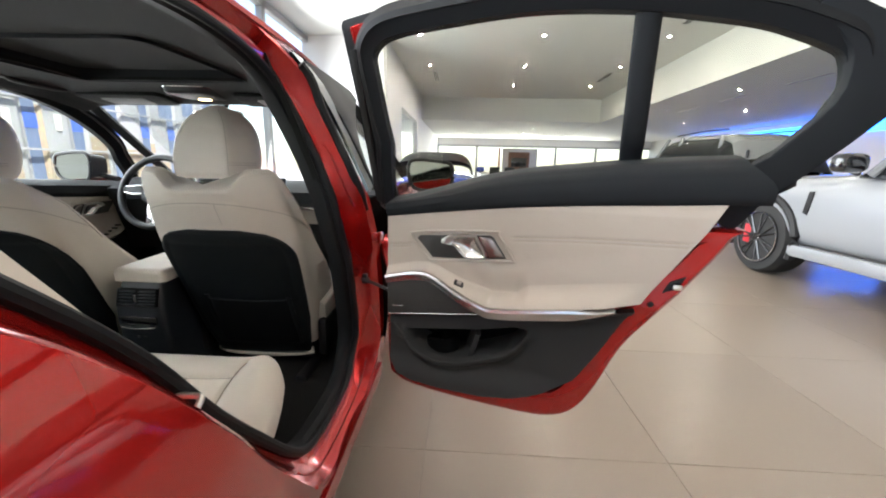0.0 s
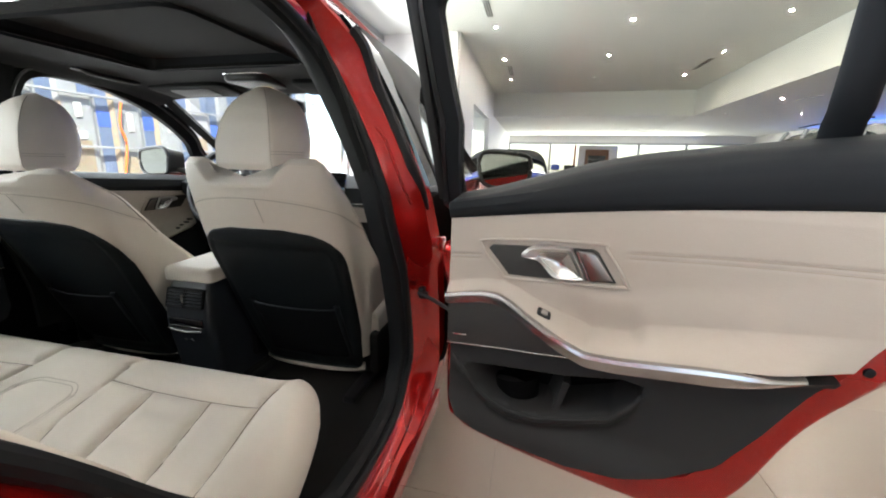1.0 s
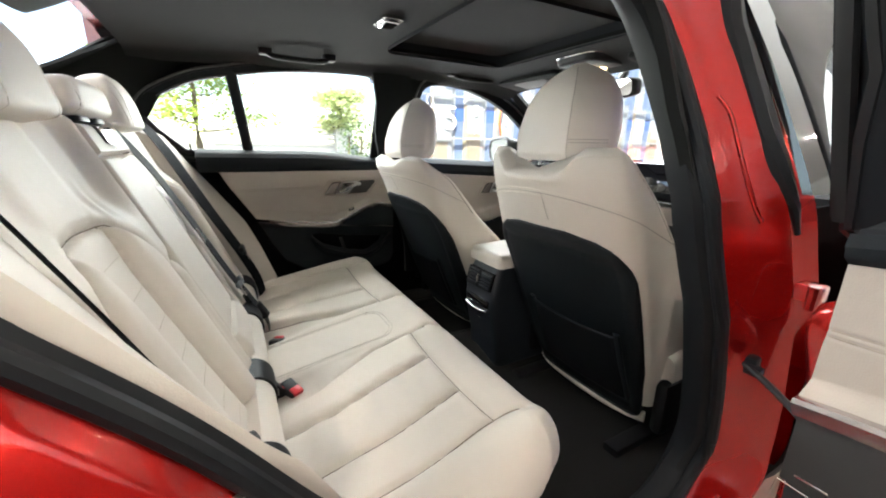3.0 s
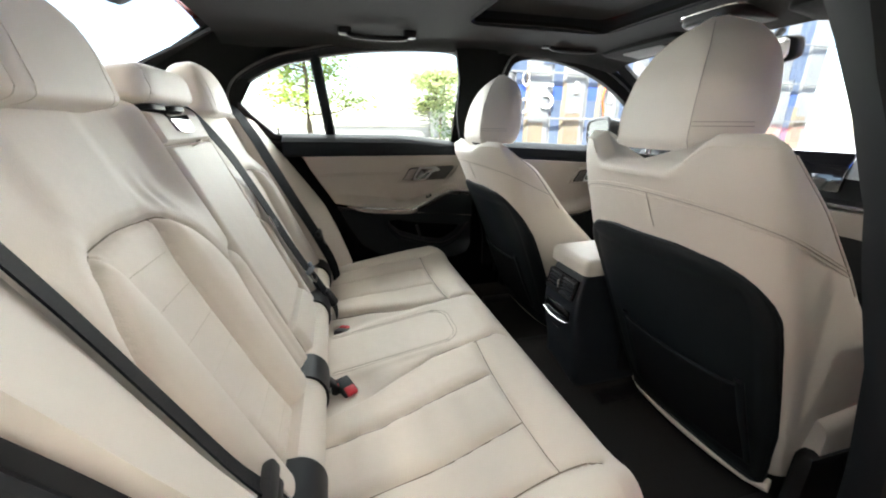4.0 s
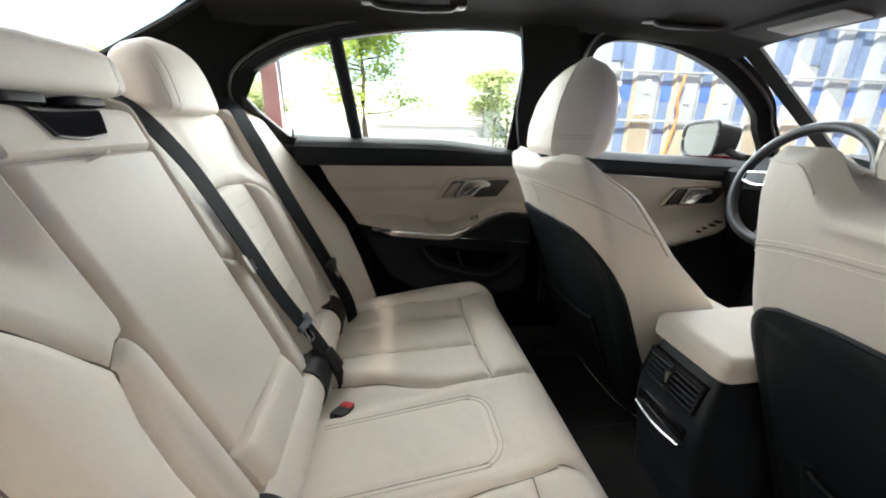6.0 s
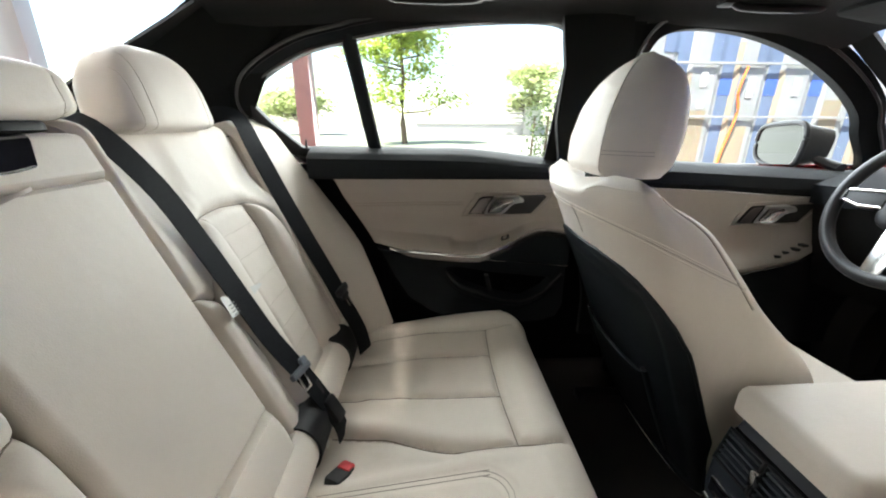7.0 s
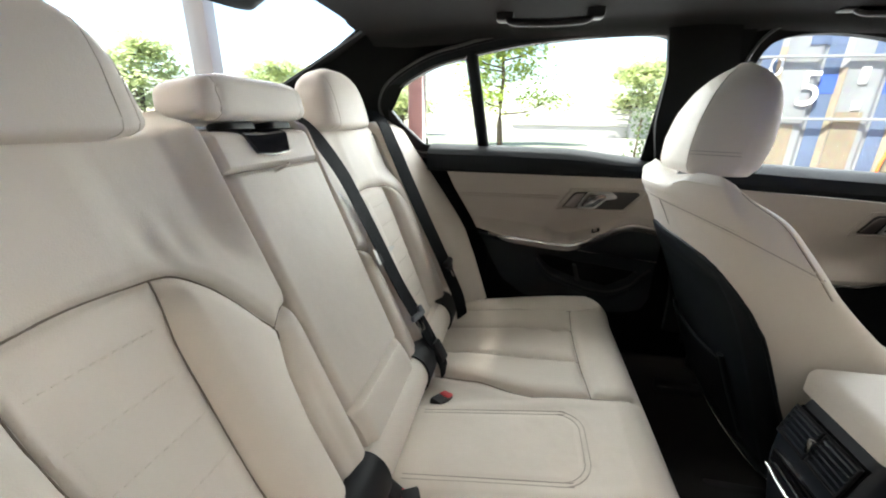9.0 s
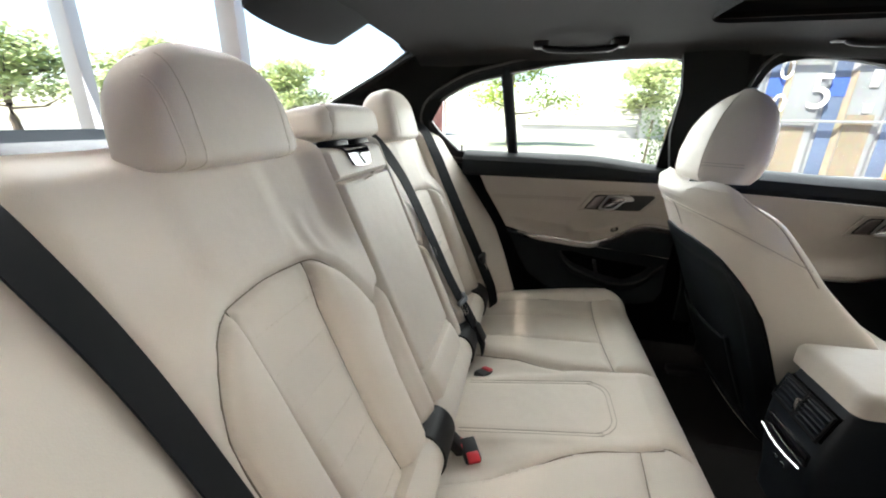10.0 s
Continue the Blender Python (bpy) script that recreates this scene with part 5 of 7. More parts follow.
handle_set(front_left, fd, 0.40, 0.795)
for k in range(4):
    piece("window_switch", mapped(prism(rounded(0.020, 0.024, 0.004), 0, 0.008, 0.002), lambda a, b, c, k=k: front_left(0.30 + 0.030 * k + a, 0.028 + b + 0.006 * (k % 2), 0.690 - 0.012 * k + c)), BLACK, fd)

F_WIN = [(0.08, 0.890), (0.16, 1.06), (0.26, 1.145), (0.44, 1.235), (0.62, 1.292), (0.78, 1.316), (0.90, 1.309), (0.945, 1.26), (0.945, 1.10), (0.945, 0.925)]


def f_loop(grow, n=80):
    pts = smooth([(u, z, 0) for u, z in F_WIN], n, closed=True)
    m, out = len(pts), []
    c = Vector((0.65, 1.1, 0))
    for i, p in enumerate(pts):
        dd = (pts[(i + 1) % m] - pts[(i - 1) % m]).normalized()
        nn = Vector((dd.y, -dd.x, 0))
        if nn.dot(p - c) < 0:
            nn = -nn
        out.append((p.x + nn.x * grow, p.y + nn.y * grow))
    return out


def ring_between(place, a, b, va, vb, back, gv):
    verts, faces, m = [], [], len(a)
    for (ua, za), (ub, zb) in zip(a, b):
        verts += [place(ua, gv(za) + va, za), place(ub, gv(zb) + vb, zb), place(ub, gv(zb) + vb - back, zb), place(ua, gv(za) + va - back, za)]
    for i in range(m):
        j = (i + 1) % m
        for k in range(4):
            q = (k + 1) % 4
            faces.append([i * 4 + k, i * 4 + q, j * 4 + q, j * 4 + k])
    return verts, faces


piece("window_frame", ring_between(front_left, f_loop(0), f_loop(0.035), 0.004, 0.02, 0.03, glass_v), LINER, fd)
piece("frame_seal", ring_between(front_left, f_loop(0.035), f_loop(0.06), 0.022, 0.012, 0.03, glass_v), LINER, fd)
piece("seal_lip", tube([front_left(u, glass_v(z) + 0.024, z) for u, z in f_loop(0.035)], 0.0045, 8, closed=True), SEAL_GREY, fd, "window seal lip with its glint put into the grey")
piece("window_pane", mapped(prism(f_loop(0.003), -0.002, 0.002, 0), lambda u, z, v: front_left(u, glass_v(z) - 0.006 + v, z)), GLASS, fd).visible_shadow = False
piece("outer_skin", mapped(prism([(0.0, 0.32), (0.98, 0.32), (0.98, 0.92), (0.0, 0.87)], -0.155, -0.125, 0.006), lambda u, z, v: front_left(u, v, z)), RED, fd)


def wing_mirror(sign, y):
    mr = thing("wing_mirror", "black exterior mirror with bright glass", "mirror", (sign * 0.86, y + 0.08, 0.95), "exterior mirrors")
    cap = [(-0.115, 0.0), (-0.112, 0.055), (-0.07, 0.078), (0.07, 0.068), (0.118, 0.045), (0.120, -0.030), (0.085, -0.068), (-0.03, -0.086), (-0.095, -0.062)]
    turn = pose(sign * 1.000, y, 1.005, 0, 0, sign * 8)
    loop = [(p.x, p.y) for p in smooth([(a * (1 if sign > 0 else -1), b, 0) for a, b in cap], 60, closed=True)]
    def shellfn(x, z, d):
        k = 1 - 2.6 * max(0, d) ** 1.1
        return tuple(turn @ Vector((x * k, d, z * k)))
    piece("mirror_cap", mapped(join(*[grid(lambda u, v: (loop[round(u * len(loop)) % len(loop)][0], loop[round(u * len(loop)) % len(loop)][1], 0.11 * v), len(loop), 7, around=True, caps=True)]), shellfn), BLACK, mr)
    piece("mirror_rim", tube([tuple(turn @ Vector((x, -0.004, z))) for x, z in loop], 0.0105, 8, closed=True), BLACK, mr)
    # left pane is coloured far darker against the window lamp's glare
    piece("mirror_pane", mapped(prism([(x * 0.95, z * 0.94) for x, z in loop], 0, 0.003, 0), lambda x, z, d: tuple(turn @ Vector((x, -0.004 - d, z)))), DARKENED_MIRROR if sign < 0 else DIM_MIRROR, mr)
    piece("mirror_foot", tube([(sign * 0.93, y + 0.06, 0.965), (sign * 0.86, y + 0.07, 0.945), (sign * 0.83, y + 0.08, 0.935)], [0.022, 0.028, 0.03], 12, flat=0.6), BLACK, mr)
    return mr


wing_mirror(-1, 1.80)
wing_mirror(1, 1.83)


# ---- car body round the cabin ----
OPENING = [(0.030, 0.935), (0.100, 0.860), (0.170, 0.775), (0.260, 0.645), (0.390, 0.490), (0.500, 0.370), (0.600, 0.315), (0.800, 0.300), (0.930, 0.320), (1.005, 0.400), (1.002, 0.520), (0.965, 0.650), (0.915, 0.800), (0.880, 0.920), (0.871, 1.010), (0.869, 1.100), (0.862, 1.190), (0.836, 1.265), (0.775, 1.315), (0.660, 1.343), (0.500, 1.350), (0.300, 1.325), (0.100, 1.258), (-0.050, 1.165), (-0.075, 1.090), (-0.030, 1.000)]


def seal_x(z):
    return lerp_table([(0.3, 0.790), (0.9, 0.775), (1.0, 0.765), (1.13, 0.715), (1.25, 0.655), (1.31, 0.628), (1.36, 0.610), (1.45, 0.58)], z)


def skin_x(y, z):
    x = lerp_table([(0.15, 0.835), (0.30, 0.872), (0.55, 0.905), (0.80, 0.905), (0.93, 0.895), (1.0, 0.865), (1.15, 0.795), (1.30, 0.72), (1.40, 0.64)], z)
    # the rear haunch leans in above the wheel
    haunch = lerp_table([(0.15, 0.835), (0.30, 0.872), (0.55, 0.905), (0.70, 0.912), (0.78, 0.905), (0.84, 0.888), (0.90, 0.858), (0.95, 0.825), (1.0, 0.79), (1.05, 0.762), (1.15, 0.72), (1.3, 0.67), (1.4, 0.62)], z)
    x += (haunch - x) * step(0.50, 0.10, y)
    flare = 0.018 * math.exp(-((math.hypot(y + 0.55, z - 0.33) - 0.40) / 0.06) ** 2)
    # shoulder crease over the rear wheel, hollow below it
    rear = step(0.0, -0.45, y)
    crease = 0.016 * max(0.0, 1 - abs(z - 0.845 - 0.02 * y) / (0.07 if z < 0.845 + 0.02 * y else 0.16)) - 0.006 * math.exp(-((z - 0.70) / 0.06) ** 2)
    return x + flare + rear * crease - 0.10 * step(-0.7, -1.7, y) ** 2


def loop_of(grow, n=375):
    pts = smooth([(y, z, 0) for y, z in OPENING], n, closed=True)
    m, out = len(pts), []
    c = Vector((0.45, 0.80, 0))
    for i, p in enumerate(pts):
        d = (pts[(i + 7) % m] - pts[(i - 7) % m]).normalized()
        nn = Vector((d.y, -d.x, 0))
        if nn.dot(p - c) < 0:
            nn = -nn
        out.append((p.x + nn.x * grow, p.y + nn.y * grow))
    return [tuple(sum(out[(i + k) % m][q] for k in range(-5, 6)) / 11 for q in (0, 1)) for i in range(m)]


body = thing("car_body", "metallic red sedan body around an open rear doorway", "car", (0, 0.5, 0.0))


def side_ring(rings):
    """Skins between loops of (y, z, x)."""
    m = len(rings[0])
    verts = [(x, y, z) for r in rings for y, z, x in r]
    faces = []
    for k in range(len(rings) - 1):
        for i in range(m):
            j = (i + 1) % m
            faces.append([k * m + i, k * m + j, (k + 1) * m + j, (k + 1) * m + i])
    return verts, faces


def post_x(z):
    """Where the painted pillar face begins, beside the seal."""
    return lerp_table([(0.35, 0.820), (0.75, 0.825), (0.95, 0.80), (1.05, 0.765), (1.15, 0.72), (1.25, 0.675), (1.33, 0.635)], z)


def post(y, z):
    """1 along the middle pillar, 0 round the rest of the opening."""
    return step(0.72, 0.88, y) * step(0.36, 0.46, z) * (1 - step(1.20, 1.36, z))


def shut_ring(grow, dx, post_dx):
    out = []
    for y, z in loop_of(grow):
        w = post(y, z)
        out.append((y, z, (1 - w) * (seal_x(z) + dx) + w * (post_x(z) + post_dx)))
    return out


inner = shut_ring(0.0, 0.0, -0.022)
piece("door_seal", tube([(x + 0.006, y, z) for y, z, x in inner], 0.012, 10, closed=True), RUBBER, body, "black rubber door seal")
def trim_ring(grow, dx, post_dx):
    """The inner trim is shallow beside the bench, where the side cushion reaches the seal."""
    out = []
    for y, z, x in shut_ring(grow, dx, post_dx):
        w = step(0.98, 0.88, z) * step(0.50, 0.36, y)
        out.append((y, z, x + w * max(0.0, -dx - 0.014)))
    return out


trim_in = trim_ring(0.004, -0.055, -0.085)
piece("opening_trim", side_ring([trim_in, trim_ring(-0.010, -0.045, -0.060), trim_ring(-0.012, -0.02, -0.038), inner]), RUBBER, body, "black inner opening trim")


def slim(y, z):
    """The painted face narrows above the belt line."""
    return 1 - 0.45 * post(y, z) * step(0.90, 1.05, z)


shut = [inner, shut_ring(0.020, 0.012, 0.0)]
for grow, dx, pdx in ((0.032, 0.030, 0.010), (0.044, 0.050, 0.030), (0.060, 0.080, 0.052), (0.068, 0.095, 0.060)):
    r_ = []
    for (y, z), (y0, z0) in zip(loop_of(grow), loop_of(0.020)):
        w, k = post(y, z), slim(y, z)
        k -= 0.42 * step(0.42, 0.20, y) * step(0.74, 0.90, z)
        y, z = y0 + (y - y0) * k, z0 + (z - z0) * k
        ramp = 0.12 + 0.88 * step(0.012, 0.095, dx) ** 0.9
        r_.append((y, z, (1 - w) * (seal_x(z) + (skin_x(y, z) - seal_x(z)) * ramp) + w * (post_x(z) + pdx * (0.6 + 0.4 * slim(y, z)))))
    shut.append(r_)
piece("door_shut_face", side_ring(shut), RED, body)
edge = [(y, z) for y, z, x in shut[-1]]
skins = []
for k in range(0, 15):
    f = 1 + 2.6 * (k / 14) ** 1.6
    ringk = []
    for y, z in edge:
        yy = min(1.165, max(-1.9, 0.45 + (y - 0.45) * f))
        zz = min(lerp_table([(-1.9, 1.020), (-0.72, 1.035), (-0.60, 1.09), (-0.30, 1.28), (-0.15, 1.395)], yy), max(0.17, 0.80 + (z - 0.80) * (1 + 1.6 * (k / 14) ** 1.6)))
        ringk.append((yy, zz, skin_x(yy, zz)))
    skins.append(ringk)
skin_v, skin_f = side_ring(skins)
n_e = len(edge)
skin_f = [f for f in skin_f if not all(edge[i % n_e][0] > 0.83 and edge[i % n_e][1] > 0.40 for i in f)]
piece("quarter_panel", (skin_v, skin_f), RED, body, "metallic red painted rear quarter")
# pressed steps along the sill
for k in (3, 5):
    step_pts = [(x + 0.001, y, z) for y, z, x in shut[k] if z < 0.42 and 0.42 < y < 1.02]
    piece("sill_step", tube(sorted(step_pts, key=lambda p: p[1]), 0.0032, 6), RED, body)
# weatherstrip along the outer edge of the pillar, above the belt line
strip_pts = sorted([(z, y, x) for y, z, x in shut[-1] if y > 0.80 and 0.90 < z < 1.33])
piece("pillar_weatherstrip", tube([(x + 0.002, y + 0.014, z) for z, y, x in strip_pts], [0.004 + 0.013 * step(0.90, 1.02, p[0]) for p in strip_pts], 8), RUBBER, body)
# pressed bead and oval plug on the pillar's face
piece("pillar_bead", tube(smooth([(0.752, 0.897, 1.110), (0.774, 0.902, 1.080), (0.802, 0.904, 1.010), (0.825, 0.915, 0.948), (0.835, 0.926, 0.921)], 30), 0.0035, 8), RED, body)
plug_m = look((0.854, 0.961, 0.815), (0.854 + 0.60, 0.961 - 0.78, 0.815 - 0.18))
piece("pillar_plug", moved(prism(rounded(0.036, 0.090, 0.0175), -0.003, 0.0, 0.0), plug_m), RED, body, "oval red body plug")
# dark gap between the pillar and the front door, where the hinges sit
gap = [(y, z, x) for y, z, x in shut[-1] if y > 0.80 and 0.34 < z < 1.30]
gap.sort(key=lambda p: p[1])
n_g = len(gap)
gap_rows = [[(x, y, z) for y, z, x in gap], [(x - 0.075, y + 0.014, z) for y, z, x in gap], [(x - 0.080, y + 0.08, z) for y, z, x in gap], [(x - 0.02, y + 0.16, z) for y, z, x in gap]]
piece("hinge_gap", ([p for r_ in gap_rows for p in r_], [[k * n_g + i, k * n_g + i + 1, (k + 1) * n_g + i + 1, (k + 1) * n_g + i] for k in range(3) for i in range(n_g - 1)]), RED, body, "metallic red hinge gap")
striker = piece("striker", tube(smooth([(0.792, 0.166, 0.716), (0.790, 0.181, 0.726), (0.795, 0.187, 0.730), (0.821, 0.187, 0.730), (0.826, 0.181, 0.726), (0.825, 0.162, 0.713)], 40), 0.0048, 10), STEEL, body, "bare steel door striker loop")
own(part("striker_plate", moved(prism(rounded(0.062, 0.030, 0.010), 0, 0.004, 0.0015), Matrix.Translation((0.812, 0.166, 0.714)) @ pose(0, 0, 0, -56, 0, 0)), STEEL), striker)

# front door skin, pillar cover and side glass ahead of the opening
piece("front_door_skin", grid(lambda u, v: (skin_x(1.17 + 0.9 * u, 0.2 + 0.76 * v) + 0.002, 1.172 + 0.9 * u, 0.2 + 0.76 * v), 20, 20), RED, body)
piece("front_fender", grid(lambda u, v: (skin_x(2.08 + 1.2 * u, 0.2 + 0.72 * v) - 0.10 * u * u, 2.078 + 1.2 * u, 0.2 + 0.72 * v), 20, 12), RED, body)
piece("bonnet", slab(lambda u, v: ((-0.86 + 1.72 * u) * (1 - 0.12 * v), 2.25 + 1.05 * v, 0.925 - 0.16 * v ** 1.5 - 0.05 * (abs(u - 0.5) * 2) ** 3), 24, 16, (0, 0, -0.03)), RED, body)
piece("pillar_cover", slab(lambda u, v: (skin_x(1, 0.968 + 0.40 * v) + 0.004, 0.938 + 0.080 * u + 0.012 * math.sin(math.pi * v) - 0.03 * v * v, 0.968 + 0.40 * v), 5, 24, (-0.012, 0, 0)), GLOSS_BLACK, body, "gloss black pillar cover")
piece("front_window_frame", mapped(prism([(1.022, 0.972), (1.036, 0.975), (1.050, 1.05), (1.085, 1.115), (1.16, 1.185), (1.30, 1.265), (1.46, 1.325), (1.46, 1.365), (1.20, 1.375), (0.99, 1.368), (1.012, 1.20), (1.022, 1.10)], -0.010, 0.0, 0.002), lambda y, z, d: (skin_x(1, z) + 0.008 + d, y, z)), RUBBER, body, "black front window frame")
piece("front_side_glass", slab(lambda u, v: (skin_x(1, 0.965 + 0.385 * v) - 0.035 - 0.02 * u, 1.035 + 0.965 * u - (0.02 + 0.55 * u) * v, 0.965 + 0.385 * v), 16, 12, (-0.004, 0, 0)), GLASS, body)
piece("roof_rail", slab(lambda u, v: (0.655 - 0.085 * v, -0.10 + 1.70 * u, 1.375 + 0.045 * math.sin(math.pi * min(1, 0.25 + 0.75 * v) / 2) - 0.10 * (abs(u - 0.45) * 1.8) ** 2.4), 40, 8, (0, 0, 0.012)), RED, body)
piece("roof_panel", slab(lambda u, v: (-0.575 + 1.15 * u, -0.10 + 1.70 * v, 1.437 - 0.02 * (abs(u - 0.5) * 2) ** 2 - 0.10 * (abs(v - 0.45) * 1.8) ** 2.4), 24, 30, (0, 0, 0.012)), RED, body)
for sign in (-1, 1):
    # rounded shoulders beside the boot lid, bonnet and windscreen
    piece("rear_shoulder", slab(lambda u, v: (sign * (skin_x(-1.84 + 1.24 * u, 1.0) - 0.004 - (skin_x(-1.84 + 1.24 * u, 1.0) - 0.735) * v), -1.84 + 1.24 * u, 1.012 + 0.036 * math.sin(math.pi / 2 * v) - 0.03 * (1 - u) ** 3), 20, 8, (0, 0, -0.01)), RED, body)
    piece("front_shoulder", slab(lambda u, v: (sign * ((skin_x(2.08 + 1.2 * u, 0.92) - 0.10 * u * u) * (1 - v) + (0.85 - 0.10 * u) * v), 2.08 + 1.2 * u, 0.918 - 0.02 * u - 0.11 * u * u * (0.3 + 0.7 * v) - 0.02 * v), 20, 6, (0, 0, -0.01)), RED, body)
piece("left_quarter", slab(lambda u, v: (-skin_x(-0.62, 0.94 + (0.10 + 0.30 * u) * v) - 0.012, -0.62 + 0.50 * u, 0.94 + (0.10 + 0.30 * u) * v), 12, 12, (0.01, 0, 0)), RED, body)
piece("left_fender_top", slab(lambda u, v: (-skin_x(-1.84 + 1.24 * u, 0.93) - 0.018 + 0.03 * v, -1.84 + 1.24 * u, 0.935 + 0.075 * v), 20, 4, (0.01, 0, 0)), RED, body)
piece("cowl", slab(lambda u, v: (-0.80 + 1.6 * u, 2.10 + 0.20 * v, 0.925 - 0.01 * v), 16, 4, (0, 0, -0.02)), BLACK, body)
piece("front_face", slab(lambda u, v: ((-0.74 + 1.48 * u), 3.30 - 0.12 * (abs(u - 0.5) * 2) ** 3 + 0.06 * math.sin(math.pi * v), 0.20 + 0.54 * v), 20, 10, (0, -0.03, 0)), RED, body)
piece("left_skin", grid(lambda u, v: (-skin_x(-1.9 + 5.1 * u, 0.2 + 0.74 * v) - 0.02, -1.9 + 5.1 * u, 0.2 + 0.74 * v), 40, 14), RED, body)
piece("boot_lid", slab(lambda u, v: (-0.75 + 1.5 * u, -0.66 - 1.17 * v, 1.048 - 0.02 * v - 0.03 * v ** 6 - 0.006 * (abs(u - 0.5) * 2) ** 4), 20, 14, (0, 0, -0.02)), RED, body)
piece("rear_face", slab(lambda u, v: (-0.78 + 1.56 * u, -1.83 - 0.02 * v, 0.3 + 0.71 * v), 8, 8, (0, 0.03, 0)), RED, body)
piece("rocker", slab(lambda u, v: (0.80 + 0.07 * u, 0.25 + 0.9 * v, 0.235 + 0.02 * u), 6, 10, (0, 0, -0.05)), RED, body)
piece("underbody", box((0, 0.6, 0.17), (1.62, 4.6, 0.03), 0.01), BLACK, body)


def car_wheel(x, y, sign, parent, r=0.33):
    tyre = piece("wheel", grid(lambda u, v: (x + sign * (-0.11 + 0.22 * v), y + (r - 0.03 * (2 * abs(v - 0.5)) ** 4) * math.cos(2 * math.pi * u), r + (r - 0.03 * (2 * abs(v - 0.5)) ** 4) * math.sin(2 * math.pi * u)), 40, 9, around=True, caps=True), TYRE, parent)
    own(part("rim", join(*[tube([(x + sign * 0.112, y, r), (x + sign * 0.112, y + 0.72 * r * math.cos(a), r + 0.72 * r * math.sin(a))], [0.030, 0.018], 8) for a in [2 * math.pi * k / 10 for k in range(10)]], ring((x + sign * 0.10, y, r), 0.66 * r, 0.76 * r, 0.02, (sign, 0, 0))), CHROME), tyre)
    return tyre


for sx in (1, -1):
    for yy in (-0.55, 2.28):
        car_wheel(sx * 0.79, yy, sx, body)


# ---- roof lining, pillars, glass ----
def liner_z(x, y):
    zc = lerp_table([(-0.10, 1.336), (0.0, 1.345), (0.25, 1.356), (0.60, 1.362), (1.1, 1.366), (1.40, 1.350), (1.60, 1.31)], y)
    return zc - 0.020 * (abs(x) / 0.64) ** 3 - 0.02 * step(0.56, 0.66, abs(x))


cabin = thing("cabin_lining", "dark anthracite roof lining and pillar trims of the cabin", "car interior", (0, 0.6, 1.3))
SUN = (-0.33, 0.33, 0.76, 1.27)


def liner_patch(x0, x1, y0, y1, nx, ny):
    return slab(lambda u, v: (x0 + (x1 - x0) * u, y0 + (y1 - y0) * v, liner_z(x0 + (x1 - x0) * u, y0 + (y1 - y0) * v)), nx, ny, (0, 0, 0.012))


liner_geo = join(liner_patch(-0.665, 0.585, -0.05, SUN[2], 44, 24), liner_patch(-0.665, 0.585, SUN[3], 1.58, 44, 12), liner_patch(-0.665, SUN[0], SUN[2], SUN[3], 14, 14), liner_patch(SUN[1], 0.585, SUN[2], SUN[3], 14, 14))
piece("headliner", liner_geo, LINER, cabin, "anthracite fabric headliner")
well = rounded(SUN[1] - SUN[0] + 0.02, SUN[3] - SUN[2] + 0.02, 0.06, 8)
n_w = len(well)
piece("sunroof_frame", ([(x, (SUN[2] + SUN[3]) / 2 + y, z) for z in (1.352, 1.405) for x, y in well], [[i, (i + 1) % n_w, n_w + (i + 1) % n_w, n_w + i] for i in range(n_w)]), SOFT_BLACK, cabin)
piece("sunroof_blind", moved(prism(rounded(0.72, 0.56, 0.04), 0, 0.008, 0), Matrix.Translation((0, 1.015, 1.398))), LINER, cabin, "dark fabric sunroof blind")


def quarter_trim(sign):
    def fn(u, v):
        a = Vector((lerp_table([(0, 0.662), (0.55, 0.712), (1, 0.745)], v), lerp_table([(0, 0.06), (0.3, 0.005), (0.55, -0.085), (0.8, -0.105), (1, -0.09)], v), lerp_table([(0, 1.335), (0.3, 1.26), (0.55, 1.165), (0.8, 1.085), (1, 1.02)], v)))
        b = Vector((lerp_table([(0, 0.555), (0.6, 0.590), (1, 0.625)], v), lerp_table([(0, -0.040), (0.6, -0.370), (1, -0.600)], v), lerp_table([(0, 1.337), (0.6, 1.182), (1, 1.066)], v)))
        p = a.lerp(b, u)
        bulge = 0.03 * math.sin(math.pi * u)
        return (sign * (p.x + 0.02 * math.sin(math.pi * u)), p.y - 0.3 * bulge, p.z + bulge)
    return slab(fn, 16, 24, (sign * 0.012, -0.004, 0.012))


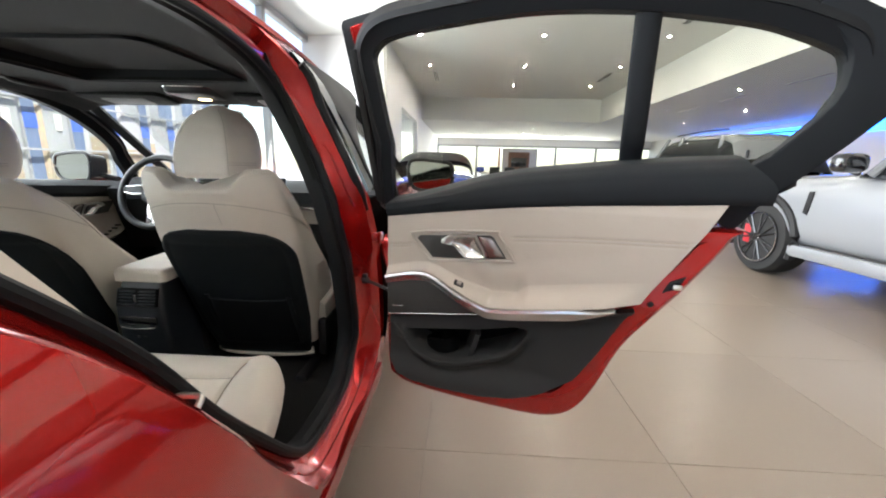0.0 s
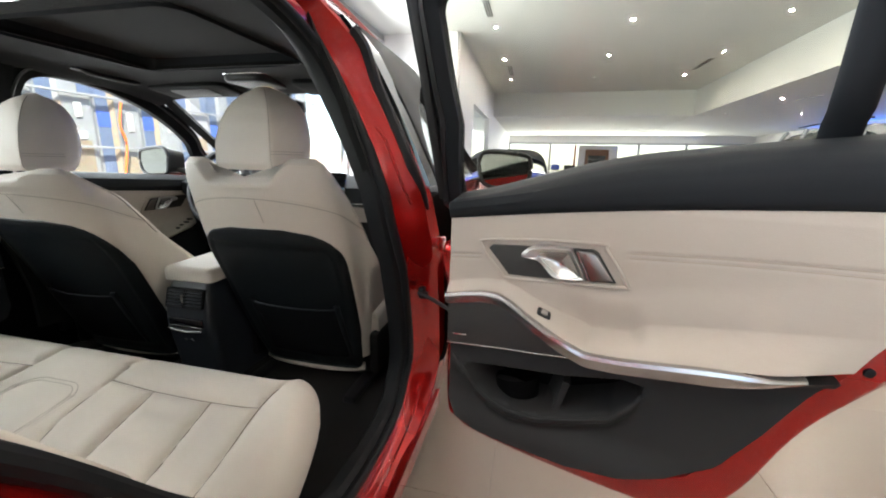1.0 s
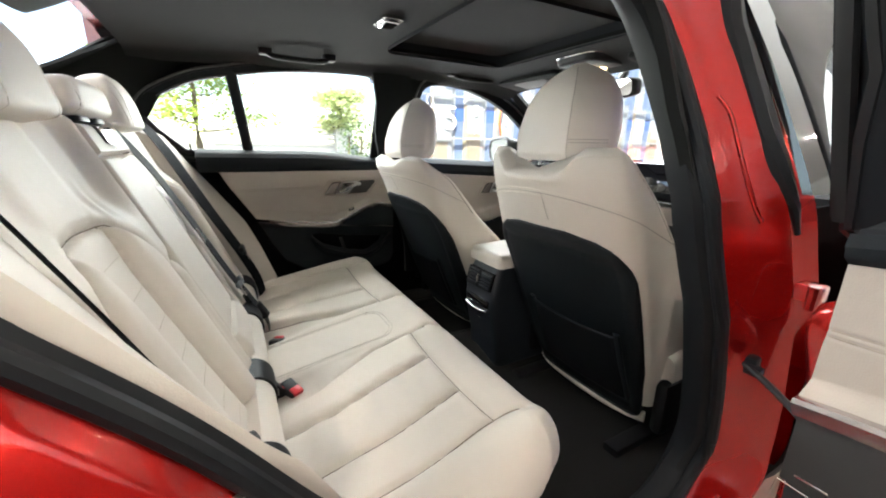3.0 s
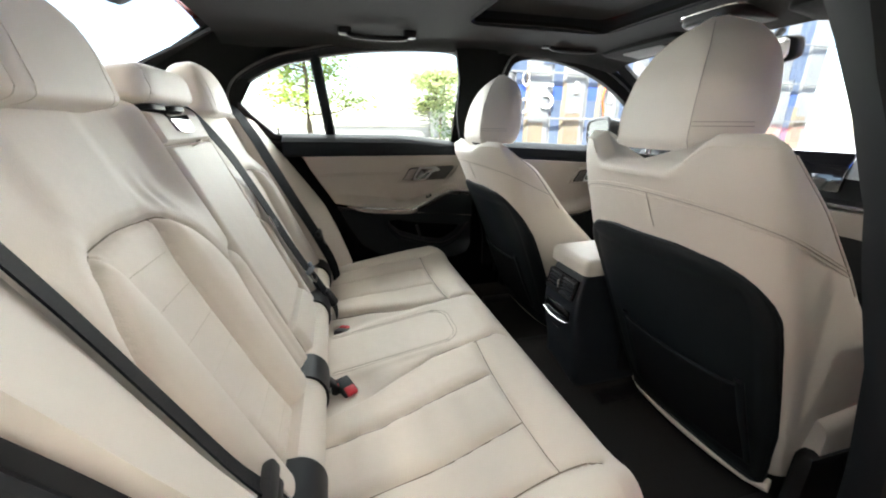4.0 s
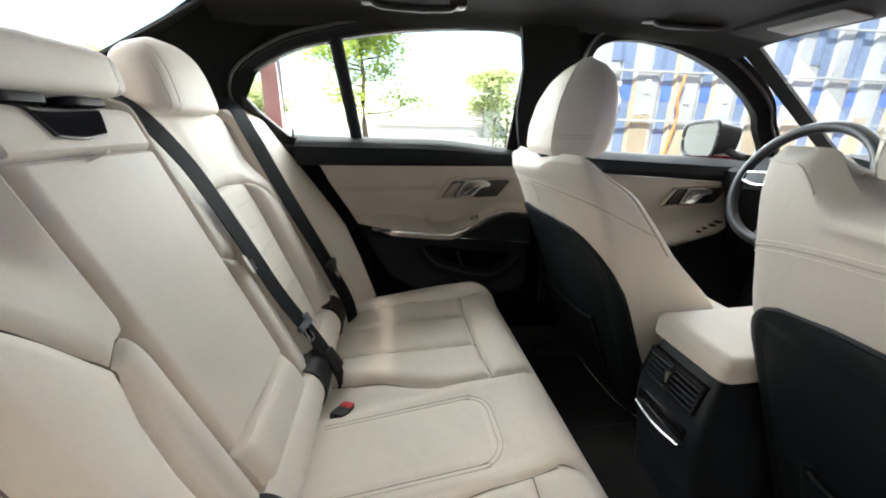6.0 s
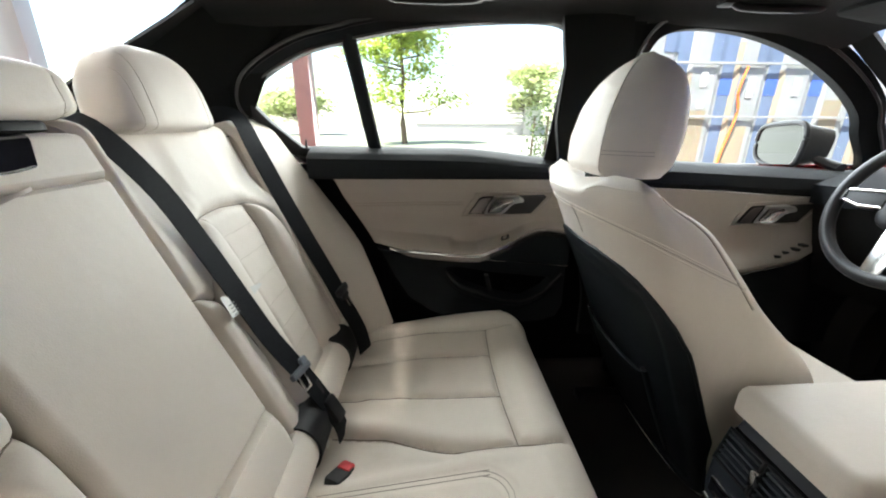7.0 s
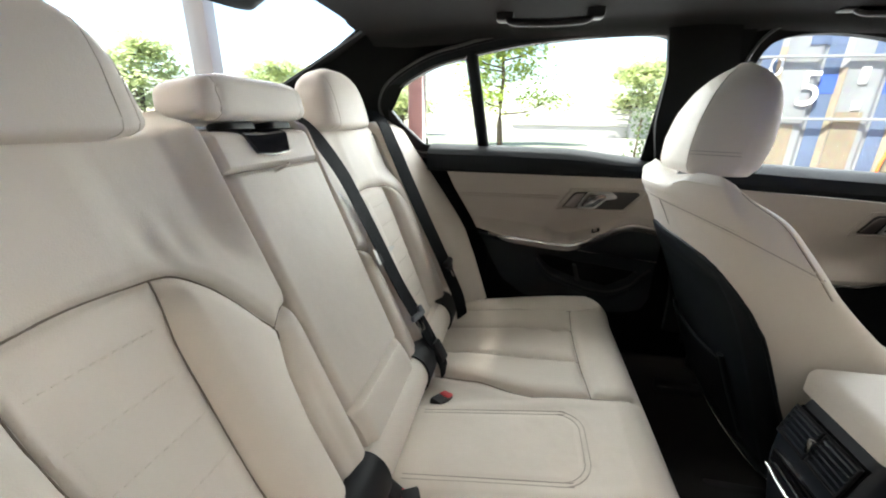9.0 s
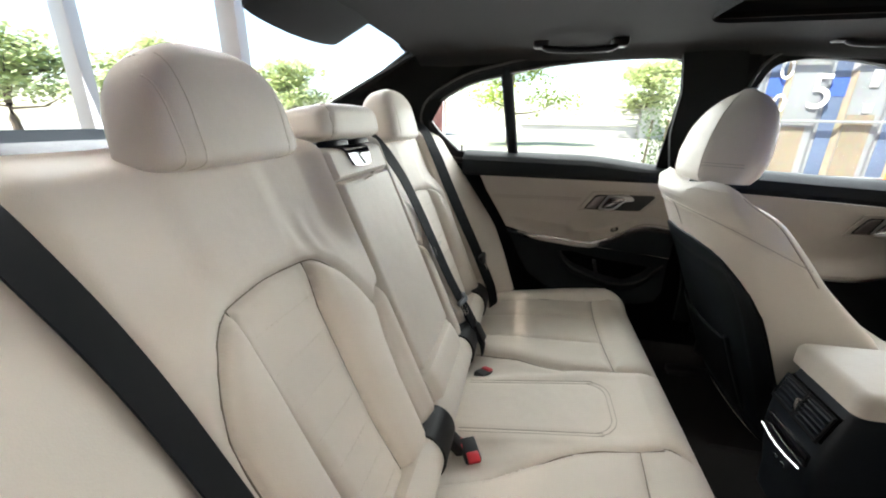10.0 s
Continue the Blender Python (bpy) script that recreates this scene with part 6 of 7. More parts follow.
for sign in (1, -1):
    piece("rear_pillar_trim", quarter_trim(sign), LINER, cabin)
    piece("middle_pillar_trim", slab(lambda u, v: (sign * (post_x(0.35 + 1.0 * v) - lerp_table([(0.35, 0.062), (0.82, 0.056), (1.0, 0.040), (1.15, 0.022), (1.35, 0.005)], 0.35 + 1.0 * v) - 0.018 * math.sin(math.pi * (0.18 + 0.64 * u))), lerp_table([(0.35, 1.005), (0.50, 1.005), (0.66, 0.975), (0.85, 0.900), (1.08, 0.840), (1.22, 0.835), (1.35, 0.80)], 0.35 + 1.0 * v) + 0.18 * u, 0.35 + 1.0 * v), 14, 24, (sign * 0.02, 0, 0)), LINER, cabin)
    piece("pillar_backing", slab(lambda u, v: (sign * (0.80 - 0.14 * v - 0.13 * u + 0.05 * u * v), -0.12 + 0.25 * v - 0.50 * u + 0.33 * u * v, 0.99 + 0.375 * v + 0.04 * u - 0.035 * u * v), 10, 10, (sign * 0.012, 0, 0.01)), LINER, cabin)
    piece("front_pillar_trim", slab(lambda u, v: (sign * (0.63 + 0.17 * v - 0.05 * u), 1.50 + 0.68 * v + 0.03 * u, 1.335 - 0.36 * v - 0.01 * u), 8, 16, (sign * 0.03, 0.03, 0.02)), LINER, cabin)
piece("pillar_gap_cover", slab(lambda u, v: (-0.735 + 0.06 * v, -0.05 + 0.30 * u, 1.255 + 0.09 * v + 0.02 * u), 6, 4, (-0.008, 0, 0.004)), LINER, cabin)
piece("pillar_panel", slab(lambda u, v: (-0.83 + 0.433 * (0.47 * v), 0.84 + 0.19 * u, 0.90 + 0.47 * v), 4, 6, (-0.01, 0, 0)), LINER, cabin)
piece("roof_side_panel", slab(lambda u, v: (-0.54 - 0.20 * u, -0.10 + 1.73 * v, 1.392 - 0.03 * u - 0.06 * (abs(v - 0.45) * 1.9) ** 3), 4, 12, (0, 0, 0.008)), LINER, cabin)
piece("shelf", slab(lambda u, v: (-0.64 + 1.28 * u, -0.06 - 0.54 * v, 1.040 + 0.032 * v + 0.016 * step(0.85, 1.0, v)), 24, 12, (0, 0, -0.03)), SHELF, cabin, "blue-grey parcel shelf")
for sx in (1, -1):
    piece("shelf_speaker", moved(prism(rounded(0.26, 0.13, 0.05), 0, 0.006, 0.003), Matrix.Translation((sx * 0.36, -0.30, 1.066)) @ pose(0, 0, 0, -5, 0, 0)), MESH_GREY, cabin)
piece("brake_lamp_housing", slab(lambda u, v: (-0.17 + 0.34 * u, -0.035 - 0.105 * v, 1.350 - 0.022 * math.sin(math.pi * u) ** 0.6 * math.sin(math.pi * min(1, 0.15 + 0.6 * v)) - 0.052 * v), 20, 10, (0, 0, 0.02)), SOFT_BLACK, cabin, "olive black high brake lamp housing")


def rear_pane(u, v):
    w = 0.565 + 0.065 * v
    return ((-w + 2 * w * u), -0.045 - 0.565 * v, 1.350 - 0.280 * v + 0.012 * math.sin(math.pi * v))


piece("rear_window_pane", grid(rear_pane, 12, 12), GLASS, cabin).visible_shadow = False
piece("windscreen", slab(lambda u, v: ((-0.58 - 0.14 * v + (1.16 + 0.28 * v) * u), 1.60 + 0.72 * v, 1.345 - 0.37 * v + 0.02 * math.sin(math.pi * v)), 12, 12, (0, 0.002, 0.003)), GLASS, cabin).visible_shadow = False
piece("floor_carpet", slab(lambda u, v: (-0.86 + 1.66 * u, 0.15 + 1.95 * v, 0.205 + 0.06 * math.exp(-((u - 0.5) / 0.09) ** 2) + 0.012 * math.sin(3 * v)), 40, 20, (0, 0, -0.02)), CARPET, cabin, "black carpet floor")
piece("bench_base", box((0, 0.58, 0.30), (1.28, 0.18, 0.20), 0.02), CARPET, cabin)
piece("sill_trim", slab(lambda u, v: (0.715 + 0.065 * u, 0.42 + 0.60 * v, 0.31 - 0.05 * (1 - u) ** 2 - 0.01 * u), 8, 16, (0, 0, -0.03)), BLACK, cabin, "black plastic sill trim")
piece("cabin_back_panel", slab(lambda u, v: (-0.70 + 1.40 * u, -0.16 + 0.10 * (1 - v), 0.30 + 0.74 * v), 6, 6, (0, -0.02, 0)), CARPET, cabin)
piece("left_side_lining", box((-0.800, 0.92, 0.525), (0.012, 2.3, 0.69), 0.003), DEEP_BLACK, cabin)
piece("right_side_lining", box((0.800, 1.60, 0.55), (0.012, 0.92, 0.74), 0.003), DEEP_BLACK, cabin)
piece("rear_side_lining", box((0.745, -0.10, 0.62), (0.012, 0.30, 0.80), 0.003), DEEP_BLACK, cabin)
piece("rear_side_lining", box((-0.785, 0.02, 0.62), (0.012, 0.62, 0.66), 0.003), DEEP_BLACK, cabin)
piece("footwell_wall", box((0, 2.12, 0.50), (1.5, 0.04, 0.62), 0.01), CARPET, cabin)


def grab_handle(x, y0, y1, z):
    s = 1 if x > 0 else -1
    g = thing("grab_handle", "black roof grab handle folded up over the window", "grab handle", (x, (y0 + y1) / 2, z), "roof grab handles")
    mid = (y0 + y1) / 2
    piece("grip", tube(smooth([(x, y0, z + 0.010), (x - s * 0.012, y0 + 0.018, z - 0.010), (x - s * 0.020, y0 + 0.05, z - 0.016), (x - s * 0.022, mid, z - 0.018), (x - s * 0.020, y1 - 0.05, z - 0.016), (x - s * 0.012, y1 - 0.018, z - 0.010), (x, y1, z + 0.010)], 42), 0.0125, 12, flat=0.75), BLACK, g)
    for y in (y0, y1):
        piece("mount", box((x, y, z + 0.006), (0.044, 0.046, 0.030), 0.009), BLACK, g)
    return g


grab_handle(-0.50, 0.368, 0.592, 1.340)
grab_handle(-0.57, 1.178, 1.418, 1.352)
grab_handle(0.60, 1.22, 1.45, 1.340)

dome = thing("dome_lamp", "chrome framed rear dome lamp in the roof lining", "lamp", (0, 0.64, 1.36))
piece("lamp_frame", moved(prism(rounded(0.095, 0.060, 0.012), -0.012, 0, 0.0), Matrix.Translation((0, 0.64, 1.352)) @ pose(0, 0, 0, 180, 0, 0)), CHROME, dome)
piece("lamp_lens", moved(prism(rounded(0.070, 0.040, 0.008), 0, 0.004, 0.001), Matrix.Translation((0, 0.64, 1.350)) @ pose(0, 0, 0, 180, 0, 0)), MIRROR, dome, "clear lamp lens")

ohc = thing("overhead_console", "black overhead console with chrome edge and warm reading lamp", "console", (0, 1.40, 1.36))
piece("console_shell", moved(prism(rounded(0.19, 0.20, 0.04), 0, 0.030, 0.012, 3), Matrix.Translation((0, 1.45, 1.355)) @ pose(0, 0, 0, 180, 0, 0)), BLACK, ohc)
piece("chrome_edge", tube([(x, 1.45 + y, 1.352) for x, y in rounded(0.195, 0.205, 0.04)], 0.004, 8, closed=True), CHROME, ohc)
piece("reading_lamp", moved(prism(rounded(0.05, 0.03, 0.008), 0, 0.004, 0), Matrix.Translation((0.0, 1.50, 1.324)) @ pose(0, 0, 0, 180, 0, 0)), glow("reading_lamp_lens", (1.0, 0.75, 0.4), 3.0), ohc, "warm glowing reading lamp")

for s in (-1, 1):
    vis = thing("sun_visor", "dark grey sun visor folded against the roof", "sun visor", (s * 0.36, 1.52, 1.33), "sun visors")
    piece("visor_panel", moved(prism(rounded(0.40, 0.15, 0.03), 0, 0.016, 0.006), Matrix.Translation((s * 0.36, 1.50, 1.330)) @ pose(0, 0, 0, 172, 0, 0)), LINER, vis)
    piece("visor_mirror_cover", moved(prism(rounded(0.20, 0.085, 0.01), 0, 0.003, 0.001), Matrix.Translation((s * 0.36, 1.50, 1.312)) @ pose(0, 0, 0, 172, 0, 0)), material("grey_visor_cover", (0.20, 0.20, 0.20), 0.6), vis, "pale grey mirror cover")

rvm = thing("rear_view_mirror", "black framed rear view mirror below the roof", "mirror", (0, 1.60, 1.28))
piece("mirror_shell", moved(pillow(0.24, 0.075, 0.05, 0.4, 0.5), pose(0, 1.585, 1.255, 8, 0, 0)), BLACK, rvm)
piece("mirror_pane", moved(prism(rounded(0.215, 0.058, 0.02), 0, 0.002, 0), pose(0, 1.560, 1.253, 98, 0, 0)), MIRROR, rvm)
piece("mirror_arm", tube([(0, 1.60, 1.265), (0, 1.66, 1.325)], 0.012, 10), BLACK, rvm)

# ---- dashboard and steering wheel ----
dash = thing("dashboard", "black dashboard with metal trim line and wide screen", "dashboard", (0, 1.95, 0.85))


def dash_top(u, v):
    x = -0.74 + 1.48 * u
    return (x, 1.76 + 0.52 * v - 0.05 * (2 * u - 1) ** 2, 0.895 + 0.055 * math.sin(math.pi * min(1, v * 1.2)) + 0.04 * math.exp(-((x + 0.37) / 0.17) ** 2))


piece("dash_top", slab(dash_top, 40, 16, (0, 0, -0.06)), SOFT_BLACK, dash)
piece("dash_front", slab(lambda u, v: (-0.74 + 1.48 * u, 1.76 - 0.05 * (2 * u - 1) ** 2 + 0.10 * (1 - v), 0.55 + 0.33 * v), 30, 12, (0, 0.05, 0)), BLACK, dash)
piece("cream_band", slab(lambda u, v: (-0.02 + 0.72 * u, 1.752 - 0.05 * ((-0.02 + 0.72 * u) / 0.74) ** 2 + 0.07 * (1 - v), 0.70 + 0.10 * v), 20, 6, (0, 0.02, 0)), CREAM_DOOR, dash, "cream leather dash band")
piece("trim_line", tube([(-0.02 + 0.72 * k / 12, 1.748 - 0.05 * ((-0.02 + 0.72 * k / 12) / 0.74) ** 2, 0.815) for k in range(13)], 0.009, 8), TRIM_METAL, dash, "brushed metal dash trim")
piece("screen", moved(box((0, 0, 0), (0.28, 0.018, 0.115), 0.006), pose(0.10, 1.725, 0.915, -12, 0, 0)), GLOSS_BLACK, dash, "gloss black infotainment screen")
piece("instrument_hood", slab(lambda u, v: (-0.53 + 0.31 * u, 1.70 + 0.12 * v, 0.955 + 0.03 * math.sin(math.pi * u)), 12, 5, (0, 0, -0.015)), SOFT_BLACK, dash)
piece("instrument_screen", moved(box((0, 0, 0), (0.28, 0.015, 0.11), 0.004), pose(-0.375, 1.765, 0.895, -15, 0, 0)), GLOSS_BLACK, dash)

sw = thing("steering_wheel", "black leather three-spoke steering wheel with metal inlays", "steering wheel", (-0.372, 1.60, 0.89))
SWM = pose(-0.372, 1.60, 0.893, 68, 0, 0)
piece("wheel_rim", moved(tube([(0.183 * math.cos(2 * math.pi * k / 56), 0.183 * math.sin(2 * math.pi * k / 56), 0) for k in range(56)], 0.0165, 14, closed=True), SWM), leather("black_wheel_leather", (0.020, 0.020, 0.022), 0.4), sw)
piece("hub", moved(pillow(0.15, 0.05, 0.13, 0.6, 0.6), SWM @ pose(0, 0.0, -0.005, 0, 0, 0)), BLACK, sw)
for s in (-1, 1):
    piece("spoke", moved(prism([(s * 0.060, 0.028), (s * 0.172, 0.020), (s * 0.172, -0.012), (s * 0.120, -0.022), (s * 0.055, -0.020)], -0.012, 0.012, 0.005), SWM), BLACK, sw)
    piece("spoke_inlay", moved(tube([(s * 0.064, 0.026, 0.012), (s * 0.160, 0.018, 0.010), (s * 0.160, -0.010, 0.010), (s * 0.118, -0.020, 0.011), (s * 0.064, -0.016, 0.012)], 0.005, 8, closed=True), SWM), CHROME, sw, "satin metal spoke inlay")
piece("lower_spoke", moved(prism([(-0.030, -0.045), (0.030, -0.045), (0.022, -0.172), (-0.022, -0.172)], -0.010, 0.010, 0.004), SWM), CHROME, sw, "satin metal lower spoke")
badge = piece("hub_badge", moved(disc((0, 0.006, 0.020), 0.027, 0.006, n=32, bevel=0.002), SWM), CHROME, sw, "round metal rimmed badge")
own(part("badge_field", moved(join(prism([(0, 0)] + [(0.019 * math.cos(radians(a)), 0.019 * math.sin(radians(a))) for a in range(0, 91, 15)], 0, 0.001, 0), prism([(0, 0)] + [(0.019 * math.cos(radians(a)), 0.019 * math.sin(radians(a))) for a in range(180, 271, 15)], 0, 0.001, 0)), SWM @ pose(0, 0.006, 0.0262)), material("badge_blue", (0.05, 0.22, 0.55), 0.3)), badge)
piece("column", moved(tube([(0, 0, -0.02), (0, 0.02, -0.20)], 0.05, 14), SWM), BLACK, sw)


# ---- showroom ----
H = 4.2
floor = part("floor", slab(lambda u, v: (-2.95 + 18.2 * u, -7.0 + 37.0 * v, -0.004), 3, 3, (0, 0, -0.1)), GROUT, None, smooth=0)
tagged(floor, "beige-grey polished floor tiles of the showroom", "floor", kind="structure")

TS = 0.90
far_tiles = []
tile_mesh = None
tile_geo = box((0, 0, 0), (TS - 0.0016, TS - 0.0016, 0.012), 0.0006, 1)
for i in range(-5, 16):
    for j in range(-9, 33):
        cx_, cy_ = 1.07 + (i + 0.5) * TS, 0.97 + (j - 0.5) * TS
        if not (-2.9 < cx_ < 15.2 and -6.9 < cy_ < 29.9):
            continue
        if 0.2 < cx_ < 8.0 and -1.6 < cy_ < 9.5:
            if tile_mesh is None:
                t0 = part("floor_tile", tile_geo, FLOOR_TILE, None, smooth=0)
                tile_mesh = t0.data
            else:
                t0 = new("floor_tile", tile_mesh)
            t0.parent = floor
            t0.location = (cx_, cy_, -0.006)
        else:
            far_tiles.append(([(cx_ + x, cy_ + y, z - 0.006) for x, y, z in tile_geo[0]], tile_geo[1]))
tagged(part("floor_tiles", join(*far_tiles), FLOOR_TILE, floor, smooth=0), "beige-grey floor tiles", kind="stuff")


def structure(name, geo, mat, label, category, smooth=0):
    ob = part(name, geo, mat, None, smooth=smooth)
    return tagged(ob, label, category, kind="structure")


# main ceiling, its fascias, and the lower ceilings beyond
structure("ceiling", join(box((2.65, 5.75, H + 0.06), (11.1, 25.5, 0.12), 0), moved(box((3.98, 0, 3.26), (7.96, 37.2, 0.12), 0), pose(7.24, 11.5, 0, 0, 0, -2.0)), box((2.65, 24.3, 3.266), (11.1, 11.4, 0.12), 0)), CEIL, "white painted showroom ceiling", "ceiling")
structure("ceiling_fascia_side", moved(box((0, 0, 3.735), (0.09, 37.2, 1.10), 0), pose(7.24, 11.5, 0, 0, 0, -2.0)), CEIL, "white ceiling step with straight edge", "fascia")
structure("ceiling_fascia_far", box((2.65, 18.56, 3.735), (11.0, 0.09, 1.10), 0), CEIL, "white ceiling step with straight edge", "fascia")
structure("wall_right", box((15.3, 11.5, 1.6), (0.2, 37.2, 3.4), 0), WALL, "white showroom wall washed in blue light", "wall")
# back wall is out of view, added to keep light off the open door
structure("unseen_wall_back", join(box((6.0, -7.1, 3.9), (18.5, 0.2, 0.9), 0), box((8.4, -7.1, 1.7), (13.6, 0.2, 3.5), 0)), WALL, "unseen white wall over and beside the back glazing, cuts light on the door", "wall")
structure("wall_left_far", join(box((-0.95, 11.3, 2.1), (0.2, 2.4, 4.3), 0), box((-0.95, 14.6, 3.55), (0.2, 4.3, 1.3), 0), box((-0.95, 14.6, 0.25), (0.2, 4.3, 0.5), 0), box((-0.95, 23.4, 2.1), (0.2, 13.2, 4.3), 0)), WALL, "pale grey wall with a window", "wall")
structure("wall_jog", box((-1.95, 10.1, 2.1), (2.1, 0.2, 4.3), 0), WALL, "white wall return", "wall")
structure("wall_far", join(box((6.5, 30.0, 2.95), (17.5, 0.2, 0.6), 0), box((6.5, 30.0, 0.2), (17.5, 0.2, 0.4), 0)), WALL, "white wall over the far windows", "wall")
cove = tagged(part("cove_light", box((15.17, 14.5, 2.78), (0.08, 19.0, 0.42), 0.01), BLUE_GLOW), "long glowing blue cove light on the wall", "light")

# downlights in rows
first_lamp = None
for x in (0.03, 3.03, 5.98):
    for y in (-1.65, 1.23, 4.11, 6.99, 9.88, 12.75, 15.62):
        if first_lamp is None:
            first_lamp = thing("downlight", "round recessed ceiling downlight, lit", "lamp", (x, y, H), "ceiling downlights")
            part("rim", ring((0, 0, -0.012), 0.036, 0.062, 0.014), WALL, first_lamp)
            part("lens", disc((0, 0, -0.006), 0.034, 0.004), LAMP, first_lamp, "warm glowing lens", 0)
        else:
            copy_thing(first_lamp, Matrix.Translation((x, y, H)))
for x, y in ((8.34, 10.7), (8.40, 14.4), (10.96, 14.2), (13.42, 14.05), (8.40, 18.0), (10.96, 18.0), (2.0, 22.0), (5.0, 22.0), (2.0, 25.5), (5.0, 25.5)):
    copy_thing(first_lamp, Matrix.Translation((x, y, 3.2)))


def ceiling_vent(x, y, z, length, mat=BLACK, gap=0.05):
    v = thing("ceiling_vent", "slotted ceiling air vent", "air vent", (x, y, z), "ceiling vents")
    for k in (-1, 0, 1):
        part("slot", box((gap * k, 0, -0.004), (0.02, length, 0.012), 0.002), mat, v)
    return v


ceiling_vent(-0.03, 8.5, H, 1.4)
ceiling_vent(0.12, 14.3, H, 1.4)
ceiling_vent(5.90, 8.4, H, 1.4)
ceiling_vent(6.0, 14.2, H, 1.35)
for y in (9.5, 11.95, 14.3):
    ceiling_vent(9.05, y, 3.2, 1.2, FRAME_GREY, 0.028)

# glazed fronts
def glazing(name, ax, lo, hi, at, bays, posts, z1=3.3):
    g = thing(name, "glazed showroom front with pale metal mullions", "window", (0, 0, 0), kind="structure")
    def bx(a, c, s, m, nm, lab=""):
        c2 = (at + c[1], a, c[2]) if ax == "x" else (a, at + c[1], c[2])
        s2 = (s[1], s[0], s[2]) if ax == "x" else s
        return piece(nm, box(c2, s2, 0.006), m, g, lab)
    for a, m, w in posts:
        bx(a, (0, 0, z1 / 2), (w, 0.14, z1), m, "mullion", "mauve brown painted post" if m is POST_MAUVE else "")
    bx((lo + hi) / 2, (0, 0, 0.06), (hi - lo, 0.12, 0.12), FRAME_GREY, "bottom_rail")
    bx((lo + hi) / 2, (0, 0, z1), (hi - lo, 0.14, 0.14), FRAME_GREY, "top_rail")
    return g


glazing("window_left", "x", -7.0, 10.0, -2.9, 8, [(-6.8, FRAME_GREY, 0.22), (-4.75, FRAME_GREY, 0.22), (-2.65, FRAME_GREY, 0.22), (-0.53, POST_MAUVE, 0.13), (7.8, FRAME_GREY, 0.13)], 4.1)
glazing("window_far", "y", -1.0, 15.2, 29.95, 8, [(k, FRAME_GREY, 0.16) for k in (-0.8, 2.2, 5.2, 8.2, 11.2, 14.2)], 2.65)
glazing("window_back", "y", -2.9, 1.6, -7.05, 2, [(k, FRAME_GREY, 0.18) for k in (-2.8, -0.6, 1.5)], 3.45)


# ---- parked cars ----
def suv(name, label, x, y, z=0.0, paint=WHITE_PAINT, group="white showroom cars"):
    """A tall car that heads along +y; (x, y) is under its left front wheel."""
    c = thing(name, label, "car", (x + 0.95, y - 1.4, 0), group)
    L0, L1 = -3.95, 0.95

    def sect(u, v):
        s = L0 + (L1 - L0) * v
        top = lerp_table([(-3.95, 0.98), (-3.75, 1.06), (-2.9, 1.09), (-0.9, 1.10), (-0.2, 1.06), (0.55, 0.98), (0.85, 0.86), (0.95, 0.70)], s)
        low = lerp_table([(-3.95, 0.42), (-3.6, 0.32), (0.5, 0.32), (0.95, 0.45)], s)
        half = lerp_table([(-3.95, 0.82), (-3.5, 0.97), (0.1, 0.99), (0.7, 0.90), (0.95, 0.72)], s)
        t = 2 * math.pi * u
        cc, ss = math.cos(t), math.sin(t)
        return (x + 0.97 + math.copysign(abs(cc) ** 0.36, cc) * half, y + s, (top + low) / 2 + math.copysign(abs(ss) ** 0.45, ss) * (top - low) / 2)
    piece("body", grid(sect, 56, 60, around=True, caps=True), paint, c)

    def house(u, v):
        s = -3.80 + 2.95 * v
        t = math.pi * (u * 1.0)
        top = lerp_table([(-3.80, 1.10), (-3.55, 1.66), (-3.2, 1.77), (-2.0, 1.81), (-1.4, 1.76), (-0.85, 1.10)], s)
        cc, ss = math.cos(t), math.sin(t)
        hx = math.copysign(abs(cc) ** 0.30, cc) * (0.93 - 0.19 * abs(ss) ** 2.2)
        return (x + 0.97 + hx, y + s, 1.03 + (top - 1.03) * abs(ss) ** 0.55)
    piece("glasshouse", grid(house, 40, 50, caps=False), DARK_GLASS, c, "dark tinted windows")
    def roof(u, v):
        px, py, pz = house(0.28 + 0.44 * u, 0.03 + 0.76 * v)
        return (x + 0.97 + (px - x - 0.97) * 1.012, py, pz + 0.010)
    piece("roof", slab(roof, 30, 30, (0, 0, -0.008)), paint, c)
    for s in (-1, 1):
        piece("roof_rail", tube([(x + 0.97 + s * 0.66, y - 3.3 + 1.7 * k / 10, 1.838 + 0.02 * math.sin(math.pi * k / 10)) for k in range(11)], 0.014, 8), BLACK, c)
        for yy, z0, z1, y1 in ((-3.55, 1.06, 1.72, -3.30), (-2.05, 1.06, 1.78, -2.0), (-0.95, 1.06, 1.76, -1.45)):
            piece("pillar", tube([(x + 0.97 + s * 0.945, y + yy, z0), (x + 0.97 + s * 0.75, y + y1, z1)], 0.035, 8), paint, c)
        mr = piece("wing_mirror", moved(pillow(0.24, 0.16, 0.14, 0.6, 0.6), pose(x + 0.97 + s * 1.10, y - 0.92, 1.15)), GLOSS_BLACK, c)
        own(part("mirror_base", tube([(x + 0.97 + s * 0.95, y - 0.85, 1.07), (x + 0.97 + s * 1.08, y - 0.90, 1.10)], 0.025, 8), BLACK), mr)
        piece("side_sill", box((x + 0.97 + s * 0.97, y - 1.5, 0.33), (0.10, 2.2, 0.12), 0.03), paint, c)
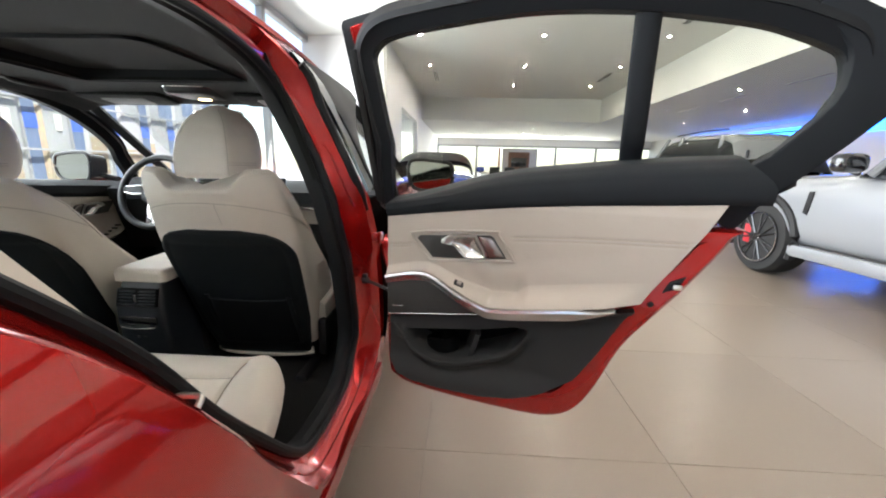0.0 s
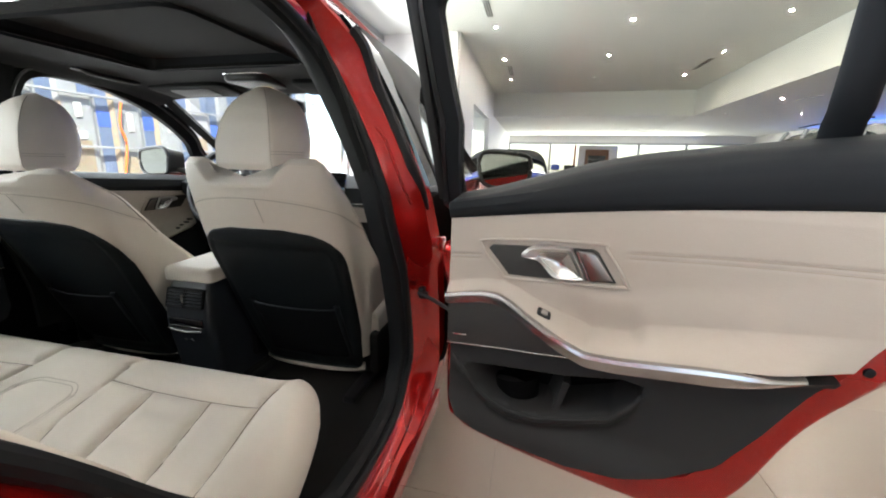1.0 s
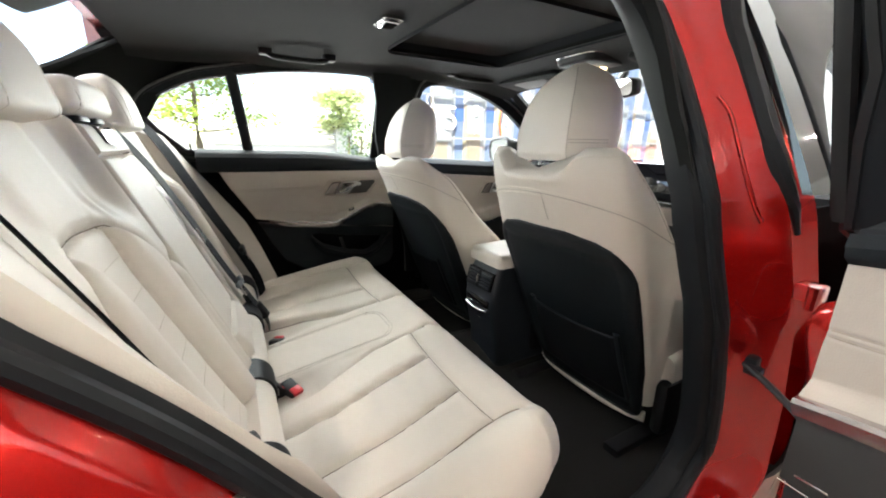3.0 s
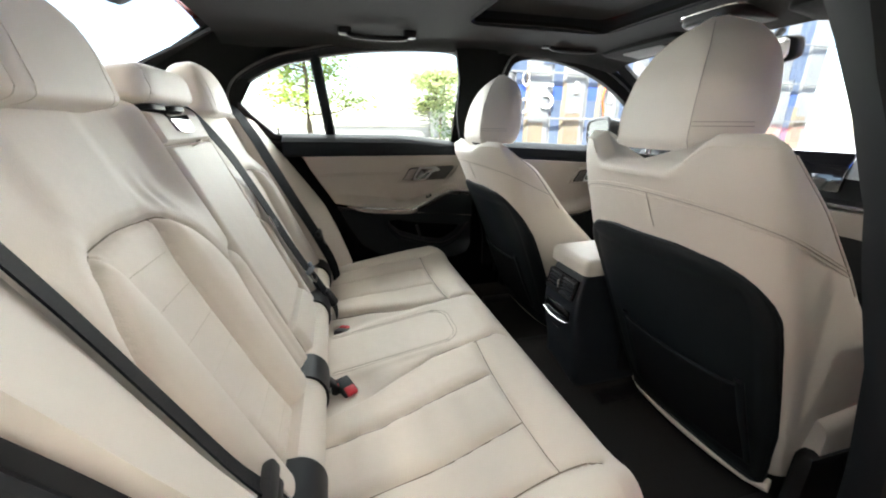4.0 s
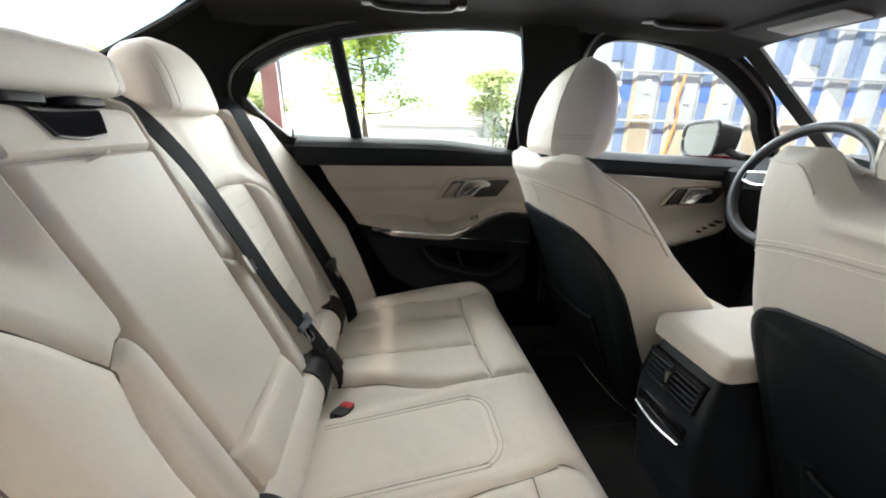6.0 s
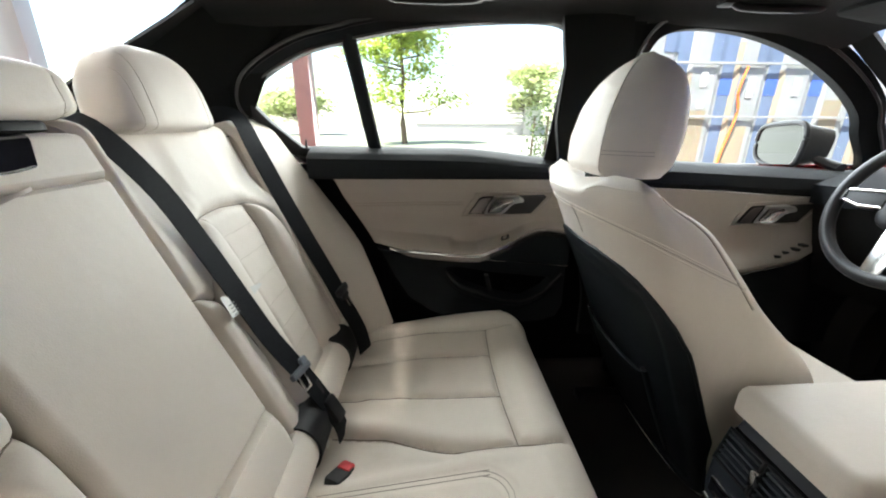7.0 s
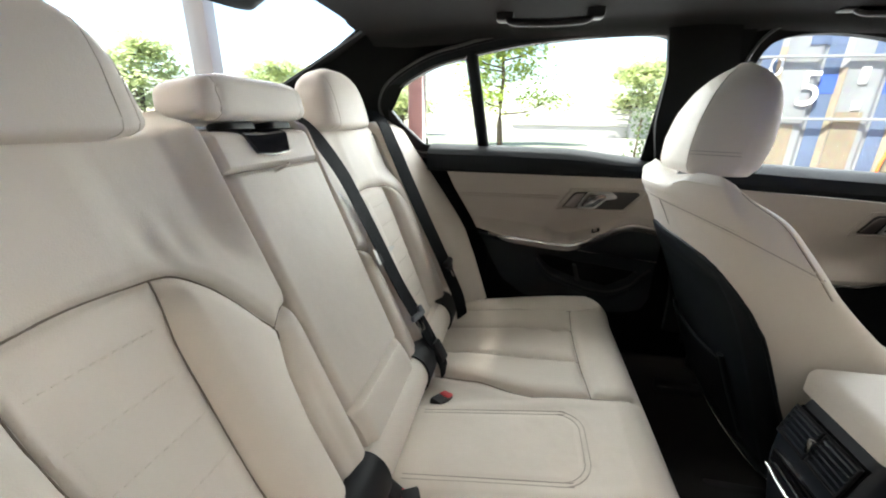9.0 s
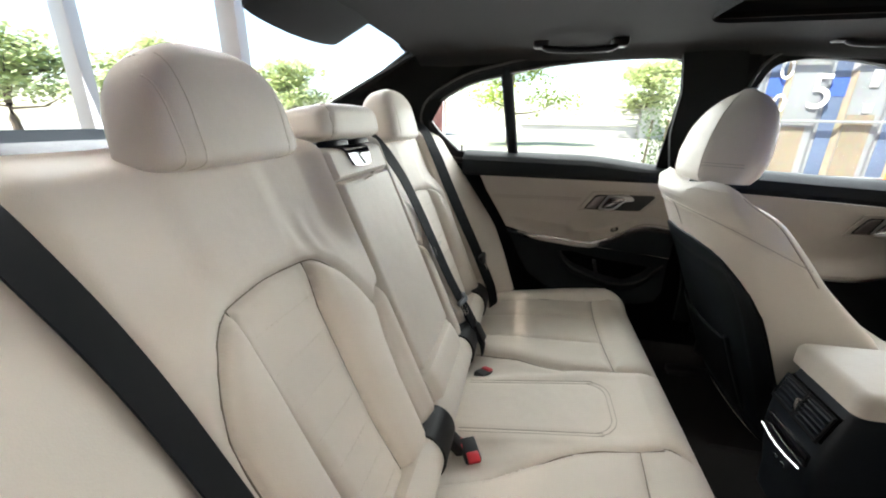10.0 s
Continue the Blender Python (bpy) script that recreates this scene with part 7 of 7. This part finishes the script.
        piece("fender_vent", moved(prism([(0, 0.10), (0.05, 0.10), (0.02, -0.12), (-0.03, -0.10)], 0, 0.012, 0.004), Matrix.Translation((x + 0.97 + s * 0.985, y - 0.50, 0.80)) @ pose(0, 0, 0, 90, 0, 0) @ pose(0, 0, 0, 0, s * 90, 0)), BLACK, c)
        for yy in (0.0, -2.95):
            wx = x + 0.97 + s * 0.86
            piece("wheel_arch", tube([(wx + s * 0.115, y + yy + 0.44 * math.cos(radians(a)), 0.385 + 0.44 * math.sin(radians(a))) for a in range(-20, 201, 10)], 0.045, 8), BLACK, c)
            w = piece("wheel", grid(lambda u, v: (wx + s * (-0.14 + 0.28 * v), y + yy + (0.385 - 0.03 * (2 * abs(v - 0.5)) ** 4) * math.cos(2 * math.pi * u), 0.385 + (0.385 - 0.03 * (2 * abs(v - 0.5)) ** 4) * math.sin(2 * math.pi * u)), 40, 9, around=True, caps=True), TYRE, c)
            sp = [tube([(wx + s * 0.146, y + yy + 0.04 * math.cos(a), 0.385 + 0.04 * math.sin(a)), (wx + s * 0.146, y + yy + 0.262 * math.cos(a + d), 0.385 + 0.262 * math.sin(a + d))], [0.014, 0.009], 6) for a in [2 * math.pi * k / 7 for k in range(7)] for d in (-0.16, 0.16)]
            own(part("rim", join(*sp, ring((wx + s * 0.136, y + yy, 0.385), 0.255, 0.275, 0.02, (s, 0, 0)), disc((wx + s * 0.14, y + yy, 0.385), 0.05, 0.015, (s, 0, 0))), RIM_DARK), w)
            own(part("rim_lip", ring((wx + s * 0.140, y + yy, 0.385), 0.262, 0.270, 0.02, (s, 0, 0)), CHROME), w)
            own(part("brake_caliper", box((wx + s * 0.142, y + yy + 0.15, 0.40), (0.006, 0.09, 0.20), 0.003), BUCKLE_RED), w)
    piece("rear_lamp", box((x + 0.97, y - 3.93, 0.95), (1.7, 0.06, 0.10), 0.02), BUCKLE_RED, c)
    return c


suv("white_suv", "white SUV with red brake calipers parked on the tiles", 4.42, 3.95)
suv("white_suv", "white SUV with black roof rails further back", 5.75, 10.6)


def convertible(x, y):
    c = thing("blue_convertible", "dark blue convertible with black fabric roof", "car", (x, y, 0))

    def sect(u, v):
        s = -2.2 + 4.4 * v
        top = lerp_table([(-2.2, 0.80), (-1.9, 0.93), (0.6, 0.92), (1.9, 0.78), (2.2, 0.60)], s)
        half = lerp_table([(-2.2, 0.70), (-1.7, 0.88), (1.4, 0.88), (2.2, 0.62)], s)
        t = 2 * math.pi * u
        cc, ss = math.cos(t), math.sin(t)
        return (x + math.copysign(abs(cc) ** 0.4, cc) * half, y + s, (top + 0.25) / 2 + math.copysign(abs(ss) ** 0.5, ss) * (top - 0.25) / 2)
    piece("body", grid(sect, 40, 40, around=True, caps=True), BLUE_PAINT, c)
    piece("fabric_roof", grid(lambda u, v: (x + math.copysign(abs(math.cos(math.pi * u)) ** 0.4, math.cos(math.pi * u)) * (0.78 - 0.1 * math.sin(math.pi * u)), y - 1.3 + 2.0 * v, 0.88 + 0.47 * math.sin(math.pi * u) ** 0.5 * math.sin(math.pi * min(1, 0.12 + 0.82 * v)) ** 0.5), 24, 24), SOFT_BLACK, c, "black fabric roof")
    for sx in (-1, 1):
        for yy in (-1.35, 1.4):
            car_wheel(x + sx * 0.78, y + yy, sx, c, 0.32)
        piece("wing_mirror", moved(pillow(0.2, 0.13, 0.12, 0.6, 0.6), pose(x + sx * 1.0, y + 0.55, 1.0)), BLUE_PAINT, c)
    return c


convertible(0.6, 8.6)

# far furniture of the sales floor
def desk(x, y):
    d = thing("sales_desk", "white sales desk at the far end of the hall", "desk", (x, y, 0), "sales desks")
    piece("top", box((x, y, 0.74), (1.8, 0.8, 0.05), 0.01), WALL, d)
    for s in (-1, 1):
        piece("panel", box((x + s * 0.85, y, 0.36), (0.05, 0.7, 0.72), 0.005), WALL, d)
    return d


def office_chair(x, y):
    c = thing("office_chair", "dark office chair by the sales desks", "chair", (x, y, 0), "office chairs")
    piece("seat", box((x, y, 0.47), (0.5, 0.5, 0.08), 0.03), BLACK, c)
    piece("backrest", box((x, y - 0.24, 0.80), (0.48, 0.06, 0.55), 0.03), BLACK, c)
    piece("stem", tube([(x, y, 0.05), (x, y, 0.45)], 0.03, 8), CHROME, c)
    piece("base", join(*[tube([(x, y, 0.06), (x + 0.3 * math.cos(a), y + 0.3 * math.sin(a), 0.03)], 0.02, 6) for a in [2 * math.pi * k / 5 for k in range(5)]]), CHROME, c)
    return c


for x, y in ((3.0, 19.6), (5.4, 20.4), (2.4, 23.0)):
    desk(x, y)
for x, y in ((3.4, 18.6), (4.1, 18.9), (5.2, 19.2), (2.7, 18.7)):
    office_chair(x, y)
panel = thing("display_wall", "white display wall with brown wood field and dark screen", "partition", (4.3, 21.6, 0))
piece("wall_panel", box((4.3, 21.6, 1.05), (1.9, 0.2, 2.1), 0.02), WALL, panel)
piece("wood_field", box((4.25, 21.48, 1.15), (1.15, 0.06, 1.5), 0.01), WOOD, panel, "brown wood field")
piece("screen", box((4.25, 21.44, 1.35), (0.85, 0.04, 0.5), 0.01), GLOSS_BLACK, panel)
tagged(part("reddish_banner", box((3.15, 21.3, 1.05), (0.10, 0.06, 2.1), 0.01), material("banner_red", (0.35, 0.05, 0.05), 0.6)), "narrow dark red upright banner", "banner")

# ---- outside ----
ground = part("ground", slab(lambda u, v: (-90 + 160 * u, -80 + 160 * v, -0.13), 3, 3, (0, 0, -0.2)), ASPHALT, None, smooth=0)
tagged(ground, "pale sunlit asphalt outside the glazing", "ground", kind="structure")
lawn = part("lawn", slab(lambda u, v: (-34 + 14.5 * u, -40 + 44.0 * v, -0.10 + 0.03 * math.sin(9 * u)), 6, 12, (0, 0, -0.06)), GRASS, None)
tagged(lawn, "green lawn strip beyond the forecourt", "lawn", kind="structure")


def tree(name, x, y, h, r, mat, clumps, leaf=0.16, seed=1, trunk=0.2, z0=0.35, label="young tree with light green leaves on the lawn"):
    rnd = random.Random(seed)
    t = thing(name, label, "tree", (x, y, -0.1), "trees outside")
    geos = [tube([(x + 0.05 * math.sin(k), y + 0.05 * math.cos(2 * k), -0.1 + h * 0.9 * k / 6) for k in range(7)], [trunk * (1 - 0.14 * k) for k in range(7)], 8)]
    ends = []
    for k in range(16):
        a, z = rnd.uniform(0, 2 * math.pi), h * rnd.uniform(z0, 0.9)
        q = r * (1.05 - 0.75 * (z / h - z0)) * rnd.uniform(0.5, 1.0)
        e = (x + q * math.cos(a), y + q * math.sin(a), z + q * 0.25)
        ends.append(e)
        geos.append(tube([(x, y, z - 0.1), ((x + e[0]) / 2, (y + e[1]) / 2, z + 0.05), e], [trunk * 0.3, trunk * 0.2, trunk * 0.06], 5))
    piece("trunk", join(*geos), BARK, t)
    verts, faces = [], []
    for _ in range(clumps):
        e = rnd.choice(ends)
        f = rnd.uniform(0.25, 1.15)
        px = x + (e[0] - x) * f + rnd.gauss(0, r * 0.16)
        py = y + (e[1] - y) * f + rnd.gauss(0, r * 0.16)
        pz = e[2] + rnd.gauss(0, h * 0.035)
        for _k in range(3):
            a, b = rnd.uniform(0, 6.28), rnd.uniform(-0.7, 0.7)
            d = Vector((math.cos(a) * math.cos(b), math.sin(a) * math.cos(b), math.sin(b)))
            s = d.cross(Vector((0, 0, 1))).normalized()
            o = Vector((px, py, pz)) + Vector((rnd.gauss(0, leaf), rnd.gauss(0, leaf), rnd.gauss(0, leaf * 0.6)))
            l, w = leaf * rnd.uniform(0.7, 1.3), leaf * 0.4
            i = len(verts)
            verts += [tuple(o), tuple(o + d * l * 0.5 + s * w), tuple(o + d * l), tuple(o + d * l * 0.5 - s * w)]
            faces.append([i, i + 1, i + 2, i + 3])
    me = bpy.data.meshes.new("crown")
    me.from_pydata(verts, [], faces)
    me.materials.append(mat)
    cr = new("crown", me)
    own(cr, t)
    return t


tree("tree", -21.0, -0.9, 7.2, 3.0, LEAF, 2600, 0.24, 3, 0.17, 0.20)
# far crowns use the paled leaves, haze being part of their colour
tree("tree", -38.0, 10.0, 6.0, 4.0, LEAF_HAZE, 1500, 0.40, 5, 0.25, 0.3, "distant broad tree, haze put into its leaf colour, behind the wall")
tree("tree", -30.0, -20.0, 6.0, 4.0, LEAF_HAZE, 1500, 0.40, 7, 0.25, 0.25, "distant broad tree, haze put into its leaf colour, behind the lot")
tree("tree", -24.0, -27.0, 6.5, 4.5, LEAF_HAZE, 1600, 0.40, 8, 0.25, 0.2, "distant broad tree, haze put into its leaf colour, behind the lot")
tree("tree", -36.0, -11.0, 5.0, 3.5, LEAF_HAZE, 1200, 0.40, 9, 0.25, 0.25, "distant broad tree, haze put into its leaf colour, behind the lot")
tree("tree", -17.0, -30.0, 6.0, 4.5, LEAF_HAZE, 1600, 0.40, 11, 0.25, 0.2, "distant broad tree, haze put into its leaf colour, behind the lot")

rnd = random.Random(4)
hv, hf = [], []
for _ in range(2600):
    f = rnd.choice(("x", "y", "z"))
    px, py, pz = rnd.uniform(-7.2, -6.2), rnd.uniform(2.25, 3.45), rnd.uniform(-0.1, 1.45)
    a, b = rnd.uniform(0, 6.28), rnd.uniform(-0.9, 0.9)
    d = Vector((math.cos(a) * math.cos(b), math.sin(a) * math.cos(b), math.sin(b)))
    s = d.cross(Vector((0, 0, 1))).normalized()
    o, i = Vector((px, py, pz)), len(hv)
    hv += [tuple(o), tuple(o + d * 0.035 + s * 0.022), tuple(o + d * 0.07), tuple(o + d * 0.035 - s * 0.022)]
    hf.append([i, i + 1, i + 2, i + 3])
hm = bpy.data.meshes.new("leaves")
hm.from_pydata(hv, [], hf)
hm.materials.append(HEDGE)
hedge = thing("hedge", "clipped dark green hedge outside the window", "hedge", (-6.7, 2.8, -0.1))
own(new("leaves", hm), hedge)
piece("stems", join(*[tube([(-7.0 + 0.2 * k, 2.4 + 0.2 * (k % 5), -0.1), (-7.0 + 0.2 * k, 2.45 + 0.2 * (k % 5), 1.2)], 0.02, 6) for k in range(5)]), BARK, hedge)

# corrugated sheet screen with rails and a hanging rope
clad = thing("corrugated_screen", "corrugated sheet screen with worn blue, white and rusty paint", "fence", (-8.0, 9, -0.1))
rnd = random.Random(12)


def rib(f):
    """Depth of the trapezoid corrugation across one bay."""
    return 0.06 * (step(0.25, 0.34, f) - step(0.88, 0.97, f))


def field(y0, y1, z0, z1, off, n=10):
    return slab(lambda u, v: (-8.06 + off + rib(((y0 + (y1 - y0) * u) - 5.60) % 1.0), y0 + (y1 - y0) * u, z0 + (z1 - z0) * v), n, 4, (-0.012, 0, 0))


for k in range(-2, 9):
    y0 = 5.60 + 1.0 * k
    sheet = piece("sheet", field(y0, y0 + 0.9995, -0.1, 4.6, 0.0, 25), CLAD_WHITE, clad)
    own(part("blue_stripe", field(y0 + 0.005, y0 + 0.25, -0.05, 4.55, 0.014), CLAD_BLUE), sheet)
    own(part("blue_field", field(y0 - 0.34, y0 + 0.245, 2.40 + rnd.uniform(-0.15, 0.15), 4.5, 0.018), CLAD_BLUE), sheet)
    own(part("bright_patch", field(y0 + 0.0, y0 + 0.26, 1.66, 1.98, 0.020), CLAD_BRIGHT), sheet)
    own(part("tan_patch", field(y0 + 0.36, y0 + 0.70 + 0.15 * rnd.random(), 0.0, 0.9 + 0.8 * rnd.random(), 0.014), CLAD_TAN), sheet)
    own(part("tan_streak", field(y0 + 0.26, y0 + 0.34, 0.1, 2.4 * rnd.random() + 0.5, 0.016), CLAD_TAN), sheet)
for z in (0.22, 1.22, 2.26, 3.3):
    piece("rail", box((-7.93, 9.7, z), (0.05, 10.6, 0.045), 0.008), CLAD_WHITE, clad)
rope = thing("hanging_rope", "orange rope hanging from the screen's rail", "rope", (-7.88, 7.0, 1.2))
piece("cord", tube(smooth([(-7.88, 7.02, 2.2), (-7.87, 6.92, 1.7), (-7.87, 7.0, 1.3), (-7.88, 6.85, 0.5), (-7.88, 6.8, 0.1)], 30), 0.025, 6), RUST, rope)


def sign_text(body_text, at, size, mat, name):
    cu = bpy.data.curves.new(name, "FONT")
    cu.body, cu.size, cu.extrude = body_text, size, 0.004
    ob = new(name, cu)
    ob.matrix_world = Matrix.Translation(at) @ pose(0, 0, 0, 90, 0, 90)
    cu.materials.append(mat)
    return tagged(ob, "white painted figure on the corrugated screen", "lettering")


sign_text("5", (-7.97, 5.22, 1.45), 0.85, LABEL, "painted_figure")
sign_text("0", (-7.99, 4.70, 1.95), 0.5, LABEL, "painted_figure")
sign_text("0", (-7.99, 4.70, 1.35), 0.5, LABEL, "painted_figure")

for y, z, h in ((6.22, 1.95, 0.36), (6.24, 1.45, 0.20), (7.25, 1.80, 0.50), (8.25, 1.82, 0.44)):
    tagged(part("figure_bar", box((-7.985, y, z), (0.012, 0.14, h * 0.8), 0.003), CONCRETE), "white painted mark on the corrugated screen", "lettering")

# low wall with louvres beyond the forecourt
lw = thing("louvred_wall", "long pale louvred wall across the road", "wall", (-38, 6, -0.1))
for k in range(5):
    piece("louvre", box((-38.0, 4.4, 1.05 + 0.42 * k), (0.3, 10.5, 0.20), 0.02), CONCRETE, lw)
piece("end_block", box((-38.0, 10.4, 1.2), (1.2, 1.6, 2.6), 0.03), CONCRETE, lw)
piece("base", box((-38.2, 5, 0.4), (0.2, 14, 1.0), 0.03), CONCRETE, lw)
